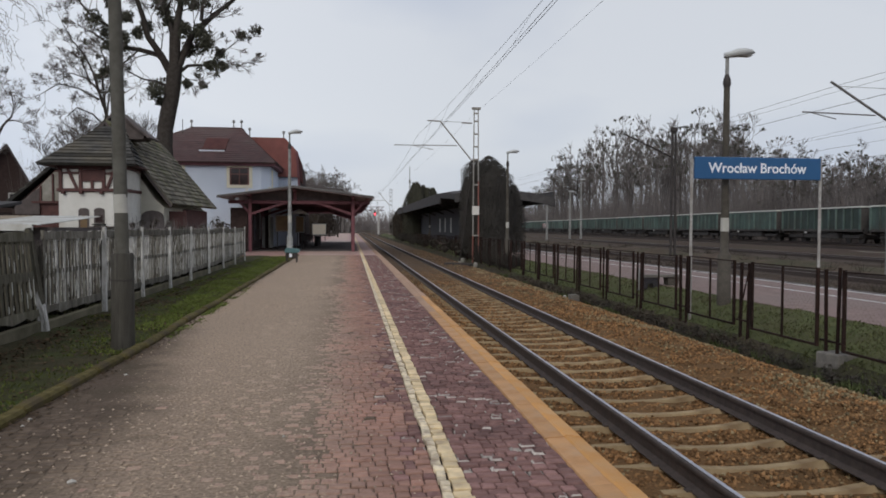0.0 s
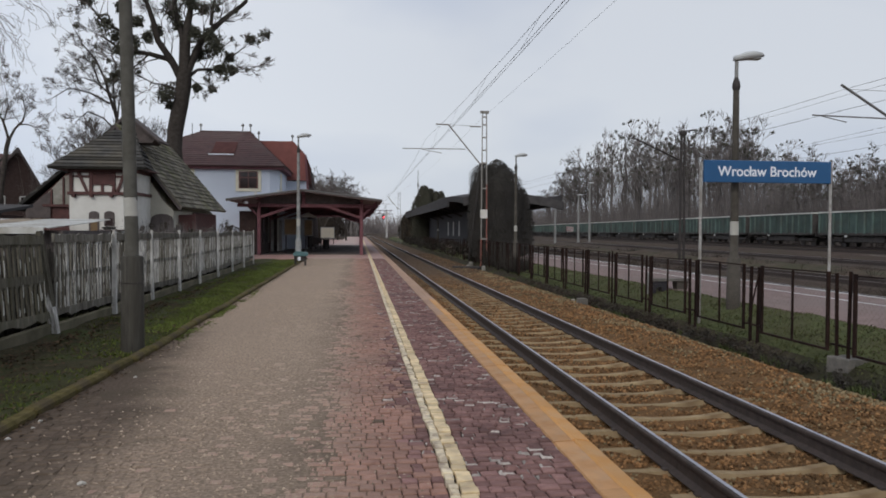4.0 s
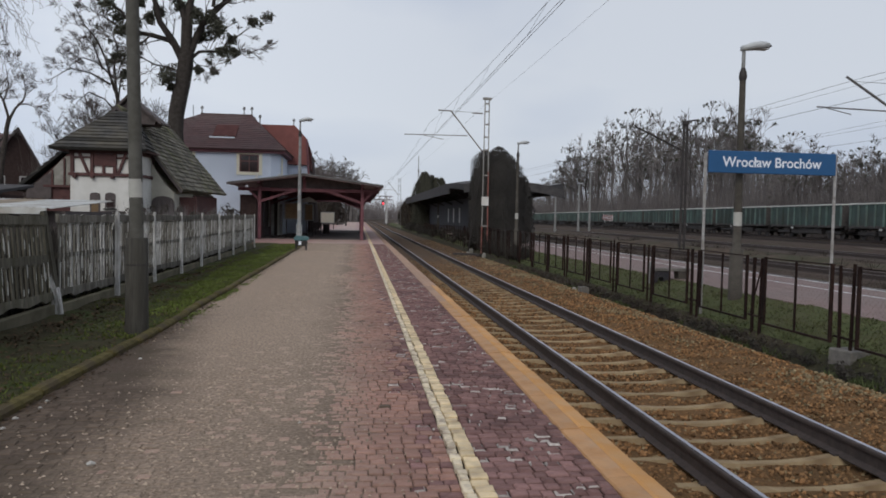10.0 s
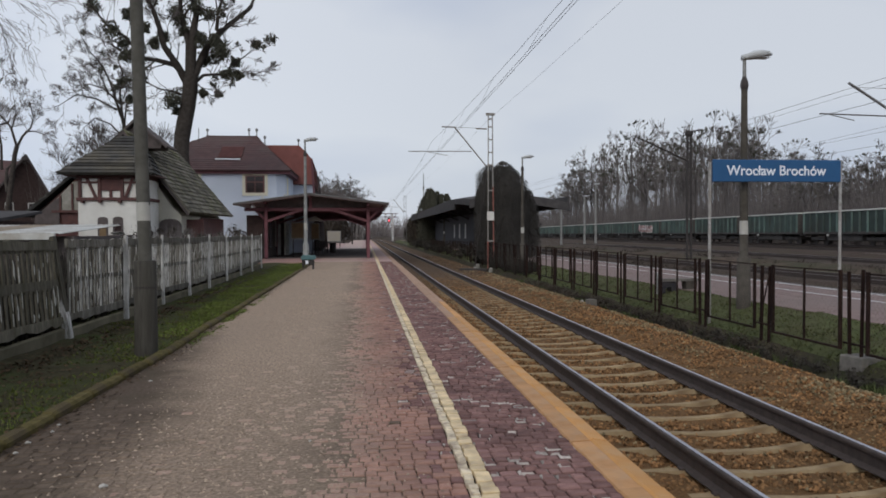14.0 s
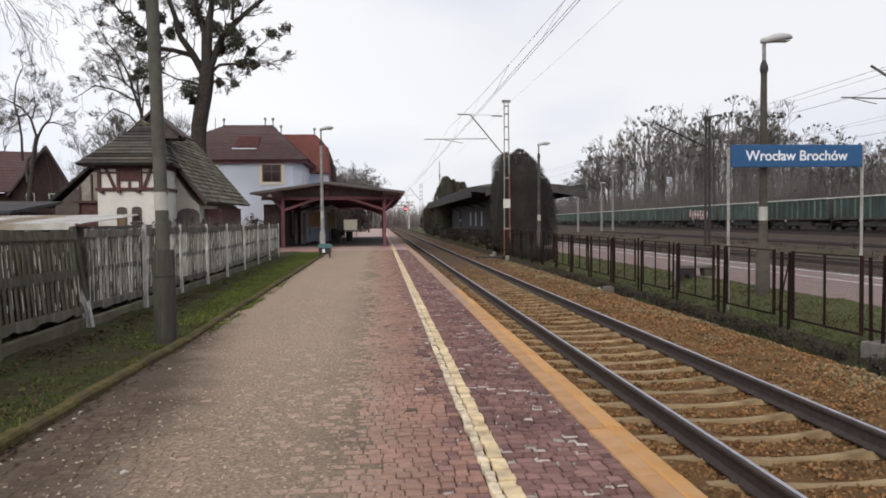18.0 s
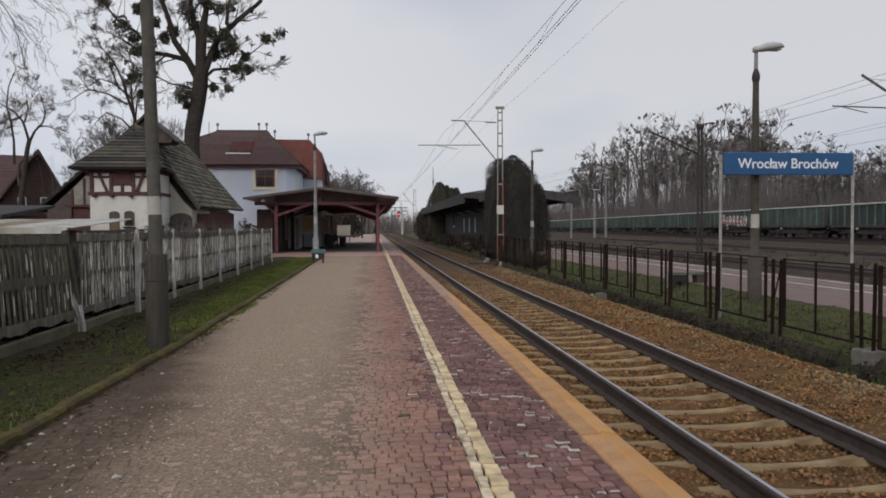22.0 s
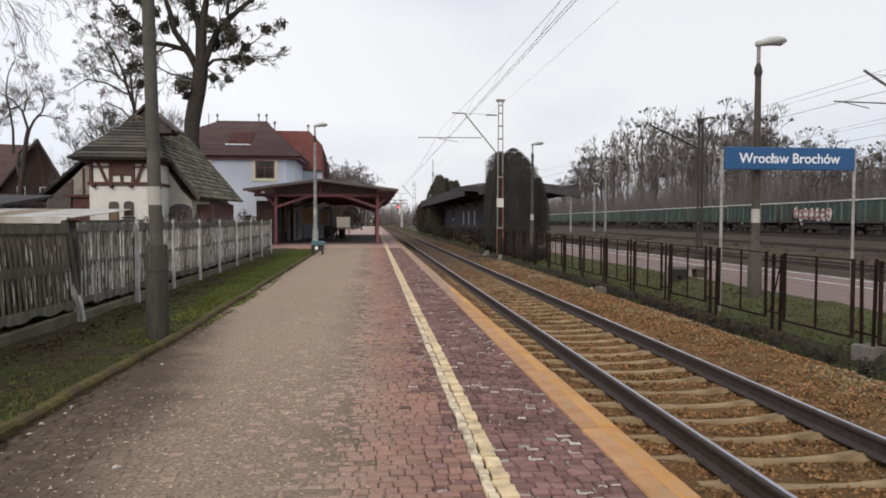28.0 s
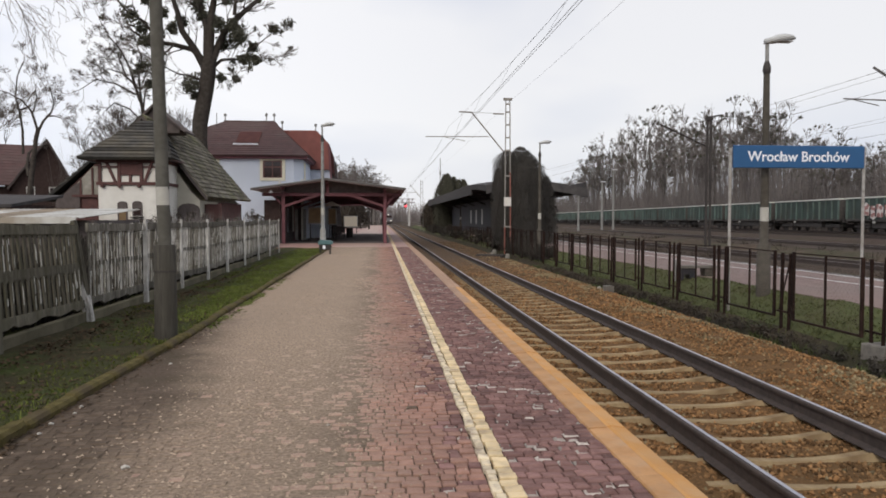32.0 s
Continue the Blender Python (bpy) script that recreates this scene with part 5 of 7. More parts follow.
# ---- buildings ----
def roof(parent, name, corners, rows, material, label="", thick=0.05, cols=0):
    """A sloping roof face a, b (eave), c, d (top) laid in overlapping courses, each a part of its own."""
    a, b, c, d = [Vector(p) for p in corners]
    nrm = (b - a).cross(d - a).normalized()
    if nrm.z < 0:
        nrm = -nrm
    rng = random.Random(5)
    deck = Geo()
    flip = (b - a).cross(d - a).dot(nrm) < 0
    quad = [p - nrm * 0.01 for p in ((a, d, c, b) if flip else (a, b, c, d))]
    base = part(name, deck.slab(quad, 0.08), material, parent, label)
    for i in range(rows):
        g = Geo()
        t0, t1 = i / rows, min(1.0, (i + 1.12) / rows)
        p, q, r, s = a.lerp(d, t0), b.lerp(c, t0), b.lerp(c, t1), a.lerp(d, t1)
        n = max(1, int((q - p).length / cols)) if cols else 1
        for k in range(n):
            u0, u1 = k / n, (k + 0.96) / n if n > 1 else 1
            e = nrm * (thick + rng.uniform(0, 0.02))
            o = [p.lerp(q, u0) + e, p.lerp(q, u1) + e, s.lerp(r, u1), s.lerp(r, u0)]
            g.slab(list(reversed(o)) if flip else o, thick)
            if n > 1:
                part("slate", g, material, base)
                g = Geo()
        if n == 1:
            part("course", g, material, base)
    return base


def arch(w, h, n=6):
    r = w / 2
    return [(-r, 0), (r, 0)] + [(r * math.cos(math.pi * k / n), h - r * 0.55 + r * 0.55 * math.sin(math.pi * k / n)) for k in range(n + 1)]


# half-timbered outbuilding with a steep slate roof
hut = thing("half_timbered_house", "old half-timbered house with white render and mossy slate roof", "house")
part("bay_wall", Geo().box((-10.2, 32.2, 1.5), (2.6, 2.4, 3.0)), "render_white", hut)
part("bay_infill", Geo().box((-10.2, 32.2, 3.45), (2.56, 2.36, 0.9)), "render_white", hut)
for x, z, w, h in ((-10.2, 2.98, 2.72, 0.13), (-10.2, 3.88, 2.68, 0.12)):
    part("timber_beam", Geo().box((x, 30.98, z), (w, 0.12, h), 0.01), "timber", hut)
    part("timber_beam", Geo().box((-8.9, 32.2, z), (0.1, 2.5, h), 0.01), "timber", hut)
for x in (-11.42, -10.66, -9.78, -8.96):
    part("timber_post", Geo().box((x, 30.99, 3.43), (0.13, 0.1, 0.8), 0.008), "timber", hut)
part("timber_post", Geo().box((-10.22, 30.99, 3.22), (0.1, 0.1, 0.36), 0.008), "timber", hut)
part("timber_post", Geo().box((-8.91, 33.2, 3.43), (0.08, 0.13, 0.8), 0.008), "timber", hut)
for x0, x1 in ((-11.15, -10.8), (-9.35, -9.65)):
    g = Geo()
    g.beam((x0, 30.98, 3.85), (x1, 30.98, 3.02), 0.11, 0.1)
    part("timber_brace", g, "timber", hut)
for x in (-11.04, -9.37):
    part("timber_rail", Geo().box((x, 31.0, 3.66), (0.7, 0.08, 0.07)), "timber", hut)
part("timber_rail", Geo().box((-10.22, 31.0, 3.36), (0.86, 0.08, 0.07)), "timber", hut)
part("boarded_window", Geo().box((-10.22, 31.0, 3.6), (0.78, 0.06, 0.42)), "timber", hut, "dark red boarded window")
for x in (-11.3, -10.62, -9.85, -9.1):
    part("joist_end", Geo().box((x, 30.93, 2.88), (0.13, 0.2, 0.12), 0.01), "timber", hut)
for x, zb, zt, m in ((-10.55, 0.9, 2.24, "board"), (-9.96, 1.65, 2.25, "glass")):
    g = Geo()
    g.prism(arch(0.4, zt - zb + 0.02), -0.02, 0.06)
    o = part("window_reveal", g, "dark_wood", hut, "arched window opening")
    o.matrix_basis = pose(x, 30.99, zb)
    g = Geo()
    g.prism([(-0.13, 0.05), (0.13, 0.05), (0.13, zt - zb - 0.28), (-0.13, zt - zb - 0.28)], -0.03, 0.0)
    part("leaf", g, m, o)
part("window_sill", Geo().box((-9.96, 30.94, 1.6), (0.5, 0.14, 0.05)), "slate", hut)
part("awning_shelf", Geo().box((-9.85, 30.9, 1.5), (0.95, 0.3, 0.04)), "dark_wood", hut)
# main body: gable wall, long side roofs
g = Geo()
g.prism([(-13.6, 0), (-7.95, 0), (-7.95, 2.35), (-8.35, 2.75), (-10.3, 5.7), (-12.7, 3.6), (-13.6, 2.5)], 33.02, 42)
part("main_wall", g, "render_cream", hut, "cream rendered gable wall")
part("side_boarding", Geo().box((-7.86, 39.2, 1.2), (0.1, 5.4, 2.3)), "timber", hut, "red-brown boarded side wall")
part("front_boarding", Geo().box((-7.55, 33.9, 1.1), (0.75, 0.1, 2.2)), "timber", hut, "red-brown boarding below the eave")
o = part("arched_doorway", Geo().prism(arch(0.95, 0.8), -0.03, 0.05), "dark_wood", hut, "arched dark opening")
o.matrix_basis = pose(-8.42, 33.0, 1.42)
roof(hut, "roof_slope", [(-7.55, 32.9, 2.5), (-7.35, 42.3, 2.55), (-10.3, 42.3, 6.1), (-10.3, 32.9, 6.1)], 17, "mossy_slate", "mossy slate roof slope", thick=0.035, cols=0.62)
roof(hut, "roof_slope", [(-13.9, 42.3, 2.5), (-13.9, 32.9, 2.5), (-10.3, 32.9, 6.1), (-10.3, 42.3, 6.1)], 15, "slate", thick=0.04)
for q in ([(-7.6, 32.88, 2.38), (-10.3, 32.88, 5.95)], [(-13.9, 32.88, 2.4), (-10.3, 32.88, 5.95)]):
    g = Geo()
    g.beam(q[0], q[1], 0.05, 0.1)
    part("verge_board", g, "dark_wood", hut)
part("left_annex", Geo().prism([(-13.75, 0), (-11.52, 0), (-11.52, 4.0), (-12.15, 3.86), (-13.75, 2.3)], 32.4, 33.2), "timber", hut, "red-brown boarded annex")
# cream infill in a greyer material, which holds the shade below the roof
part("annex_infill", Geo().prism([(-13.1, 2.55), (-11.55, 2.55), (-11.55, 3.86), (-12.2, 3.76), (-13.1, 2.8)], 32.34, 32.4), "concrete", hut, "cream infill under the low roof, dimmed grey for its shade")
# flat dark panel in place of the shade inside the open end
part("annex_gap", Geo().prism([(-13.72, 2.0), (-12.75, 2.0), (-12.75, 3.1), (-13.0, 2.95), (-13.72, 2.32)], 32.3, 32.338), "dark_wood", hut, "dark panel for the shade in the open lean-to end")
for x, z in ((-12.7, 3.2), (-12.22, 3.7), (-11.85, 3.8)):
    part("annex_post", Geo().box((x, 32.31, (2.5 + z) / 2), (0.07, 0.05, z - 2.5)), "timber", hut)
part("annex_rail", Geo().box((-12.3, 32.3, 2.52), (1.5, 0.06, 0.1)), "timber", hut)
roof(hut, "left_roof", [(-14.4, 34.5, 2.35), (-14.2, 32.2, 2.35), (-12.3, 32.2, 4.0), (-12.3, 34.5, 4.0)], 8, "slate", thick=0.05)
# hipped roof over the bay
ex0, ex1, ey = -12.15, -8.45, 30.55
roof(hut, "bay_roof", [(ex0, ey, 4.0), (ex1, ey, 4.0), (-9.45, 32.6, 5.75), (-10.35, 32.6, 5.75)], 12, "slate", "grey slate hip with wide courses", thick=0.035)
roof(hut, "bay_roof", [(ex1, ey, 4.0), (ex1 - 0.25, 32.95, 4.0), (-9.6, 32.95, 5.75), (-9.45, 32.6, 5.75)], 9, "slate", thick=0.05)
roof(hut, "bay_roof", [(ex0, 34.0, 4.0), (ex0, ey, 4.0), (-10.35, 32.6, 5.75), (-10.35, 34.0, 5.75)], 9, "slate", thick=0.05)
part("eave_soffit", Geo().box((-10.3, 31.75, 3.97), (3.5, 2.3, 0.05)), "timber", hut)
part("ridge_lantern", Geo().prism([(-10.5, 5.4), (-9.05, 5.4), (-8.98, 5.62), (-10.1, 6.5), (-10.55, 6.05)], 34.0, 35.2), "dark_wood", hut, "dark boarded ridge lantern")
part("lantern_roof", Geo().slab([(-8.7, 33.8, 5.47), (-8.7, 35.5, 5.47), (-10.15, 35.5, 6.66), (-10.15, 33.8, 6.66)], 0.09), "dark_wood", hut)
part("lantern_roof", Geo().slab([(-10.75, 35.5, 6.05), (-10.75, 33.8, 6.05), (-10.15, 33.8, 6.66), (-10.15, 35.5, 6.66)], 0.09), "dark_wood", hut)

# pale blue station building
station = thing("station_house", "pale blue rendered station house with brown hipped tile roof", "house")
g = Geo()
g.prism([(-17.5, 54), (-6.3, 54), (-5.7, 54.6), (-5.7, 66), (-17.5, 66)], 0, 6.0, "z")
part("wall", g, "render_blue", station)
part("eave_board", Geo().box((-11.6, 60, 6.02), (12.6, 12.6, 0.3)), "canopy_timber", station, "dark red eaves board")
E_ = [(-18.0, 53.5, 6.12), (-5.2, 53.5, 6.12), (-5.2, 66.5, 6.12), (-18.0, 66.5, 6.12)]
T_ = [(-12.2, 59.0, 9.2), (-8.4, 59.0, 9.2), (-8.4, 61, 9.2), (-12.2, 61, 9.2)]
for i in range(4):
    j = (i + 1) % 4
    roof(station, "roof_slope", [E_[i], E_[j], T_[j], T_[i]], 18, "tile_dark", thick=0.02)
part("ridge_cap", Geo().box((-10.3, 60, 9.23), (3.9, 2.1, 0.08)), "tile_dark", station)
part("roof_hatch", Geo().slab([(-10.65, 55.2, 7.17), (-9.0, 55.2, 7.17), (-9.0, 57.0, 8.18), (-10.65, 57.0, 8.18)], 0.05), "tile_mid", station, "patch of newer red tiles")
part("snow_guard", Geo().box((-9.9, 54.95, 7.04), (1.8, 0.06, 0.1)), "white", station, "pale bar on the roof")
for x, y, z in ((-12.2, 59.2, 9.1), (-9.0, 59.2, 9.15), (-8.4, 59.2, 9.15), (-7.8, 59.4, 8.6), (-5.25, 60.3, 8.5)):
    g = Geo()
    g.tube([(x, y, z), (x, y, z + 0.5), (x, y, z + 0.55), (x, y, z + 0.7), (x, y, z + 0.75)], [0.05, 0.04, 0.12, 0.1, 0.03], 8)
    part("finial", g, "lamp_post", station)
part("antenna", Geo().tube([(-12.6, 58, 8), (-12.6, 58, 9.7)], 0.025, 6), "dark_metal", station)


def window(parent, x, y, z, w, h):
    o = part("window", Geo().box((x, y, z), (w, 0.1, h), 0.01), "frame_cream", parent, "window with a wide cream surround")
    part("frame", Geo().box((x, y - 0.055, z), (w - 0.44, 0.03, h - 0.44)), "frame_brown", o)
    for a in (-1, 1):
        for b, hh in ((-0.2, 0.58), (0.31, 0.3)):
            part("pane", Geo().box((x + a * (w - 0.5) * 0.235, y - 0.075, z + b * (h - 0.5)), ((w - 0.5) * 0.42, 0.012, (h - 0.5) * hh)), "glass", o)


window(station, -7.81, 53.97, 5.14, 1.8, 1.68)
window(station, -12.5, 53.97, 5.1, 1.85, 1.75)
window(station, -12.5, 53.97, 2.1, 1.85, 1.9)
g = Geo()
g.box((-5.68, 55.6, 4.9), (0.06, 0.7, 1.6))
part("side_window", g, "frame_cream", station, "cream-framed side window")
part("door", Geo().box((-6.5, 53.95, 1.6), (1.5, 0.12, 3.2), 0.02), "brick", station, "red-brown door with white trim")
for x in (-7.3, -5.7):
    part("door_trim", Geo().box((x, 53.93, 2.2), (0.16, 0.14, 4.4)), "render_white", station)
wing = thing("station_wing", "red-tiled wing of the station building", "house")
g = Geo()
g.prism([(-9, 0), (-3.95, 0), (-4.35, 5.2), (-4.55, 7.3), (-5.6, 8.5), (-7.8, 8.5), (-9, 6)], 66.6, 76)
part("wall", g, "brick", wing)
roof(wing, "roof_slope", [(-4.0, 60.2, 5.6), (-4.6, 76, 5.6), (-4.75, 76, 7.6), (-4.22, 60.2, 7.6)], 9, "tile_red", thick=0.05)
part("tile_hung_gable", Geo().prism([(-8.9, 5.55), (-4.03, 5.55), (-4.25, 7.6), (-5.22, 8.68), (-7.8, 8.68), (-8.9, 7.4)], 60.1, 60.5), "tile_red", wing, "red tile-hung gable")
roof(wing, "roof_slope", [(-4.22, 60.4, 7.6), (-4.75, 76, 7.6), (-5.7, 76, 8.65), (-5.22, 60.4, 8.7)], 8, "tile_red", thick=0.05)
part("gable_board", Geo().beam((-4.0, 60.1, 4.4), (-4.2, 60.1, 7.6), 0.16), "canopy_timber", wing)
part("front_wall", Geo().box((-6.35, 60.6, 2.75), (4.5, 0.4, 5.5)), "render_blue", wing)

# platform canopy
canopy = thing("platform_canopy", "maroon timber platform canopy with a shallow grey roof", "canopy")
for a, b in (((-7.8, 3.4), (-3.3, 4.02)), ((-3.3, 4.02), (1.52, 3.42))):
    g = Geo()
    g.slab([(a[0], 44.8, a[1]), (b[0], 44.8, b[1]), (b[0], 74, b[1]), (a[0], 74, a[1])], 0.045)
    part("roof_sheet", g, "roof_felt", canopy)
    g = Geo()
    g.slab([(a[0] + 0.05, 44.9, a[1] - 0.09), (b[0], 44.9, b[1] - 0.09), (b[0], 74, b[1] - 0.09), (a[0] + 0.05, 74, a[1] - 0.09)], 0.04)
    part("ceiling_lining", g, "soffit", canopy)
    g = Geo()
    g.beam((a[0], 44.78, a[1] - 0.1), (b[0], 44.78, b[1] - 0.1), 0.05, 0.11)
    part("fascia", g, "dark_wood", canopy)
for i in range(6):
    y = 45.9 + i * 6.3
    for x, s in ((0.25, 1), (-6.0, -1)):
        part("post", Geo().box((x, y, 1.6), (0.2, 0.2, 3.3), 0.02), "canopy_timber", canopy)
        g = Geo()
        g.beam((x, y, 2.35), (x + 0.95 * s, y, 3.3), 0.12)
        part("brace", g, "canopy_timber", canopy)
        g = Geo()
        g.beam((x, y, 2.3), (x - 2.1 * s, y, 3.0), 0.15)
        part("brace", g, "canopy_timber", canopy)
    part("tie_beam", Geo().box((-3.0, y, 3.04), (8.6, 0.14, 0.2), 0.01), "canopy_timber", canopy)
    part("king_post", Geo().box((-3.3, y, 3.46), (0.18, 0.15, 0.9), 0.01), "canopy_timber", canopy)
for x, z in ((0.25, 3.35), (-6.0, 3.43), (-3.3, 3.8)):
    part("purlin", Geo().box((x, 61.5, z), (0.16, 33, 0.16)), "canopy_timber", canopy)
# the truss is open; this added dark panel stands for the shade inside
part("gable_boarding", Geo().prism([(-6.0, 3.15), (0.25, 3.15), (0.25, 3.5), (-3.3, 3.9), (-6.0, 3.55)], 46.02, 46.08), "dark_wood", canopy, "dark panel for the shaded roof space")
part("eave_lamp", Geo().tube([(-6.7, 45.3, 3.28), (-6.7, 45.3, 3.2), (-6.7, 45.3, 3.12)], [0.06, 0.16, 0.1], 10), "white", canopy, "small white lamp under the eave", smooth=True)
part("end_screen", Geo().box((-6.75, 46.4, 1.35), (1.0, 0.12, 2.7), 0.01), "brick", canopy, "red-brown boarded end screen")
booking_hall = thing("booking_hall", "dark glazed waiting hall under the canopy", "building")
part("wall", Geo().box((-6.45, 61.5, 1.6), (0.5, 28, 3.2)), "dark_wood", booking_hall)
for i in range(5):
    part("window", Geo().box((-6.19, 49.5 + 3.2 * i, 1.6), (0.04, 1.2, 1.9)), "paper" if i in (1, 3) else "glass", booking_hall)
for x in (-5.75, -5.2):
    part("glazed_door", Geo().box((x, 50.6, 1.15), (0.2, 0.08, 2.1), 0.01), "lamp_post", booking_hall, "grey glazed door leaf")


def notice(at, w, h, z, m, name, label):
    b = thing(name, label, "notice board", at, group="notice boards")
    part("panel", Geo().box((0, 0, z), (w, 0.06, h), 0.01), m, b)
    for s in (-1, 1):
        part("frame_stile", Geo().box((s * w / 2, -0.01, z), (0.07, 0.09, h + 0.07)), "lamp_post", b)
        part("frame_rail", Geo().box((0, -0.01, z + s * h / 2), (w, 0.09, 0.07)), "lamp_post", b)
        part("post", Geo().box((s * (w / 2 - 0.1), 0.05, (z - h / 2) / 2), (0.07, 0.07, z - h / 2)), "dark_metal", b)
    return b


notice((-4.3, 49.5, 0), 1.05, 1.05, 1.75, "board", "notice_board", "glazed timetable board in a pale frame")
n2 = notice((-3.35, 51, 0), 0.55, 1.1, 1.7, "board", "information_shelter", "narrow brown notice case with a small pitched roof")
part("little_roof", Geo().prism([(-0.6, 2.4), (0.6, 2.4), (0, 2.75)], -0.3, 0.3), "paper", n2)
notice((-3.35, 82, 0), 1.5, 1.2, 1.25, "frame_cream", "poster_board", "white poster board in the open beyond the canopy")
dust_bin = thing("litter_bin", "dark litter bin beneath the platform canopy", "bin", (-2.55, 60, 0))
part("bucket", Geo().tube([(0, 0, 0), (0, 0, 0.75), (0, 0, 0.8)], [0.25, 0.28, 0.24], 12), "dark_metal", dust_bin)
for x, y in ((-2.6, 58), (-2.2, 58.5)):
    c = thing("waiting_bench", "small dark bench beneath the platform canopy", "bench", (x - 0.9, y, 0), group="platform seats")
    part("seat", Geo().box((0, 0, 0.45), (0.5, 0.45, 0.06), 0.01), "dark_wood", c)
    part("backrest", Geo().box((0, 0.2, 0.72), (0.5, 0.05, 0.45), 0.01), "dark_wood", c)
    for sx in (-0.2, 0.2):
        part("leg", Geo().box((sx, 0, 0.21), (0.05, 0.35, 0.42)), "dark_metal", c)

# island canopy
shelter = thing("island_canopy", "dark arched island platform canopy on steel posts", "canopy", (11.65, 0, 0))
g = Geo()
n = 14
outer = [(-3.85 + 7.7 * k / n, 4.55 + 0.45 * (1 - ((k / n) * 2 - 1) ** 2) - 0.3 * (k / n)) for k in range(n + 1)]
ring = outer + [(x, z - 0.45) for x, z in reversed(outer)]
drops = ((54, 0.5), (57, 0.32), (61, 0.12), (66, 0.0), (122, 0.0))
for y, drop in drops:
    g.v += [(x, y, z - drop) for x, z in ring]
k = len(ring)
g.f = [(j * k + i, j * k + (i + 1) % k, (j + 1) * k + (i + 1) % k, (j + 1) * k + i) for j in range(len(drops) - 1) for i in range(k)]
g.f += [tuple(range(k)), tuple(range(4 * k, 5 * k))]
part("roof", g, "tar", shelter)
for i in range(9):
    y = 56 + 8 * i
    for x in (-1.2, 1.2):
        part("post", Geo().box((x, y, 1.9), (0.22, 0.22, 3.9)), "dark_metal", shelter)
    for s in (-1, 1):
        g = Geo()
        g.beam((s * 1.2, y, 2.9), (s * 3.2, y, 3.75), 0.14)
        part("bracket", g, "dark_metal", shelter)
part("valance", Geo().box((3.72, 88, 3.85), (0.12, 68, 0.85)), "tar", shelter, "dark boarded valance")
part("valance", Geo().box((-3.82, 92, 3.95), (0.12, 58, 0.7)), "tar", shelter, "dark boarded valance")
part("end_fascia", Geo().prism([(x, z - 0.5) for x, z in outer] + [(x, z - 1.15) for x, z in reversed(outer)], 53.9, 53.99), "tar", shelter, "dark boarded end fascia")
waiting = thing("island_waiting_room", "dark waiting room beneath the island canopy", "building", (11.6, 0, 0))
part("wall", Geo().box((0, 90, 1.7), (2.6, 56, 3.4)), "bin_black", waiting)
for i in range(3):
    part("window", Geo().box((-1.31, 74 + 4.6 * i, 1.75), (0.04, 0.8, 1.5)), "paper", waiting)

# brick house behind the yard
brick_house = thing("brick_house", "dark red-brick house with an old tiled gable roof", "house", (-27.3, 62, 0), 24)
g = Geo()
g.prism([(-2.2, 0), (2.2, 0), (2.2, 4.2), (0.3, 7.8), (-2.2, 4.2)], 0, 12)
part("gable_wall", g, "brick", brick_house)
part("wing_wall", Geo().box((-7.5, 6.4, 2.1), (11, 9.5, 4.2)), "brick", brick_house)
roof(brick_house, "roof_slope", [(2.4, -0.4, 4.1), (2.4, 12, 4.1), (0.3, 12, 8.0), (0.3, -0.4, 8.0)], 14, "tile_dark", thick=0.02)
roof(brick_house, "roof_slope", [(-14, 1.0, 4.3), (-2.0, 1.0, 4.3), (0.3, 6, 8.0), (-14, 6, 8.0)], 14, "tile_dark", thick=0.02)
roof(brick_house, "roof_slope", [(-2.5, 12, 3.9), (-2.5, -0.3, 3.9), (0.3, -0.3, 8.0), (0.3, 12, 8.0)], 14, "tile_dark", thick=0.02)
for x0, x1 in ((-2.5, 0.3), (2.4, 0.3)):
    part("verge_board", Geo().beam((x0, -0.38, 3.95), (x1, -0.38, 7.97), 0.08, 0.14), "dark_wood", brick_house)
for x, z in ((-0.9, 3.6), (0.7, 3.6), (-0.7, 1.5), (0.8, 1.5), (-6, 2.8), (-9, 2.8)):
    wy = -0.02 if x > -3 else 1.63
    o = part("window", Geo().box((x, wy, z), (0.62, 0.08, 1.1)), "paper", brick_house, "pale window frame")
    part("pane", Geo().box((x, wy - 0.045, z), (0.46, 0.03, 0.92)), "glass", o)

# sheds behind the fence
shed = thing("yard_shed", "low shed with a pale corrugated sheet roof", "shed", (-7.1, 16, 0))
part("wall", Geo().box((-1.3, 0.8, 0.75), (5.2, 2.8, 1.5)), "dark_wood", shed)
for k in range(8):
    g = Geo()
    for i in range(13):
        x = -4.6 + k * 0.72 + i * 0.0617
        z = 0.022 * (i % 2) + 0.004 * (k % 2)
        g.v += [(x, -1.0, 1.55 + z), (x, 2.6, 1.76 + z), (x, 2.6, 1.748 + z), (x, -1.0, 1.538 + z)]
    for i in range(12):
        g.f += [(i * 4 + a, i * 4 + (a + 1) % 4, i * 4 + 4 + (a + 1) % 4, i * 4 + 4 + a) for a in range(4)]
    part("roof_sheet", g, "corrugated_brown" if k in (0, 2, 3, 5) else "corrugated", shed, "rust-stained sheet" if k in (0, 2, 3, 5) else "pale corrugated sheet")
part("gutter_board", Geo().box((-1.75, -1.0, 1.5), (5.7, 0.05, 0.12)), "corrugated", shed)
shed2 = thing("dark_shed", "long dark tarred-felt shed behind the pale one", "shed", (-15.5, 26, 0))
part("wall", Geo().box((0, 0, 1.0), (7.5, 3, 2.0)), "brick", shed2)
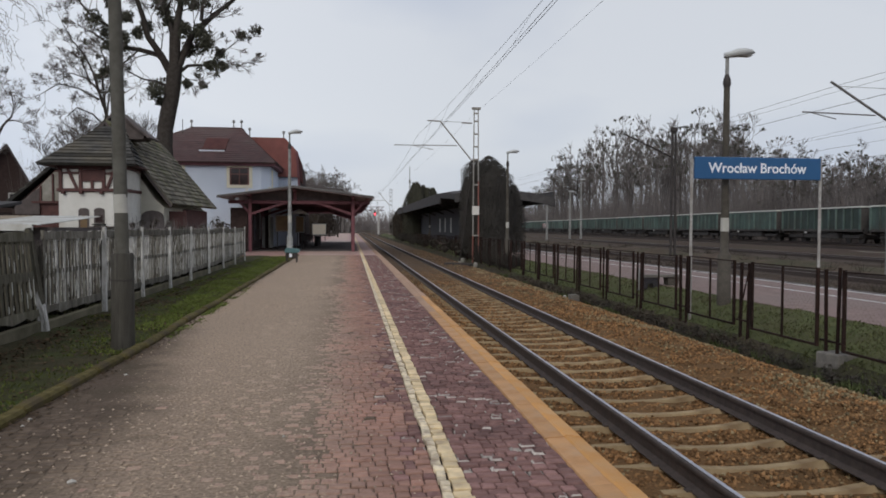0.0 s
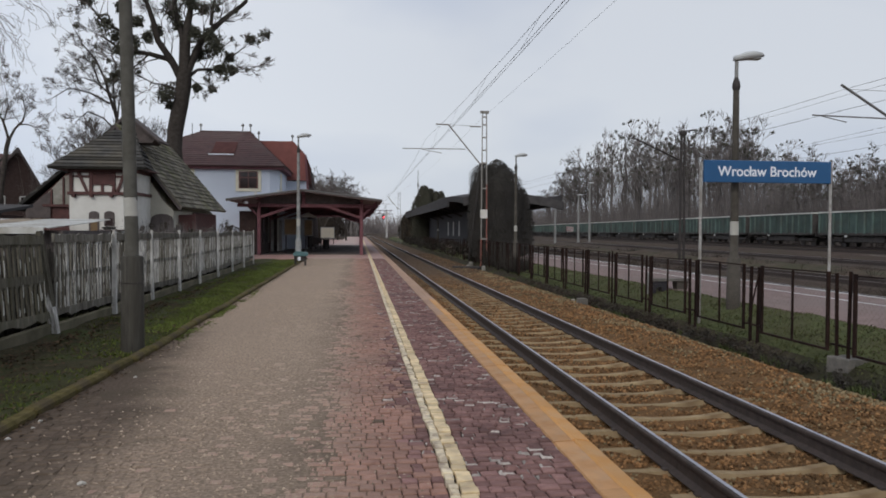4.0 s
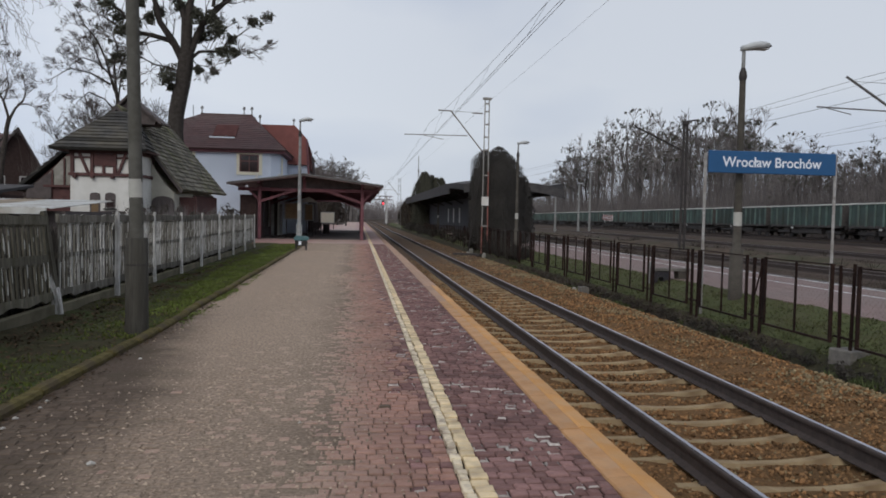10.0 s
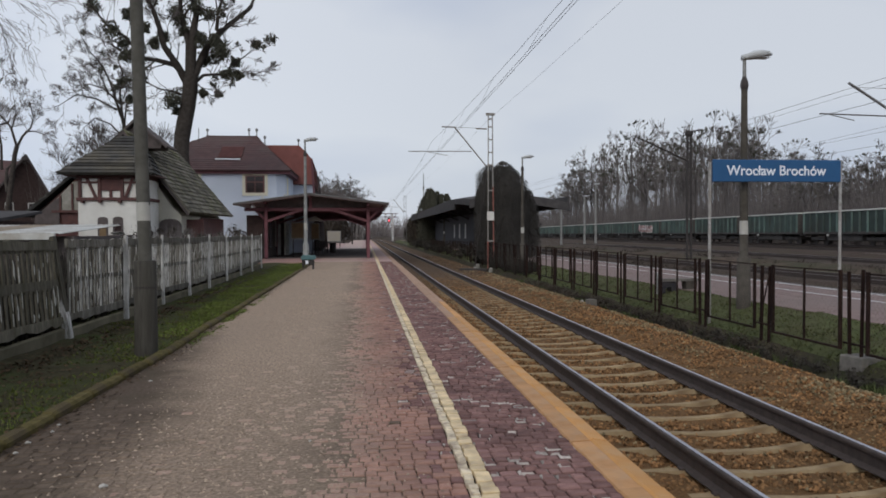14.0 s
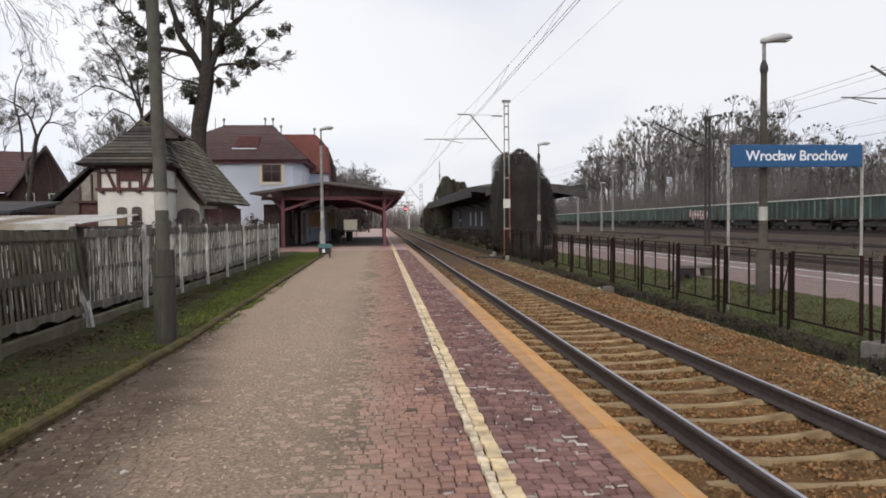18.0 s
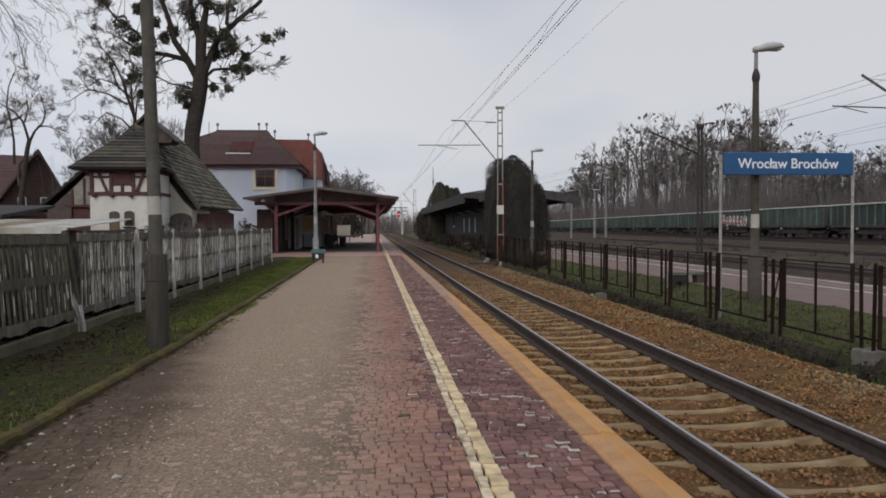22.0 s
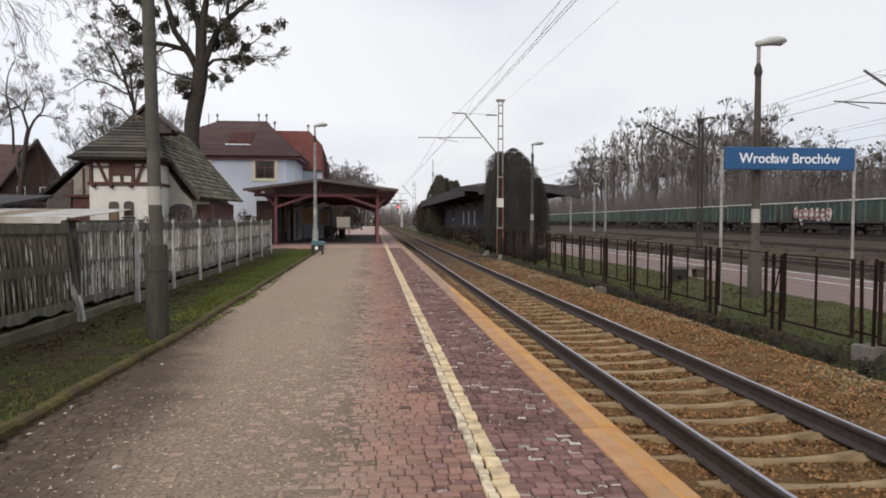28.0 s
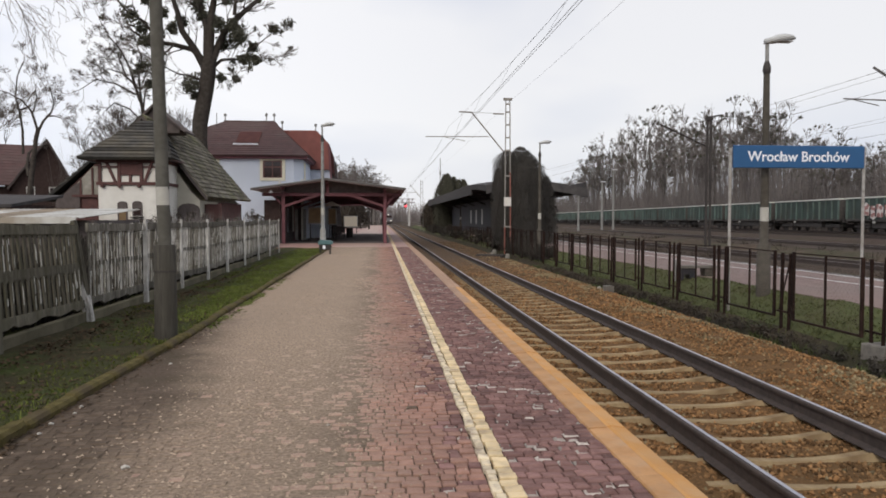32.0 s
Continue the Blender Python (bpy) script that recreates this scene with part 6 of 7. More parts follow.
part("roof", Geo().slab([(-4.2, -1.9, 2.1), (3.9, -1.9, 2.0), (3.9, 1.9, 2.4), (-4.2, 1.9, 2.5)], 0.1), "tar", shed2)
# ---- trees ----
def grow(thick, thin, tips, p, d, length, r, level, rng, spread=0.55, up=0.12, droop=0.0, n_kids=(2, 3), cut=0.035, least=0.012):
    """A limb with its branches: a bent tapering tube, then its forks."""
    p, d = Vector(p), Vector(d).normalized()
    pts, rad = [p.copy()], [r]
    steps = 4 if level > 2 else 3
    for i in range(steps):
        d = (d + Vector((rng.gauss(0, 0.16), rng.gauss(0, 0.16), rng.gauss(0, 0.1) + up - droop))).normalized()
        p = p + d * (length / steps)
        pts.append(p.copy())
        rad.append(r * (1 - 0.38 * (i + 1) / steps))
    if level <= 0:
        pts, rad = [pts[0], pts[-1]] if least > 0.02 else [pts[0], pts[2], pts[-1]], [rad[0], rad[-1]] if least > 0.02 else [rad[0], rad[2], rad[-1]]
    (thick if r > cut else thin).tube(pts, [max(least, a) for a in rad], 8 if r > 0.15 else 5 if r > cut else 3, False)
    if level <= 0:
        tips.append(p)
        return
    for k in range(rng.randint(*n_kids)):
        a = rng.uniform(0, 6.28)
        side = d.orthogonal().normalized()
        side.rotate(Matrix.Rotation(a, 3, d).to_quaternion())
        s = rng.uniform(0.6, 1.25) * spread
        at = pts[-1] if k < 2 else pts[-2]
        grow(thick, thin, tips, at, d + side * s, length * rng.uniform(0.62, 0.85), rad[-1] * rng.uniform(0.55, 0.8), level - 1, rng, spread, up, droop, n_kids if level > 3 else (n_kids[0] + 1, n_kids[1] + 1), cut, least)


def clump(g, c, r, n, rng, size):
    """An uneven ball of small leaves with gaps."""
    c = Vector(c)
    ph = [rng.uniform(0, 6) for _ in range(3)]
    for i in range(n):
        v = Vector((rng.gauss(0, 1), rng.gauss(0, 1), rng.gauss(0, 1))).normalized()
        rr = r * (rng.random() ** 0.45) * (0.8 + 0.25 * math.sin(v.x * 3 + ph[0]) * math.cos(v.z * 4 + ph[1]))
        g.leaf(c + v * rr, size * rng.uniform(0.6, 1.3), rng)


def bare_tree(seed, height, r, level=6, spread=0.55, mistle=0, trunk=0.35, ball=0.35, least=0.012):
    """A bare tree whose trunk parts into three or four spreading limbs."""
    rng = random.Random(seed)
    t = thing("bare_tree", "bare winter tree beyond the picket fence", "tree", group="winter trees")
    thick, thin, tips = Geo(), Geo(), []
    h0 = height * trunk
    pts = [(rng.gauss(0, r * 0.25), 0, h0 * f) for f in (0, 0.12, 0.4, 0.7, 1.0)]
    thick.tube(pts, [r * 1.4, r * 1.05, r * 0.95, r * 0.88, r * 0.85], 12, False)
    n = rng.randint(3, 4)
    for k in range(n):
        a = 6.28 * k / n + rng.uniform(-0.4, 0.4)
        grow(thick, thin, tips, pts[-1], (math.cos(a) * spread, math.sin(a) * spread, 0.9), height * 0.24, r * rng.uniform(0.45, 0.68), level - 1, rng, spread, 0.1, 0.0, (2, 3), 0.035, least)
    part("trunk", thick, "bark", t, smooth=True)
    part("crown", thin, "twig", t, "fine bare twigs", kind="stuff")
    if mistle and tips:
        g = Geo()
        for i in range(mistle):
            clump(g, rng.choice(tips) + Vector((0, 0, -0.2)), ball * rng.uniform(0.6, 1.2), 90, rng, ball * 0.28)
        part("mistletoe", g, "mistle", t, "dark green balls of mistletoe", kind="stuff")
    return t


def limb(thick, thin, tips, pts, r0, r1, rng, sprays=6, length=1.2, level=3, least=0.011, lean=0.35, first=0.3):
    """A limb along a given line (x, z) that wanders in depth, with sprays of branches and twigs along it."""
    line = []
    dy = rng.gauss(0, 0.25)
    for i, (x, z) in enumerate(pts):
        line.append(Vector((x, dy * i, z)))
    n = len(line) - 1
    thick.tube(line, [r0 + (r1 - r0) * i / n for i in range(n + 1)], 8, False)
    for k in range(sprays):
        f = first + (1 - first) * (k + rng.random()) / sprays
        i = min(n - 1, int(f * n))
        p = line[i].lerp(line[i + 1], f * n - i)
        d = (line[i + 1] - line[i]).normalized()
        side = d.orthogonal().normalized()
        side.rotate(Matrix.Rotation(rng.uniform(0, 6.28), 3, d).to_quaternion())
        grow(thick, thin, tips, p, d * 0.8 + side * rng.uniform(0.5, 1.0), length * rng.uniform(0.6, 1.2), min(0.05, r1 * 0.8), level, rng, 0.5, 0.06, 0.03, (2, 3), 0.035, least)
    grow(thick, thin, tips, line[-1], line[-1] - line[-2], length, r1, level, rng, 0.5, 0.05, 0.02, (2, 3), 0.035, least)


# tall tree behind the half-timbered house, its limbs placed as they fork
rng = random.Random(21)
big = thing("mistletoe_tree", "tall bare tree full of dark mistletoe balls", "tree", (-11.15, 46, 0))
thick, thin, tips = Geo(), Geo(), []
thick.tube([(0.3, 0, -0.2), (0.26, 0, 2), (0.18, 0, 5), (0.12, 0, 6.4), (0.16, 0, 7.4), (0.34, 0, 8.4), (0.54, 0, 9.3), (0.68, 0, 10.3), (0.74, 0, 11.2)], [0.75, 0.6, 0.5, 0.45, 0.47, 0.47, 0.45, 0.46, 0.44], 14, False)
for pts, r0, r1, k in (
        ([(0.5, 10.7), (0.1, 11.5), (-0.3, 11.9), (-1.35, 12.2), (-2.5, 12.4), (-3.4, 12.7)], 0.24, 0.07, 6),
        ([(0.45, 10.8), (0.05, 11.7), (-0.6, 12.7), (-0.75, 13.7), (-1.0, 14.7), (-1.6, 15.8)], 0.24, 0.1, 7),
        ([(0.62, 11.0), (0.62, 13.2), (0.3, 14.2), (0.05, 15.2), (0.15, 16.2)], 0.24, 0.1, 6),
        ([(0.74, 11.0), (0.9, 14.0), (1.05, 14.9), (0.9, 16.0)], 0.28, 0.13, 5),
        ([(0.85, 10.9), (1.15, 11.9), (1.6, 13.1), (2.1, 13.75), (2.8, 14.6), (4.0, 15.7)], 0.26, 0.12, 6),
        ([(2.3, 13.95), (2.4, 15.0), (2.65, 16.0)], 0.12, 0.07, 4),
        ([(0.9, 10.7), (1.4, 11.3), (2.05, 11.45), (2.7, 11.5), (3.6, 11.65)], 0.11, 0.035, 7),
        ([(0.45, 9.9), (-0.2, 10.15), (-0.9, 10.2), (-1.7, 10.6)], 0.07, 0.03, 5),
        ([(0.85, 11.0), (1.4, 10.4), (2.1, 10.3)], 0.04, 0.02, 4),
        ([(3.0, 11.7), (3.9, 12.4), (4.7, 13.1)], 0.05, 0.02, 6),
        ([(-2.3, 12.4), (-3.0, 13.4), (-4.0, 14.0), (-4.9, 15.2)], 0.09, 0.04, 7),
        ([(-1.2, 12.2), (-2.0, 11.5), (-2.9, 10.8), (-3.3, 9.9)], 0.06, 0.02, 6)):
    limb(thick, thin, tips, pts, r0, r1, rng, k, 1.0 if r1 > 0.02 else 0.5)
part("trunk", thick, "bark", big, smooth=True)
part("crown", thin, "twig", big, "fine bare twigs", kind="stuff")
g = Geo()
near_tips = [p for p in tips if p.z > 9]
for i in range(60):
    clump(g, rng.choice(near_tips), rng.uniform(0.12, 0.34), 60, rng, 0.08)
for x, z, r in ((1.4, 12.4, 0.5), (1.1, 13.6, 0.45), (2.2, 13.4, 0.5), (-3.76, 13.77, 0.62), (-3.4, 13.2, 0.5), (-2.79, 12.15, 0.5), (-2.35, 12.93, 0.45), (-2.3, 12.3, 0.55), (-0.74, 13.4, 0.4), (-0.29, 15.23, 0.7), (0.04, 14.71, 0.6), (0.3, 14.0, 0.45), (1.9, 12.66, 0.75), (2.4, 12.9, 0.6), (2.75, 12.49, 0.6), (1.5, 13.2, 0.5), (3.26, 12.24, 0.38), (3.07, 11.36, 0.5), (2.7, 11.3, 0.35), (3.76, 11.07, 0.3), (1.84, 14.93, 0.5), (-0.37, 10.0, 0.75), (-0.3, 9.5, 0.55), (-0.1, 9.05, 0.3), (-3.23, 10.67, 0.4), (-3.0, 9.8, 0.3), (-4.99, 15.3, 0.5), (1.51, 10.11, 0.28), (2.23, 10.21, 0.25), (4.66, 13.14, 0.28), (-1.2, 12.9, 0.4), (-1.9, 13.9, 0.45), (1.2, 15.2, 0.5), (-3.0, 14.9, 0.5), (0.7, 16.2, 0.6), (-1.4, 15.9, 0.6)):
    clump(g, (x, rng.gauss(0, 0.5), z), r * 1.15, 430, rng, 0.095)
part("mistletoe", g, "mistle", big, "dark green balls of mistletoe", kind="stuff")

# slender tree beside it, its limbs arching away over the slate roof
rng = random.Random(23)
t1 = thing("bare_tree", "slender bare tree arching over the slate roof", "tree", (-12.6, 50, 0), group="winter trees")
thick, thin, tips = Geo(), Geo(), []
thick.tube([(-2.4, 0, -0.2), (-2.6, 0, 3), (-2.9, 0, 6.5), (-2.99, 0, 8.7)], [0.26, 0.22, 0.18, 0.15], 10, False)
for pts, r0, r1, k in (
        ([(-2.99, 8.6), (-3.43, 9.8), (-3.96, 10.7), (-4.85, 11.4), (-5.93, 11.8), (-6.84, 11.4)], 0.1, 0.02, 14),
        ([(-3.2, 9.3), (-3.68, 11.3), (-4.1, 12.4), (-4.8, 13.3), (-5.3, 14.4)], 0.09, 0.02, 14),
        ([(-3.05, 8.9), (-3.14, 10.7), (-2.84, 12.0), (-3.2, 13.2)], 0.08, 0.02, 10),
        ([(-3.43, 9.7), (-4.5, 10.3), (-5.6, 10.5), (-6.5, 9.7)], 0.07, 0.02, 12),
        ([(-2.99, 8.6), (-2.8, 9.8), (-2.4, 10.7)], 0.07, 0.02, 8),
        ([(-3.96, 10.7), (-4.65, 12.4), (-5.55, 12.8)], 0.06, 0.02, 9),
        ([(-2.95, 7.8), (-3.9, 8.8), (-4.9, 9.2), (-5.6, 8.6)], 0.06, 0.02, 9)):
    limb(thick, thin, tips, pts, r0, r1, rng, k, 0.62, 4, 0.0065, first=0.12)
part("trunk", thick, "bark", t1, smooth=True)
part("crown", thin, "twig", t1, "fine bare twigs", kind="stuff")
# forked tree before the brick house
t0 = thing("bare_tree", "forked bare tree in front of the brick house", "tree", (-26.5, 55, 0), group="winter trees")
thick, thin, tips = Geo(), Geo(), []
thick.tube([(1.0, 0, -0.2), (1.26, 0, 2.9), (1.58, 0, 5.4), (1.85, 0, 7.3), (2.0, 0, 7.9)], [0.26, 0.2, 0.17, 0.15, 0.15], 10, False)
for pts, r0, r1, k in (
        ([(2.0, 7.8), (1.7, 9.2), (1.2, 9.9), (0.4, 10.4), (-0.3, 10.6)], 0.1, 0.03, 9),
        ([(1.7, 9.2), (1.9, 10.2), (1.7, 11.2)], 0.06, 0.02, 8),
        ([(2.05, 7.9), (2.35, 8.6), (2.85, 9.2), (3.0, 9.9), (2.7, 11.1)], 0.1, 0.03, 9),
        ([(2.6, 8.9), (3.3, 8.9), (3.9, 8.7)], 0.07, 0.02, 7),
        ([(1.5, 9.6), (0.8, 9.4), (0.2, 9.6)], 0.07, 0.03, 6),
        ([(0.94, 6.2), (0.94, 7.9), (0.74, 9.3), (0.5, 10.3), (0.64, 11.7), (1.0, 12.6)], 0.1, 0.03, 10),
        ([(1.3, 4.6), (1.0, 5.4), (0.94, 6.3)], 0.12, 0.1, 1)):
    limb(thick, thin, tips, pts, r0, r1, rng, k * 2 // 3, 0.6, 4, 0.007)
part("trunk", thick, "bark", t0, smooth=True)
part("crown", thin, "twig", t0, "fine bare twigs", kind="stuff")

t1b = bare_tree(37, 10, 0.16, 6, 0.6, 0, 0.2, least=0.013)
t1b.matrix_basis = pose(-17.8, 56, 0)
copy_thing(t1b, pose(-16.3, 58, 0, 0, 0, 120))
copy_thing(t1b, pose(-20.5, 60, 0, 0, 0, 250))
t2 = bare_tree(33, 14, 0.28, 6, 0.5, 3, 0.4, ball=0.4)
t2.matrix_basis = pose(-31.5, 57, 0, 0, 0, 200)
t2.scale = (0.8, 0.8, 0.8)
copy_thing(t2, pose(-34, 70, 0, 0, 0, 80))
copy_thing(t1b, pose(-26.5, 78, 0, 0, 0, 10))
copy_thing(t1b, pose(-30, 82, 0, 0, 0, 70))
copy_thing(t1b, pose(-23, 80, 0, 0, 0, 200))

# drooping twigs of a tree beside the camera
rng = random.Random(44)
birch = thing("drooping_tree", "drooping bare twigs of a tree behind the fence", "tree", (-8.5, 14.6, 0))
thick, thin, tips = Geo(), Geo(), []
thick.tube([(0, 0, -0.1), (0.05, 0, 3), (0, 0, 8)], [0.22, 0.17, 0.11], 10, False)
grow(thick, thin, tips, (0, 0, 5.75), (0.9, -0.2, 0.6), 0.95, 0.035, 3, rng, 0.5, 0.0, 0.14, (2, 3), 0.02, 0.004)
grow(thick, thin, tips, (0, 0, 6.3), (0.9, 0.3, 0.3), 1.1, 0.035, 3, rng, 0.5, 0.0, 0.14, (2, 3), 0.02, 0.004)
hang = Geo()
for i in range(90):
    p = rng.choice(tips) + Vector((rng.gauss(0, 0.2), rng.gauss(0, 0.2), rng.gauss(0, 0.1)))
    l, a = rng.uniform(0.15, 0.5), rng.gauss(0.25, 0.25)
    hang.tube([p, p + Vector((a * l, rng.gauss(0, 0.1), -l * 0.25)), p + Vector((a * l * 1.5, rng.gauss(0, 0.15), -l * 0.65)), p + Vector((a * l * 1.6 + rng.gauss(0, 0.04), rng.gauss(0, 0.15), -l))], [0.005, 0.0045, 0.004, 0.003], 3, False)
part("trunk", thick, "bark", birch, smooth=True)
part("crown", thin, "twig", birch, kind="stuff")
part("hanging_twig", hang, "twig", birch, kind="stuff")

# the wood behind the goods train
def upright_tree(seed, height, r, stems, mistle):
    """A tall bare forest tree: bare upright stems that fork into steep, spreading limbs with twigs and small dark clumps."""
    rng = random.Random(seed)
    t = thing("woodland_tree", "tall bare tree of the wood behind the wagons", "tree", group="winter trees")
    thick, thin, tips = Geo(), Geo(), []
    for k in range(stems):
        a = rng.uniform(0, 6.28)
        lean = 0.02 if k == 0 else rng.uniform(0.06, 0.18)
        h = height * (1 if k == 0 else rng.uniform(0.72, 0.95))
        pts, rad = [], []
        for i in range(9):
            f = i / 8
            pts.append(Vector((math.cos(a) * lean * h * f + rng.gauss(0, 0.14), math.sin(a) * lean * h * f + rng.gauss(0, 0.14), h * 0.9 * f)))
            rad.append(max(0.035, r * (1 - 0.8 * f) * (1 if k == 0 else 0.75)))
        thick.tube(pts, rad, 5, False)
        for i in range(9):
            f = 0.34 + 0.64 * (i + rng.random()) / 9
            j = min(7, int(f * 8))
            p = pts[j].lerp(pts[j + 1], f * 8 - j)
            b = rng.uniform(0, 6.28)
            grow(thick, thin, tips, p, (math.cos(b), math.sin(b), rng.uniform(0.8, 1.7)), height * (0.17 - 0.08 * f) * rng.uniform(0.7, 1.25), 0.075, 3, rng, 0.5, 0.1, 0.0, (2, 2), 0.06, 0.024)
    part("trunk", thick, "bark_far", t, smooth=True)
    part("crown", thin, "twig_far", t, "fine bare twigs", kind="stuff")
    g = Geo()
    high = [p for p in tips if p.z > height * 0.42]
    for i in range(mistle * 2):
        clump(g, rng.choice(high) + Vector((rng.gauss(0, 0.3), rng.gauss(0, 0.3), rng.uniform(-0.5, 0.1))), rng.uniform(0.14, 0.46), 34, rng, 0.16)
    part("mistletoe", g, "mistle", t, "dark balls of mistletoe", kind="stuff")
    return t


heights = (20, 22, 18, 21, 19, 20)
wood = [upright_tree(100 + i, h, 0.38, st, mi) for i, (h, st, mi) in enumerate(zip(heights, (2, 2, 3, 2, 3, 1), (20, 14, 26, 18, 24, 12)))]
rng = random.Random(55)
# crown line of the wood, by its bearing from the platform: (slope x / y, rise per metre)
line_of = [(0.2, 0.04), (0.25, 0.055), (0.267, 0.061), (0.28, 0.08), (0.298, 0.098), (0.331, 0.12), (0.363, 0.142), (0.433, 0.15), (0.494, 0.162), (0.565, 0.158), (0.58, 0.122), (0.662, 0.118), (0.682, 0.103), (0.75, 0.108), (1.2, 0.1)]


def plant(i, k, slope, back, low, high):
    """One tree of the wood on its bearing, as far behind the wagons as given, its top near the crown line."""
    y = (GX + back) / (slope - GK)
    x = slope * y
    rise = float(np.interp(slope, [a for a, _ in line_of], [b for _, b in line_of]))
    z = (1.5 + rise * (0.995 * y + 0.1 * x) * rng.uniform(low, high)) / heights[k]
    o = wood[k] if i < len(wood) else copy_thing(wood[k], Matrix())
    o.matrix_basis = pose(x, y, 0, 0, 0, rng.uniform(0, 360))
    w = max(0.7, min(1.25, z)) * rng.uniform(0.85, 1.1)
    o.scale = (w, w, z)


count = 0
for i in range(30):
    plant(count, count % 6, 0.262 + 0.56 * i / 29 + rng.uniform(-0.006, 0.006), rng.uniform(8, 15), 0.86, 1.0)
    count += 1
for i in range(46):
    if i > 27 and i % 3 == 0:
        continue
    plant(count, rng.randrange(6), 0.235 + 0.62 * i / 45 + rng.uniform(-0.008, 0.008), rng.uniform(18, 42), 0.7, 0.95)
    count += 1
for i in range(16):
    plant(count, rng.randrange(6), 0.2 + 0.11 * i / 15, rng.uniform(8, 20), 0.7, 1.0)
    count += 1
under = thing("undergrowth", "brown thicket of shrubs at the wood's edge", "shrubs", kind="stuff")
g = Geo()
for i in range(1700):
    y = rng.uniform(40, 340) if i < 1200 else rng.uniform(40, 100)
    x = GX + GK * y + rng.uniform(6, 40)
    h = rng.uniform(4.5, 8.2) if y < 92 else rng.uniform(4.5, 11.0)
    brush(g, (x, y, 0), h, h * 0.3, 50, 0.03, rng)
for i in range(120):
    slope = rng.uniform(0.26, 0.57)
    y = (GX + rng.uniform(16, 40)) / (slope - GK)
    rise = float(np.interp(slope, [a for a, _ in line_of], [b for _, b in line_of]))
    h = (1.5 + rise * (0.995 + 0.1 * slope) * y) * rng.uniform(0.35, 0.75)
    brush(g, (slope * y, y, 0), h, h * 0.2, 42, 0.034, rng)
for i in range(300):
    y = rng.uniform(40, 340)
    clump(g, (GX + GK * y + rng.uniform(10, 36), y, 1.2), rng.uniform(1.2, 2.2), 60, rng, 0.22)
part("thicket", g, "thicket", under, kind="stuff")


def evergreen(name, label, at, h, w, mt, seed, n=9000, size=0.16, blunt=0.35):
    """A dense upright crown of short sprays over hidden stems."""
    rng = random.Random(seed)
    t = thing(name, label, "tree", at)
    part("trunk", Geo().tube([(0, 0, -0.1), (0, 0, h * 0.8)], [w * 0.1, 0.03], 8), "bark", t, smooth=True)
    g = Geo()
    lobes = [(rng.uniform(0, 6.28), rng.uniform(0.3, 0.7) * w, rng.uniform(0.7, 1.0) * h) for _ in range(11)] + [(0, 0, h)]
    for a, off, lh in lobes:
        cx, cy = math.cos(a) * off, math.sin(a) * off
        for i in range(n // 9):
            z = lh * rng.random() ** 0.8
            f = z / lh
            rad = w * 0.62 * min(1, (1 - f) / blunt + 0.02) ** 0.6 * (0.75 + 0.25 * min(1, f * 6))
            b = rng.uniform(0, 6.28)
            k = rng.random() ** 0.3
            p = Vector((cx + math.cos(b) * rad * k, cy + math.sin(b) * rad * k, z))
            d = Vector((math.cos(b) * 0.35, math.sin(b) * 0.35, 1)).normalized() * size * rng.uniform(0.7, 1.6)
            s = Vector((-math.sin(b), math.cos(b), 0)) * size * 0.35
            g.add([p - s, p + s, p + d], [(0, 1, 2)])
    part("crown", g, mt, t, kind="stuff")
    return t


evergreen("cypress", "dense dark cypress clump on the island platform", (8.55, 44.5, -0.1), 6.0, 1.45, "cypress", 3, 90000, 0.065, 0.1)
evergreen("cypress", "smaller dark cypress beside the catenary mast", (7.5, 45.0, -0.1), 4.8, 0.75, "cypress", 4, 14000, 0.12, 0.3)
evergreen("cypress", "low dark cypress at the island canopy", (9.9, 46, -0.1), 4.3, 1.1, "cypress", 5, 12000, 0.14, 0.4)
evergreen("round_evergreen", "rounded olive evergreen behind the canopy", (9.9, 108, 0), 8.0, 1.9, "evergreen", 6, 12000, 0.3)
evergreen("round_evergreen", "rounded olive evergreen behind the canopy", (12.2, 108, 0), 7.2, 1.9, "evergreen", 7, 12000, 0.3)
for i, (x, y, h, w) in enumerate(((9.4, 128, 4.7, 2.2), (11.5, 150, 5.6, 2.4), (12.8, 170, 6, 3), (9.3, 118, 4.2, 1.8), (-12, 150, 7, 4), (-7, 165, 7.5, 4), (-16, 130, 7, 4))):
    evergreen("shrub_thicket", "dark shrubs beside the line", (x, y, -0.2), h, w, "shrub", 60 + i, 5000, 0.5, 0.7)
rng = random.Random(77)
for i, (x, y, s) in enumerate(((-4.8, 104, 0.85), (-8.5, 108, 0.95), (-1.8, 110, 0.72), (-6.8, 112, 0.95), (-3.2, 116, 0.75), (-11, 116, 1.0), (-14, 110, 1.0))):
    o = copy_thing(t1b, pose(x, y, 0, 0, 0, 70 * i))
    o.scale = (s, s, s)
for i in range(26):
    x = -12.5 + 13.2 * i / 25
    top = 8.5 + 7.5 * min(1.0, max(0.0, (1.6 - x) / 5)) * rng.uniform(0.75, 1.05)
    k = i % 5
    o = copy_thing(wood[k], pose(x, rng.uniform(180, 205), 0, 0, 0, 50 * i))
    tagged(o, "bare tree in the grove beyond the station")
    o.scale = (0.6, 0.6, top / heights[k])
hedge = thing("trackside_scrub", "dark scrub and ivy along the iron fence, with dark clumps for its foot shadow", "shrubs", kind="stuff")
g = Geo()
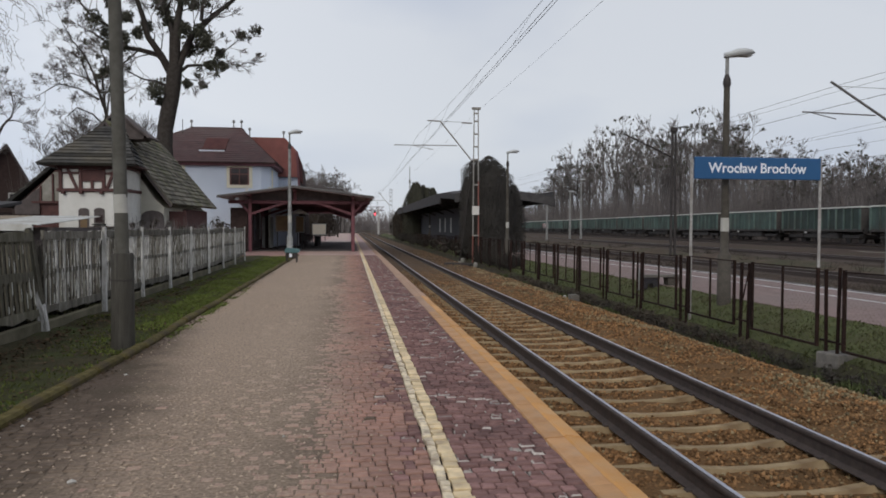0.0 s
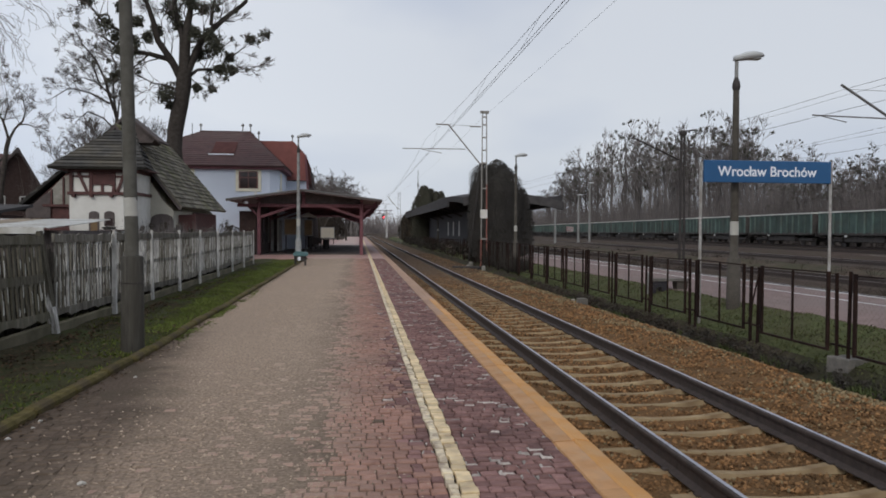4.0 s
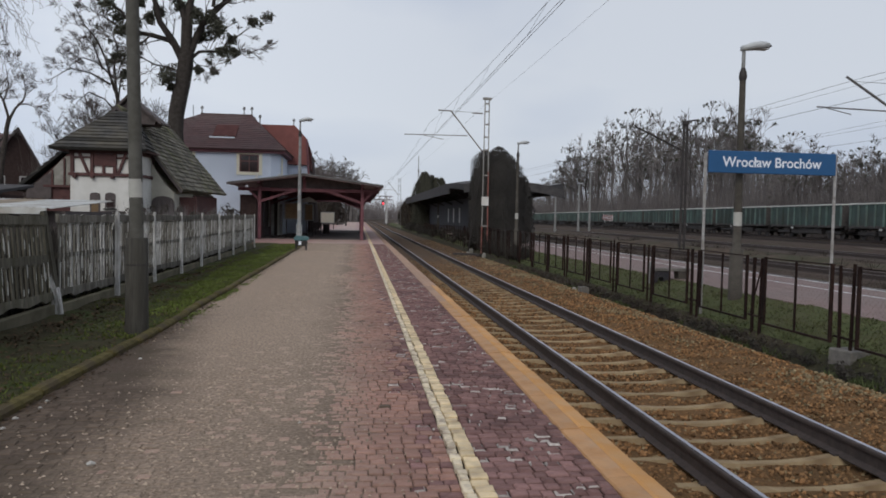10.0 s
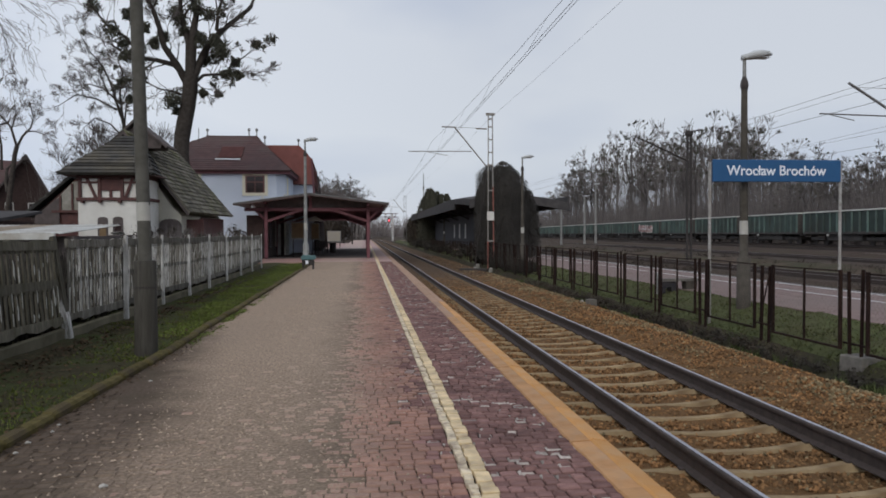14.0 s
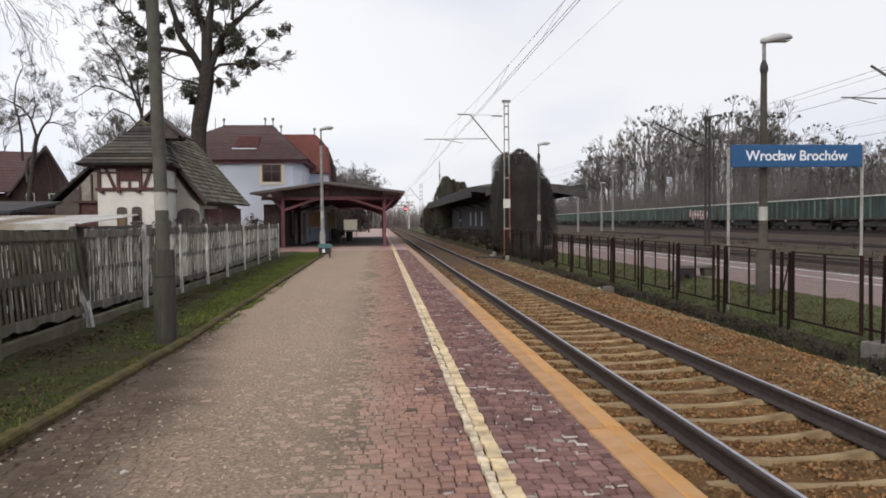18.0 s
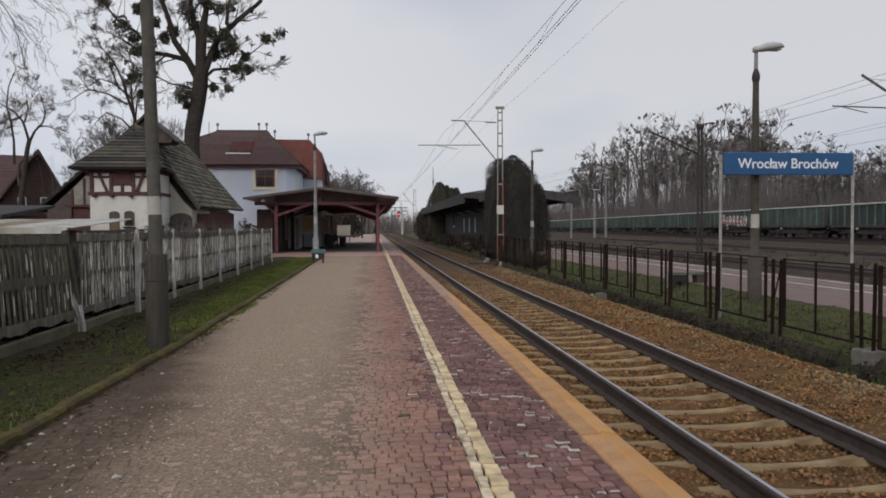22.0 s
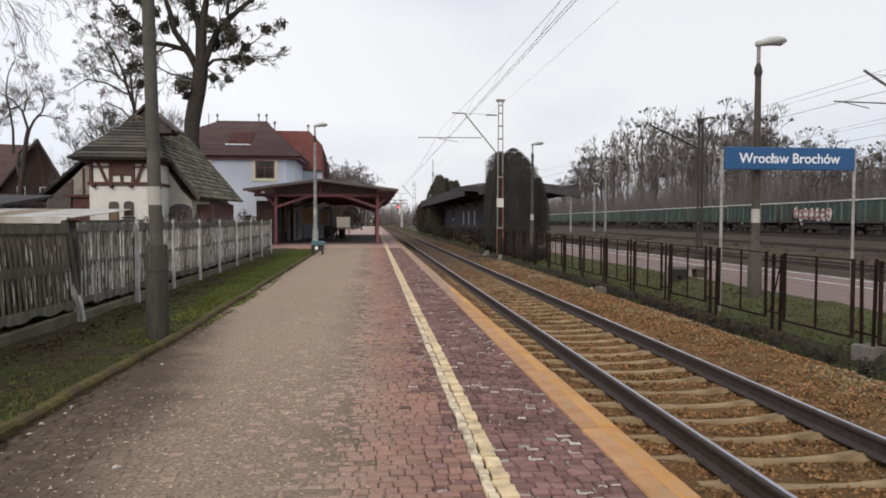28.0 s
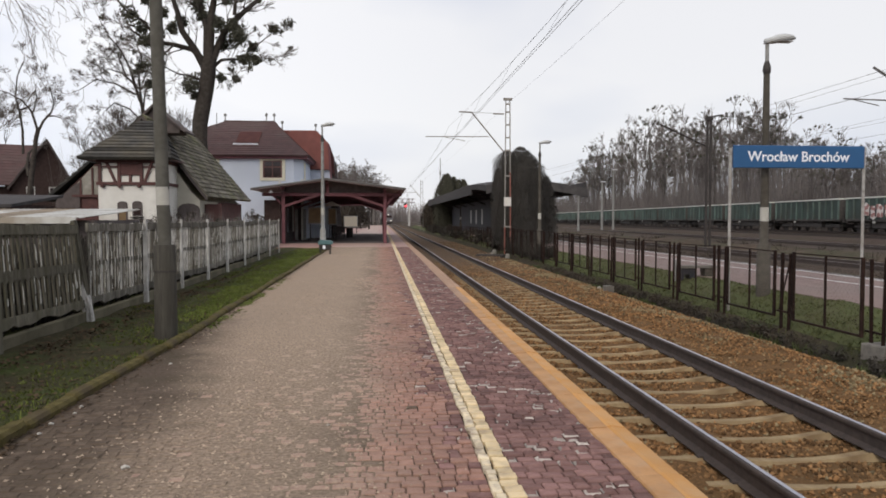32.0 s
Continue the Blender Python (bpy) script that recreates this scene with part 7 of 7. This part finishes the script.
for i in range(150):
    brush(g, (7.42 + rng.uniform(-0.1, 0.5), rng.uniform(33, 47), -0.45), rng.uniform(0.5, 1.25), 0.35, 26, 0.012, rng)
for i in range(120):
    y = rng.uniform(44, 112)
    clump(g, (7.35 + rng.uniform(-0.3, 0.9), y, rng.uniform(-0.2, 0.5)), rng.uniform(0.25, 0.6), 45, rng, 0.14)
# low dark clumps added as the shadow strip at the foot of the fence
for i in range(260):
    y = 6.5 + 20 * rng.random() ** 1.2
    clump(g, (7.0 + rng.gauss(0, 0.13), y, -0.6 + rng.uniform(0, 0.05)), rng.uniform(0.07, 0.17), 34, rng, 0.028)
part("scrub", g, "scrub_dark", hedge, kind="stuff")
weeds = Geo()
for i in range(170):
    y = rng.uniform(11.2, 30)
    clump(weeds, (6.85 + rng.gauss(0, 0.18), y, -0.5), rng.uniform(0.08, 0.18), 26, rng, 0.03)
part("weeds", weeds, "shrub", hedge, kind="stuff")
tufts = Geo()
for i in range(260):
    y = 6.5 + 26 * rng.random() ** 1.3
    x = 6.72 + rng.gauss(0, 0.16)
    if noise.noise((x, y * 0.45, 9)) < -0.05:
        continue
    s = rng.uniform(0.04, 0.12)
    for k in range(22):
        a, d = rng.uniform(0, 6.28), rng.uniform(0, s * 1.2)
        bx, by, w = x + math.cos(a) * d, y + math.sin(a) * d, rng.uniform(0.008, 0.018)
        tufts.add([(bx - w * math.sin(a), by + w * math.cos(a), -0.66), (bx + w * math.sin(a), by - w * math.cos(a), -0.66), (bx + math.cos(a) * s * 0.7, by + math.sin(a) * s * 0.7, -0.62 + s * rng.uniform(0.5, 1.3))], [(0, 1, 2)])
part("weed_tufts", tufts, "weed_green", hedge, "low green weed tufts", kind="stuff")
bush = Geo()
for i in range(40):
    clump(bush, (rng.uniform(-8.9, -5.0), rng.uniform(29.5, 32.5), rng.uniform(0.9, 1.7)), rng.uniform(0.15, 0.35), 60, rng, 0.06)
far_bush = thing("yard_thicket", "tall leafless bushes between the brick house and the outbuilding", "shrubs", kind="stuff")
g = Geo()
for i in range(46):
    brush(g, (rng.uniform(-23.5, -17.5), rng.uniform(56, 66), 0), rng.uniform(4.5, 7.8), 1.3, 60, 0.016, rng)
part("stems", g, "twig", far_bush, kind="stuff")
dead = Geo()
for i in range(70):
    brush(dead, (rng.uniform(-8.4, -4.9), rng.uniform(25.5, 31.5), rng.uniform(0.2, 0.6)), rng.uniform(0.9, 1.5), 0.45, 30, 0.008, rng)
yard_bush = thing("garden_shrubs", "leafless brown shrubs behind the picket fence", "shrubs", kind="stuff")
part("shrubs", bush, "shrub", yard_bush, kind="stuff")
part("dead_stems", dead, "thicket", yard_bush, "pale dead stems of climbing plants", kind="stuff")

# low far woods that close the view
far_wood = thing("far_woods", "grey line of distant bare woods", "trees", kind="stuff")
g = Geo()
rng = random.Random(90)
for i in range(900):
    a = rng.uniform(-0.75, 0.75)
    d = rng.uniform(330, 420)
    h = rng.uniform(3, 9)
    brush(g, (math.sin(a) * d, math.cos(a) * d, 0), h * 1.3, h * 0.6, 34, 0.13, rng)
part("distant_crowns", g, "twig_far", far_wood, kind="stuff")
# ---- overhead line ----
def lattice_mast(at, h, w0, w1, m, name="catenary_mast", label="pale lattice catenary mast with a rusty foot", foot=True, bar=0.038):
    t = thing(name, label, "mast", at, group="catenary masts")
    for s in (-1, 1):
        part("leg", Geo().beam((s * w0 / 2, 0, -0.5), (s * w1 / 2, 0, h), bar, bar * 1.3), m, t)
        if foot:
            top = 1.6 if s < 0 else 4.4
            part("foot_paint", Geo().beam((s * w0 / 2, -0.006, 0.0), (s * (w0 + (w1 - w0) * top / h) / 2, -0.006, top), 0.03 if s > 0 else 0.045, 0.06), "rust_red", t, "rust-red lower leg")
    for z in (0.4, h * 0.2, h * 0.36, h * 0.52, h * 0.68, h * 0.76, h * 0.84, h * 0.92, h - 0.25):
        w = w0 + (w1 - w0) * z / h
        part("batten", Geo().box((0, 0, z), (w, 0.05, 0.07)), m, t)
    return t


mast = lattice_mast((7.36, 42.2, -0.78), 8.1, 0.31, 0.21, "mast_pale")
mast.scale = (1.14, 1.14, 1.14)
part("number_plate", Geo().box((-0.02, -0.09, 2.9), (0.36, 0.02, 0.45)), "render_white", mast, "small pale plate")
part("top_tie", Geo().box((0, 0, 8.1), (0.44, 0.14, 0.12)), "mast_pale", mast)
for p, q, w in (((-0.22, 0, 5.45), (-1.85, 0, 7.42), 0.07), ((-1.8, 0, 7.42), (-2.5, 0, 7.44), 0.07), ((-0.98, 0, 6.2), (-4.2, 0, 6.18), 0.045), ((-1.8, 0, 7.42), (-0.2, 0, 7.38), 0.02), ((-0.2, 0, 7.35), (-0.75, 0, 7.36), 0.07), ((-3.2, 0, 6.15), (-2.2, 0, 5.98), 0.03)):
    part("cantilever", Geo().tube([p, q], w / 2, 8), "mast_pale", mast, smooth=True)
part("stay_wire", Geo().tube([(-0.1, 0.5, 5.5), (-0.6, 1.6, 0.1)], 0.03, 6), "dark_metal", mast)

dark = lattice_mast((23.3, 50.5, -0.6), 9.3, 0.32, 0.24, "dark_metal", label="dark lattice mast of the yard line", foot=False, bar=0.11)
part("cross_head", Geo().box((0, 0, 9.25), (0.5, 0.3, 0.3), 0.03), "dark_metal", dark)
for p, q in (((0, 0, 7.2), (-3.8, 0, 8.9)), ((-0.3, 0, 9.3), (0.9, 0, 9.5))):
    part("cantilever", Geo().tube([p, q], 0.06, 6), "dark_metal", dark)
yard_mast = lattice_mast((21.75, 27, -0.6), 8.2, 0.42, 0.36, "dark_steel_pale", label="grey lattice mast of the yard line", foot=False)
for p, q, r in (((0, 0, 6.33), (-2.75, 0, 7.97), 0.05), ((-0.8, 0, 6.68), (-3.95, 0, 6.75), 0.03), ((-2.4, 0, 7.8), (0, 0, 7.75), 0.01), ((-3.6, 0, 6.73), (-2.5, 0, 6.5), 0.02), ((0.1, 0, 6.33), (0.6, 0, 6.2), 0.05)):
    part("cantilever", Geo().tube([p, q], r, 6), "dark_steel_pale", yard_mast)
for x, y, h in ((36.3, 112, 9.8), (34.5, 112, 7.9), (32.4, 118, 8), (27, 150, 9)):
    t = thing("yard_lamp_mast", "slim pale lamp mast in the goods yard", "mast", (x, y, -0.6), group="yard masts")
    part("column", Geo().tube([(0, 0, 0), (0, 0, h)], [0.2, 0.11], 8), "lamp_post", t, smooth=True)
    part("head", Geo().box((0.2, 0, h), (0.8, 0.3, 0.12), 0.03), "lamp_head", t)
far_mast = thing("radio_mast", "thin far-off mast above the evergreen", "mast", (13.4, 165, 0))
part("shaft", Geo().tube([(0, 0, 0), (0, 0, 15.2)], [0.16, 0.07], 6), "lamp_post", far_mast)
part("ring", Geo().tube([(0, 0, 11.5), (0, 0, 12.2)], 0.2, 6), "lamp_post", far_mast)
for y in (115, 175, 225):
    o = lattice_mast((6.4 + (track_x(y) - AXIS), y, -0.5), 8.1, 0.5, 0.33, "dark_steel_pale", label="grey lattice catenary mast farther along the line", foot=False)
    part("cantilever", Geo().tube([(-0.22, 0, 5.45), (-1.85, 0, 7.42)], 0.045, 6), "mast_pale", o)
    part("cantilever", Geo().tube([(-0.98, 0, 6.2), (-4.2, 0, 6.18)], 0.035, 6), "mast_pale", o)


def span(p, q, sag, r=0.007, n=14):
    """A wire hung from p to q."""
    p, q = Vector(p), Vector(q)
    return Geo().tube([p.lerp(q, k / n) - Vector((0, 0, 4 * sag * (k / n) * (1 - k / n))) for k in range(n + 1)], r, 4, False)


line = thing("overhead_line", "contact and carrying wires of the electrified track", "overhead wire")
ends = [-24, 42, 115, 175, 225]
for a, b in zip(ends[:-1], ends[1:]):
    for off in (-0.035, 0.035):
        part("contact_wire", span((3.55 + off, a, 5.45), (3.55 + off, b, 5.45), 0.03, 0.007), "wire", line)
    part("carrying_wire", span((3.97, a, 6.9), (3.97, b, 6.9), 0.75, 0.007), "wire", line)
    part("feeder_wire", span((7.2 if a > 0 else 6.3, a, 7.75 if a < 0 else 8.1), (7.2, b, 8.1), 0.3, 0.005), "wire", line)
    for k in range(1, 10):
        f = k / 10
        y = a + (b - a) * f
        z = 6.9 - 4 * 0.75 * f * (1 - f)
        part("dropper", Geo().tube([(3.97, y, z), (3.55, y, 5.46)], 0.004, 3, False), "wire", line)
yard_line = thing("yard_overhead_line", "thin wires above the goods yard tracks", "overhead wire")
for x, z, sag, r in ((19.45, 7.28, 0.12, 0.008), (19.3, 7.0, 0.15, 0.006), (18.1, 6.12, 0.03, 0.009), (24.5, 6.6, 0.4, 0.006), (24.2, 6.2, 0.05, 0.006), (38, 8.1, 0.2, 0.011), (38, 6.9, 0.1, 0.009)):
    for a, b in ((-30, 27), (27, 84), (84, 140), (140, 200)):
        part("wire", span((x, a, z), (x, b, z), sag, r), "wire", yard_line)

gantry = thing("signal_gantry", "red-lit signal on a steel gantry over the line", "signal", (7.3, 190, -0.4))
for s in (0.0, -9.5):
    part("column", Geo().box((s, 0, 3.5), (0.5, 0.5, 7.0)), "white_paint" if s == 0 else "dark_metal", gantry)
for z in (6.2, 7.1):
    part("chord", Geo().box((-4.5, 0, z), (12, 0.25, 0.16)), "timber", gantry)
for k in range(9):
    part("web", Geo().beam((-10 + 1.3 * k, 0, 6.2), (-9.35 + 1.3 * k, 0, 7.1), 0.12), "timber", gantry)
part("signal_head", Geo().box((-0.9, -0.3, 5.4), (0.7, 0.3, 1.3), 0.1), "dark_metal", gantry)
part("red_lens", Geo().tube([(-0.9, -0.47, 5.3), (-0.9, -0.6, 5.3)], 0.2, 12), "lamp_red", gantry, "glowing red signal lens")

# a second track before the wagons, and a pale cable trough beside it
for off in (-0.75, 0.75):
    r = Geo()
    r.beam(goods(10) + Vector((off - 4.7, 0, -0.25)), goods(300) + Vector((off - 4.7, 0, -0.25)), 0.08, 0.2)
    part("yard_rail", r, "rail", yard)
for k in range(22):
    p, q = goods(34 + 2.2 * k), goods(36.15 + 2.2 * k)
    g = Geo()
    g.beam((p.x - 7.4, p.y, -0.17), (q.x - 7.4, q.y, -0.17), 0.55, 0.14, 0.01)
    part("trough_lid", g, "concrete", yard, "pale concrete cable trough lid")

rng = random.Random(71)
yard_weeds = thing("yard_weeds", "brown dead weeds and low brush between the yard tracks", "weeds", kind="stuff")
g = Geo()
for i in range(900):
    y = 14 + 80 * rng.random() ** 1.2
    x = rng.choice((rng.uniform(13.4, 14.2), rng.uniform(16.6, 19.2), rng.uniform(21.9, 28.5)))
    if noise.noise((x * 0.25, y * 0.12, 5)) < -0.05:
        continue
    brush(g, (x, y, -0.72 if x < 21 else -0.45), rng.uniform(0.25, 0.6), rng.uniform(0.3, 0.7), 16, 0.014, rng)
part("stems", g, "shrub", yard_weeds, kind="stuff")

# ---- goods wagons ----
def wagon():
    """A four-axle open wagon, 14 m over the buffers, its base at rail level."""
    t = thing("goods_wagon", "green open goods wagon with ribbed sides, rolling slowly", "goods wagon", group="goods wagons")
    body = Geo()
    body.box((0, 0, 2.2), (2.9, 12.6, 1.9))
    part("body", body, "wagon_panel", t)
    # end walls are green too; the dark colour paints the shade between wagons
    for s in (-1, 1):
        part("end_wall", Geo().box((0, s * 6.33, 2.2), (2.86, 0.06, 1.86)), "under", t, "end wall, darkened for the shade between wagons")
    for i in range(12):
        for s in (-1, 1):
            part("side_rib", Geo().box((s * 1.5, -6.3 + i * 1.1455, 2.15), (0.16, 0.18, 1.9), 0.03), "wagon", t)
    for s in (-1, 1):
        part("top_rail", Geo().box((s * 1.47, 0, 3.2), (0.16, 12.9, 0.13), 0.02), "wagon_rim", t, "pale top rail")
        part("end_rail", Geo().box((0, s * 6.42, 3.2), (2.9, 0.14, 0.12), 0.02), "wagon_rim", t)
        part("sill", Geo().box((s * 1.42, 0, 1.17), (0.14, 13.0, 0.24), 0.02), "under", t)
        part("placard", Geo().box((s * 1.47, 2.1, 1.05), (0.02, 0.4, 0.34)), "paper", t, "small pale data plate")
        # dark box added in place of the shadow under the wagon floor
        part("brake_gear", Geo().box((s * 0.95, 0, 0.72), (0.5, 5.6, 0.62), 0.06), "under", t)
        part("buffer_beam", Geo().box((0, s * 6.6, 1.1), (2.5, 0.16, 0.4)), "under", t)
        for x in (-0.87, 0.87):
            part("buffer", Geo().tube([(x, s * 6.65, 1.06), (x, s * 6.95, 1.06), (x, s * 6.96, 1.06), (x, s * 7.0, 1.06)], [0.1, 0.1, 0.22, 0.22], 10), "under", t, smooth=True)
        b = part("bogie_frame", Geo().box((0, s * 4.5, 0.6), (2.2, 2.5, 0.32), 0.05), "under", t)
        for a in (-0.9, 0.9):
            part("wheelset", Geo().tube([(-0.76, s * 4.5 + a, 0.46), (-0.7, s * 4.5 + a, 0.46), (-0.69, s * 4.5 + a, 0.46), (0.69, s * 4.5 + a, 0.46), (0.7, s * 4.5 + a, 0.46), (0.76, s * 4.5 + a, 0.46)], [0.46, 0.48, 0.09, 0.09, 0.48, 0.46], 16), "under", b)
    return t


first = wagon()
wagons = [first] + [copy_thing(first, Matrix()) for _ in range(28)]
tag_wagon = wagons[11]
tagged(tag_wagon, "green open goods wagon with red and white graffiti")
rng = random.Random(17)
def blot(y, z, ry, rz, x):
    """An uneven sprayed patch on the wagon's side."""
    n = 9
    pts = [(y + ry * rng.uniform(0.6, 1.1) * math.cos(6.283 * k / n), z + rz * rng.uniform(0.6, 1.1) * math.sin(6.283 * k / n)) for k in range(n)]
    return Geo().prism(pts, -x, -1.535, "x")


for i in range(7):
    y, z = -3.1 + i * 1.03 + rng.uniform(-0.1, 0.1), 1.95 + rng.uniform(-0.12, 0.12)
    part("graffiti_letter", blot(y, z, 0.62, 0.72, 1.592 + 0.002 * i), "graffiti_b", tag_wagon, "sprayed white letter shape")
    for k in range(4):
        part("graffiti_fill", blot(y + (k % 2 - 0.5) * 0.45 + rng.uniform(-0.12, 0.12), z + (k // 2 - 0.5) * 0.6 + rng.uniform(-0.1, 0.1), 0.24, 0.24, 1.612 + 0.002 * i + 0.016 * (k % 2)), "graffiti_a", tag_wagon, "sprayed red letter fill")
    part("graffiti_line", blot(y + 0.5, z + rng.uniform(-0.2, 0.2), 0.09, 0.55, 1.65 + 0.002 * i), "graffiti_c", tag_wagon, "black sprayed outline")

loco = thing("passenger_train", "oncoming passenger train with lit headlights", "train")
g = Geo()
g.prism([(-1.4, 0.6), (1.4, 0.6), (1.45, 2.4), (1.1, 3.6), (0.6, 3.85), (-0.6, 3.85), (-1.1, 3.6), (-1.45, 2.4)], 0, 60)
part("body", g, "train_front", loco)
part("windscreen", Geo().box((0, -0.02, 2.65), (2.2, 0.06, 0.8), 0.02), "glass", loco)
part("bumper", Geo().box((0, -0.1, 0.7), (2.6, 0.3, 0.6), 0.05), "under", loco)
for x, z in ((-0.85, 1.2), (0.85, 1.2), (0, 3.3)):
    part("headlight", Geo().tube([(x, -0.02, z), (x, -0.12, z)], 0.15, 12), "head_light", loco, "lit headlight")
for y in (3, 12, 30, 45, 57):
    part("bogie", Geo().box((0, y, 0.45), (2.2, 3.0, 0.8), 0.1), "under", loco)
# ---- what moves ----
def motions():
    """The goods wagons roll towards the camera and slow down; a train comes up the near track."""
    tilt = math.degrees(math.atan(GS))
    turn = -math.degrees(math.atan(GK))
    # seconds and the place along the goods track of the sprayed wagon
    run = [(0, 190.0), (3, 176.0), (6, 160.8), (8, 149.4), (10, 138.4), (12, 128.3), (14, 119.3), (17, 107.4), (19, 99.6), (21, 92.0), (23, 85.5), (25, 79.2), (28, 70.3), (30, 64.7), (32, 59.6)]
    for i, w in enumerate(wagons):
        rows = []
        for t, y in run:
            c = goods(y + (i - 11) * 13.99)
            rows.append((t, pose(c.x, c.y, c.z, tilt, 0, turn)))
        walk(w, rows)
    rows = []
    for t in range(0, 33, 2):
        y = 262 + (32 - t) * 13.0
        d = (track_x(y + 2) - track_x(y - 2)) / 4
        rows.append((t, pose(track_x(y), y, RAIL_Z, 0, 0, -math.degrees(math.atan(d)))))
    walk(loco, rows)


motions()
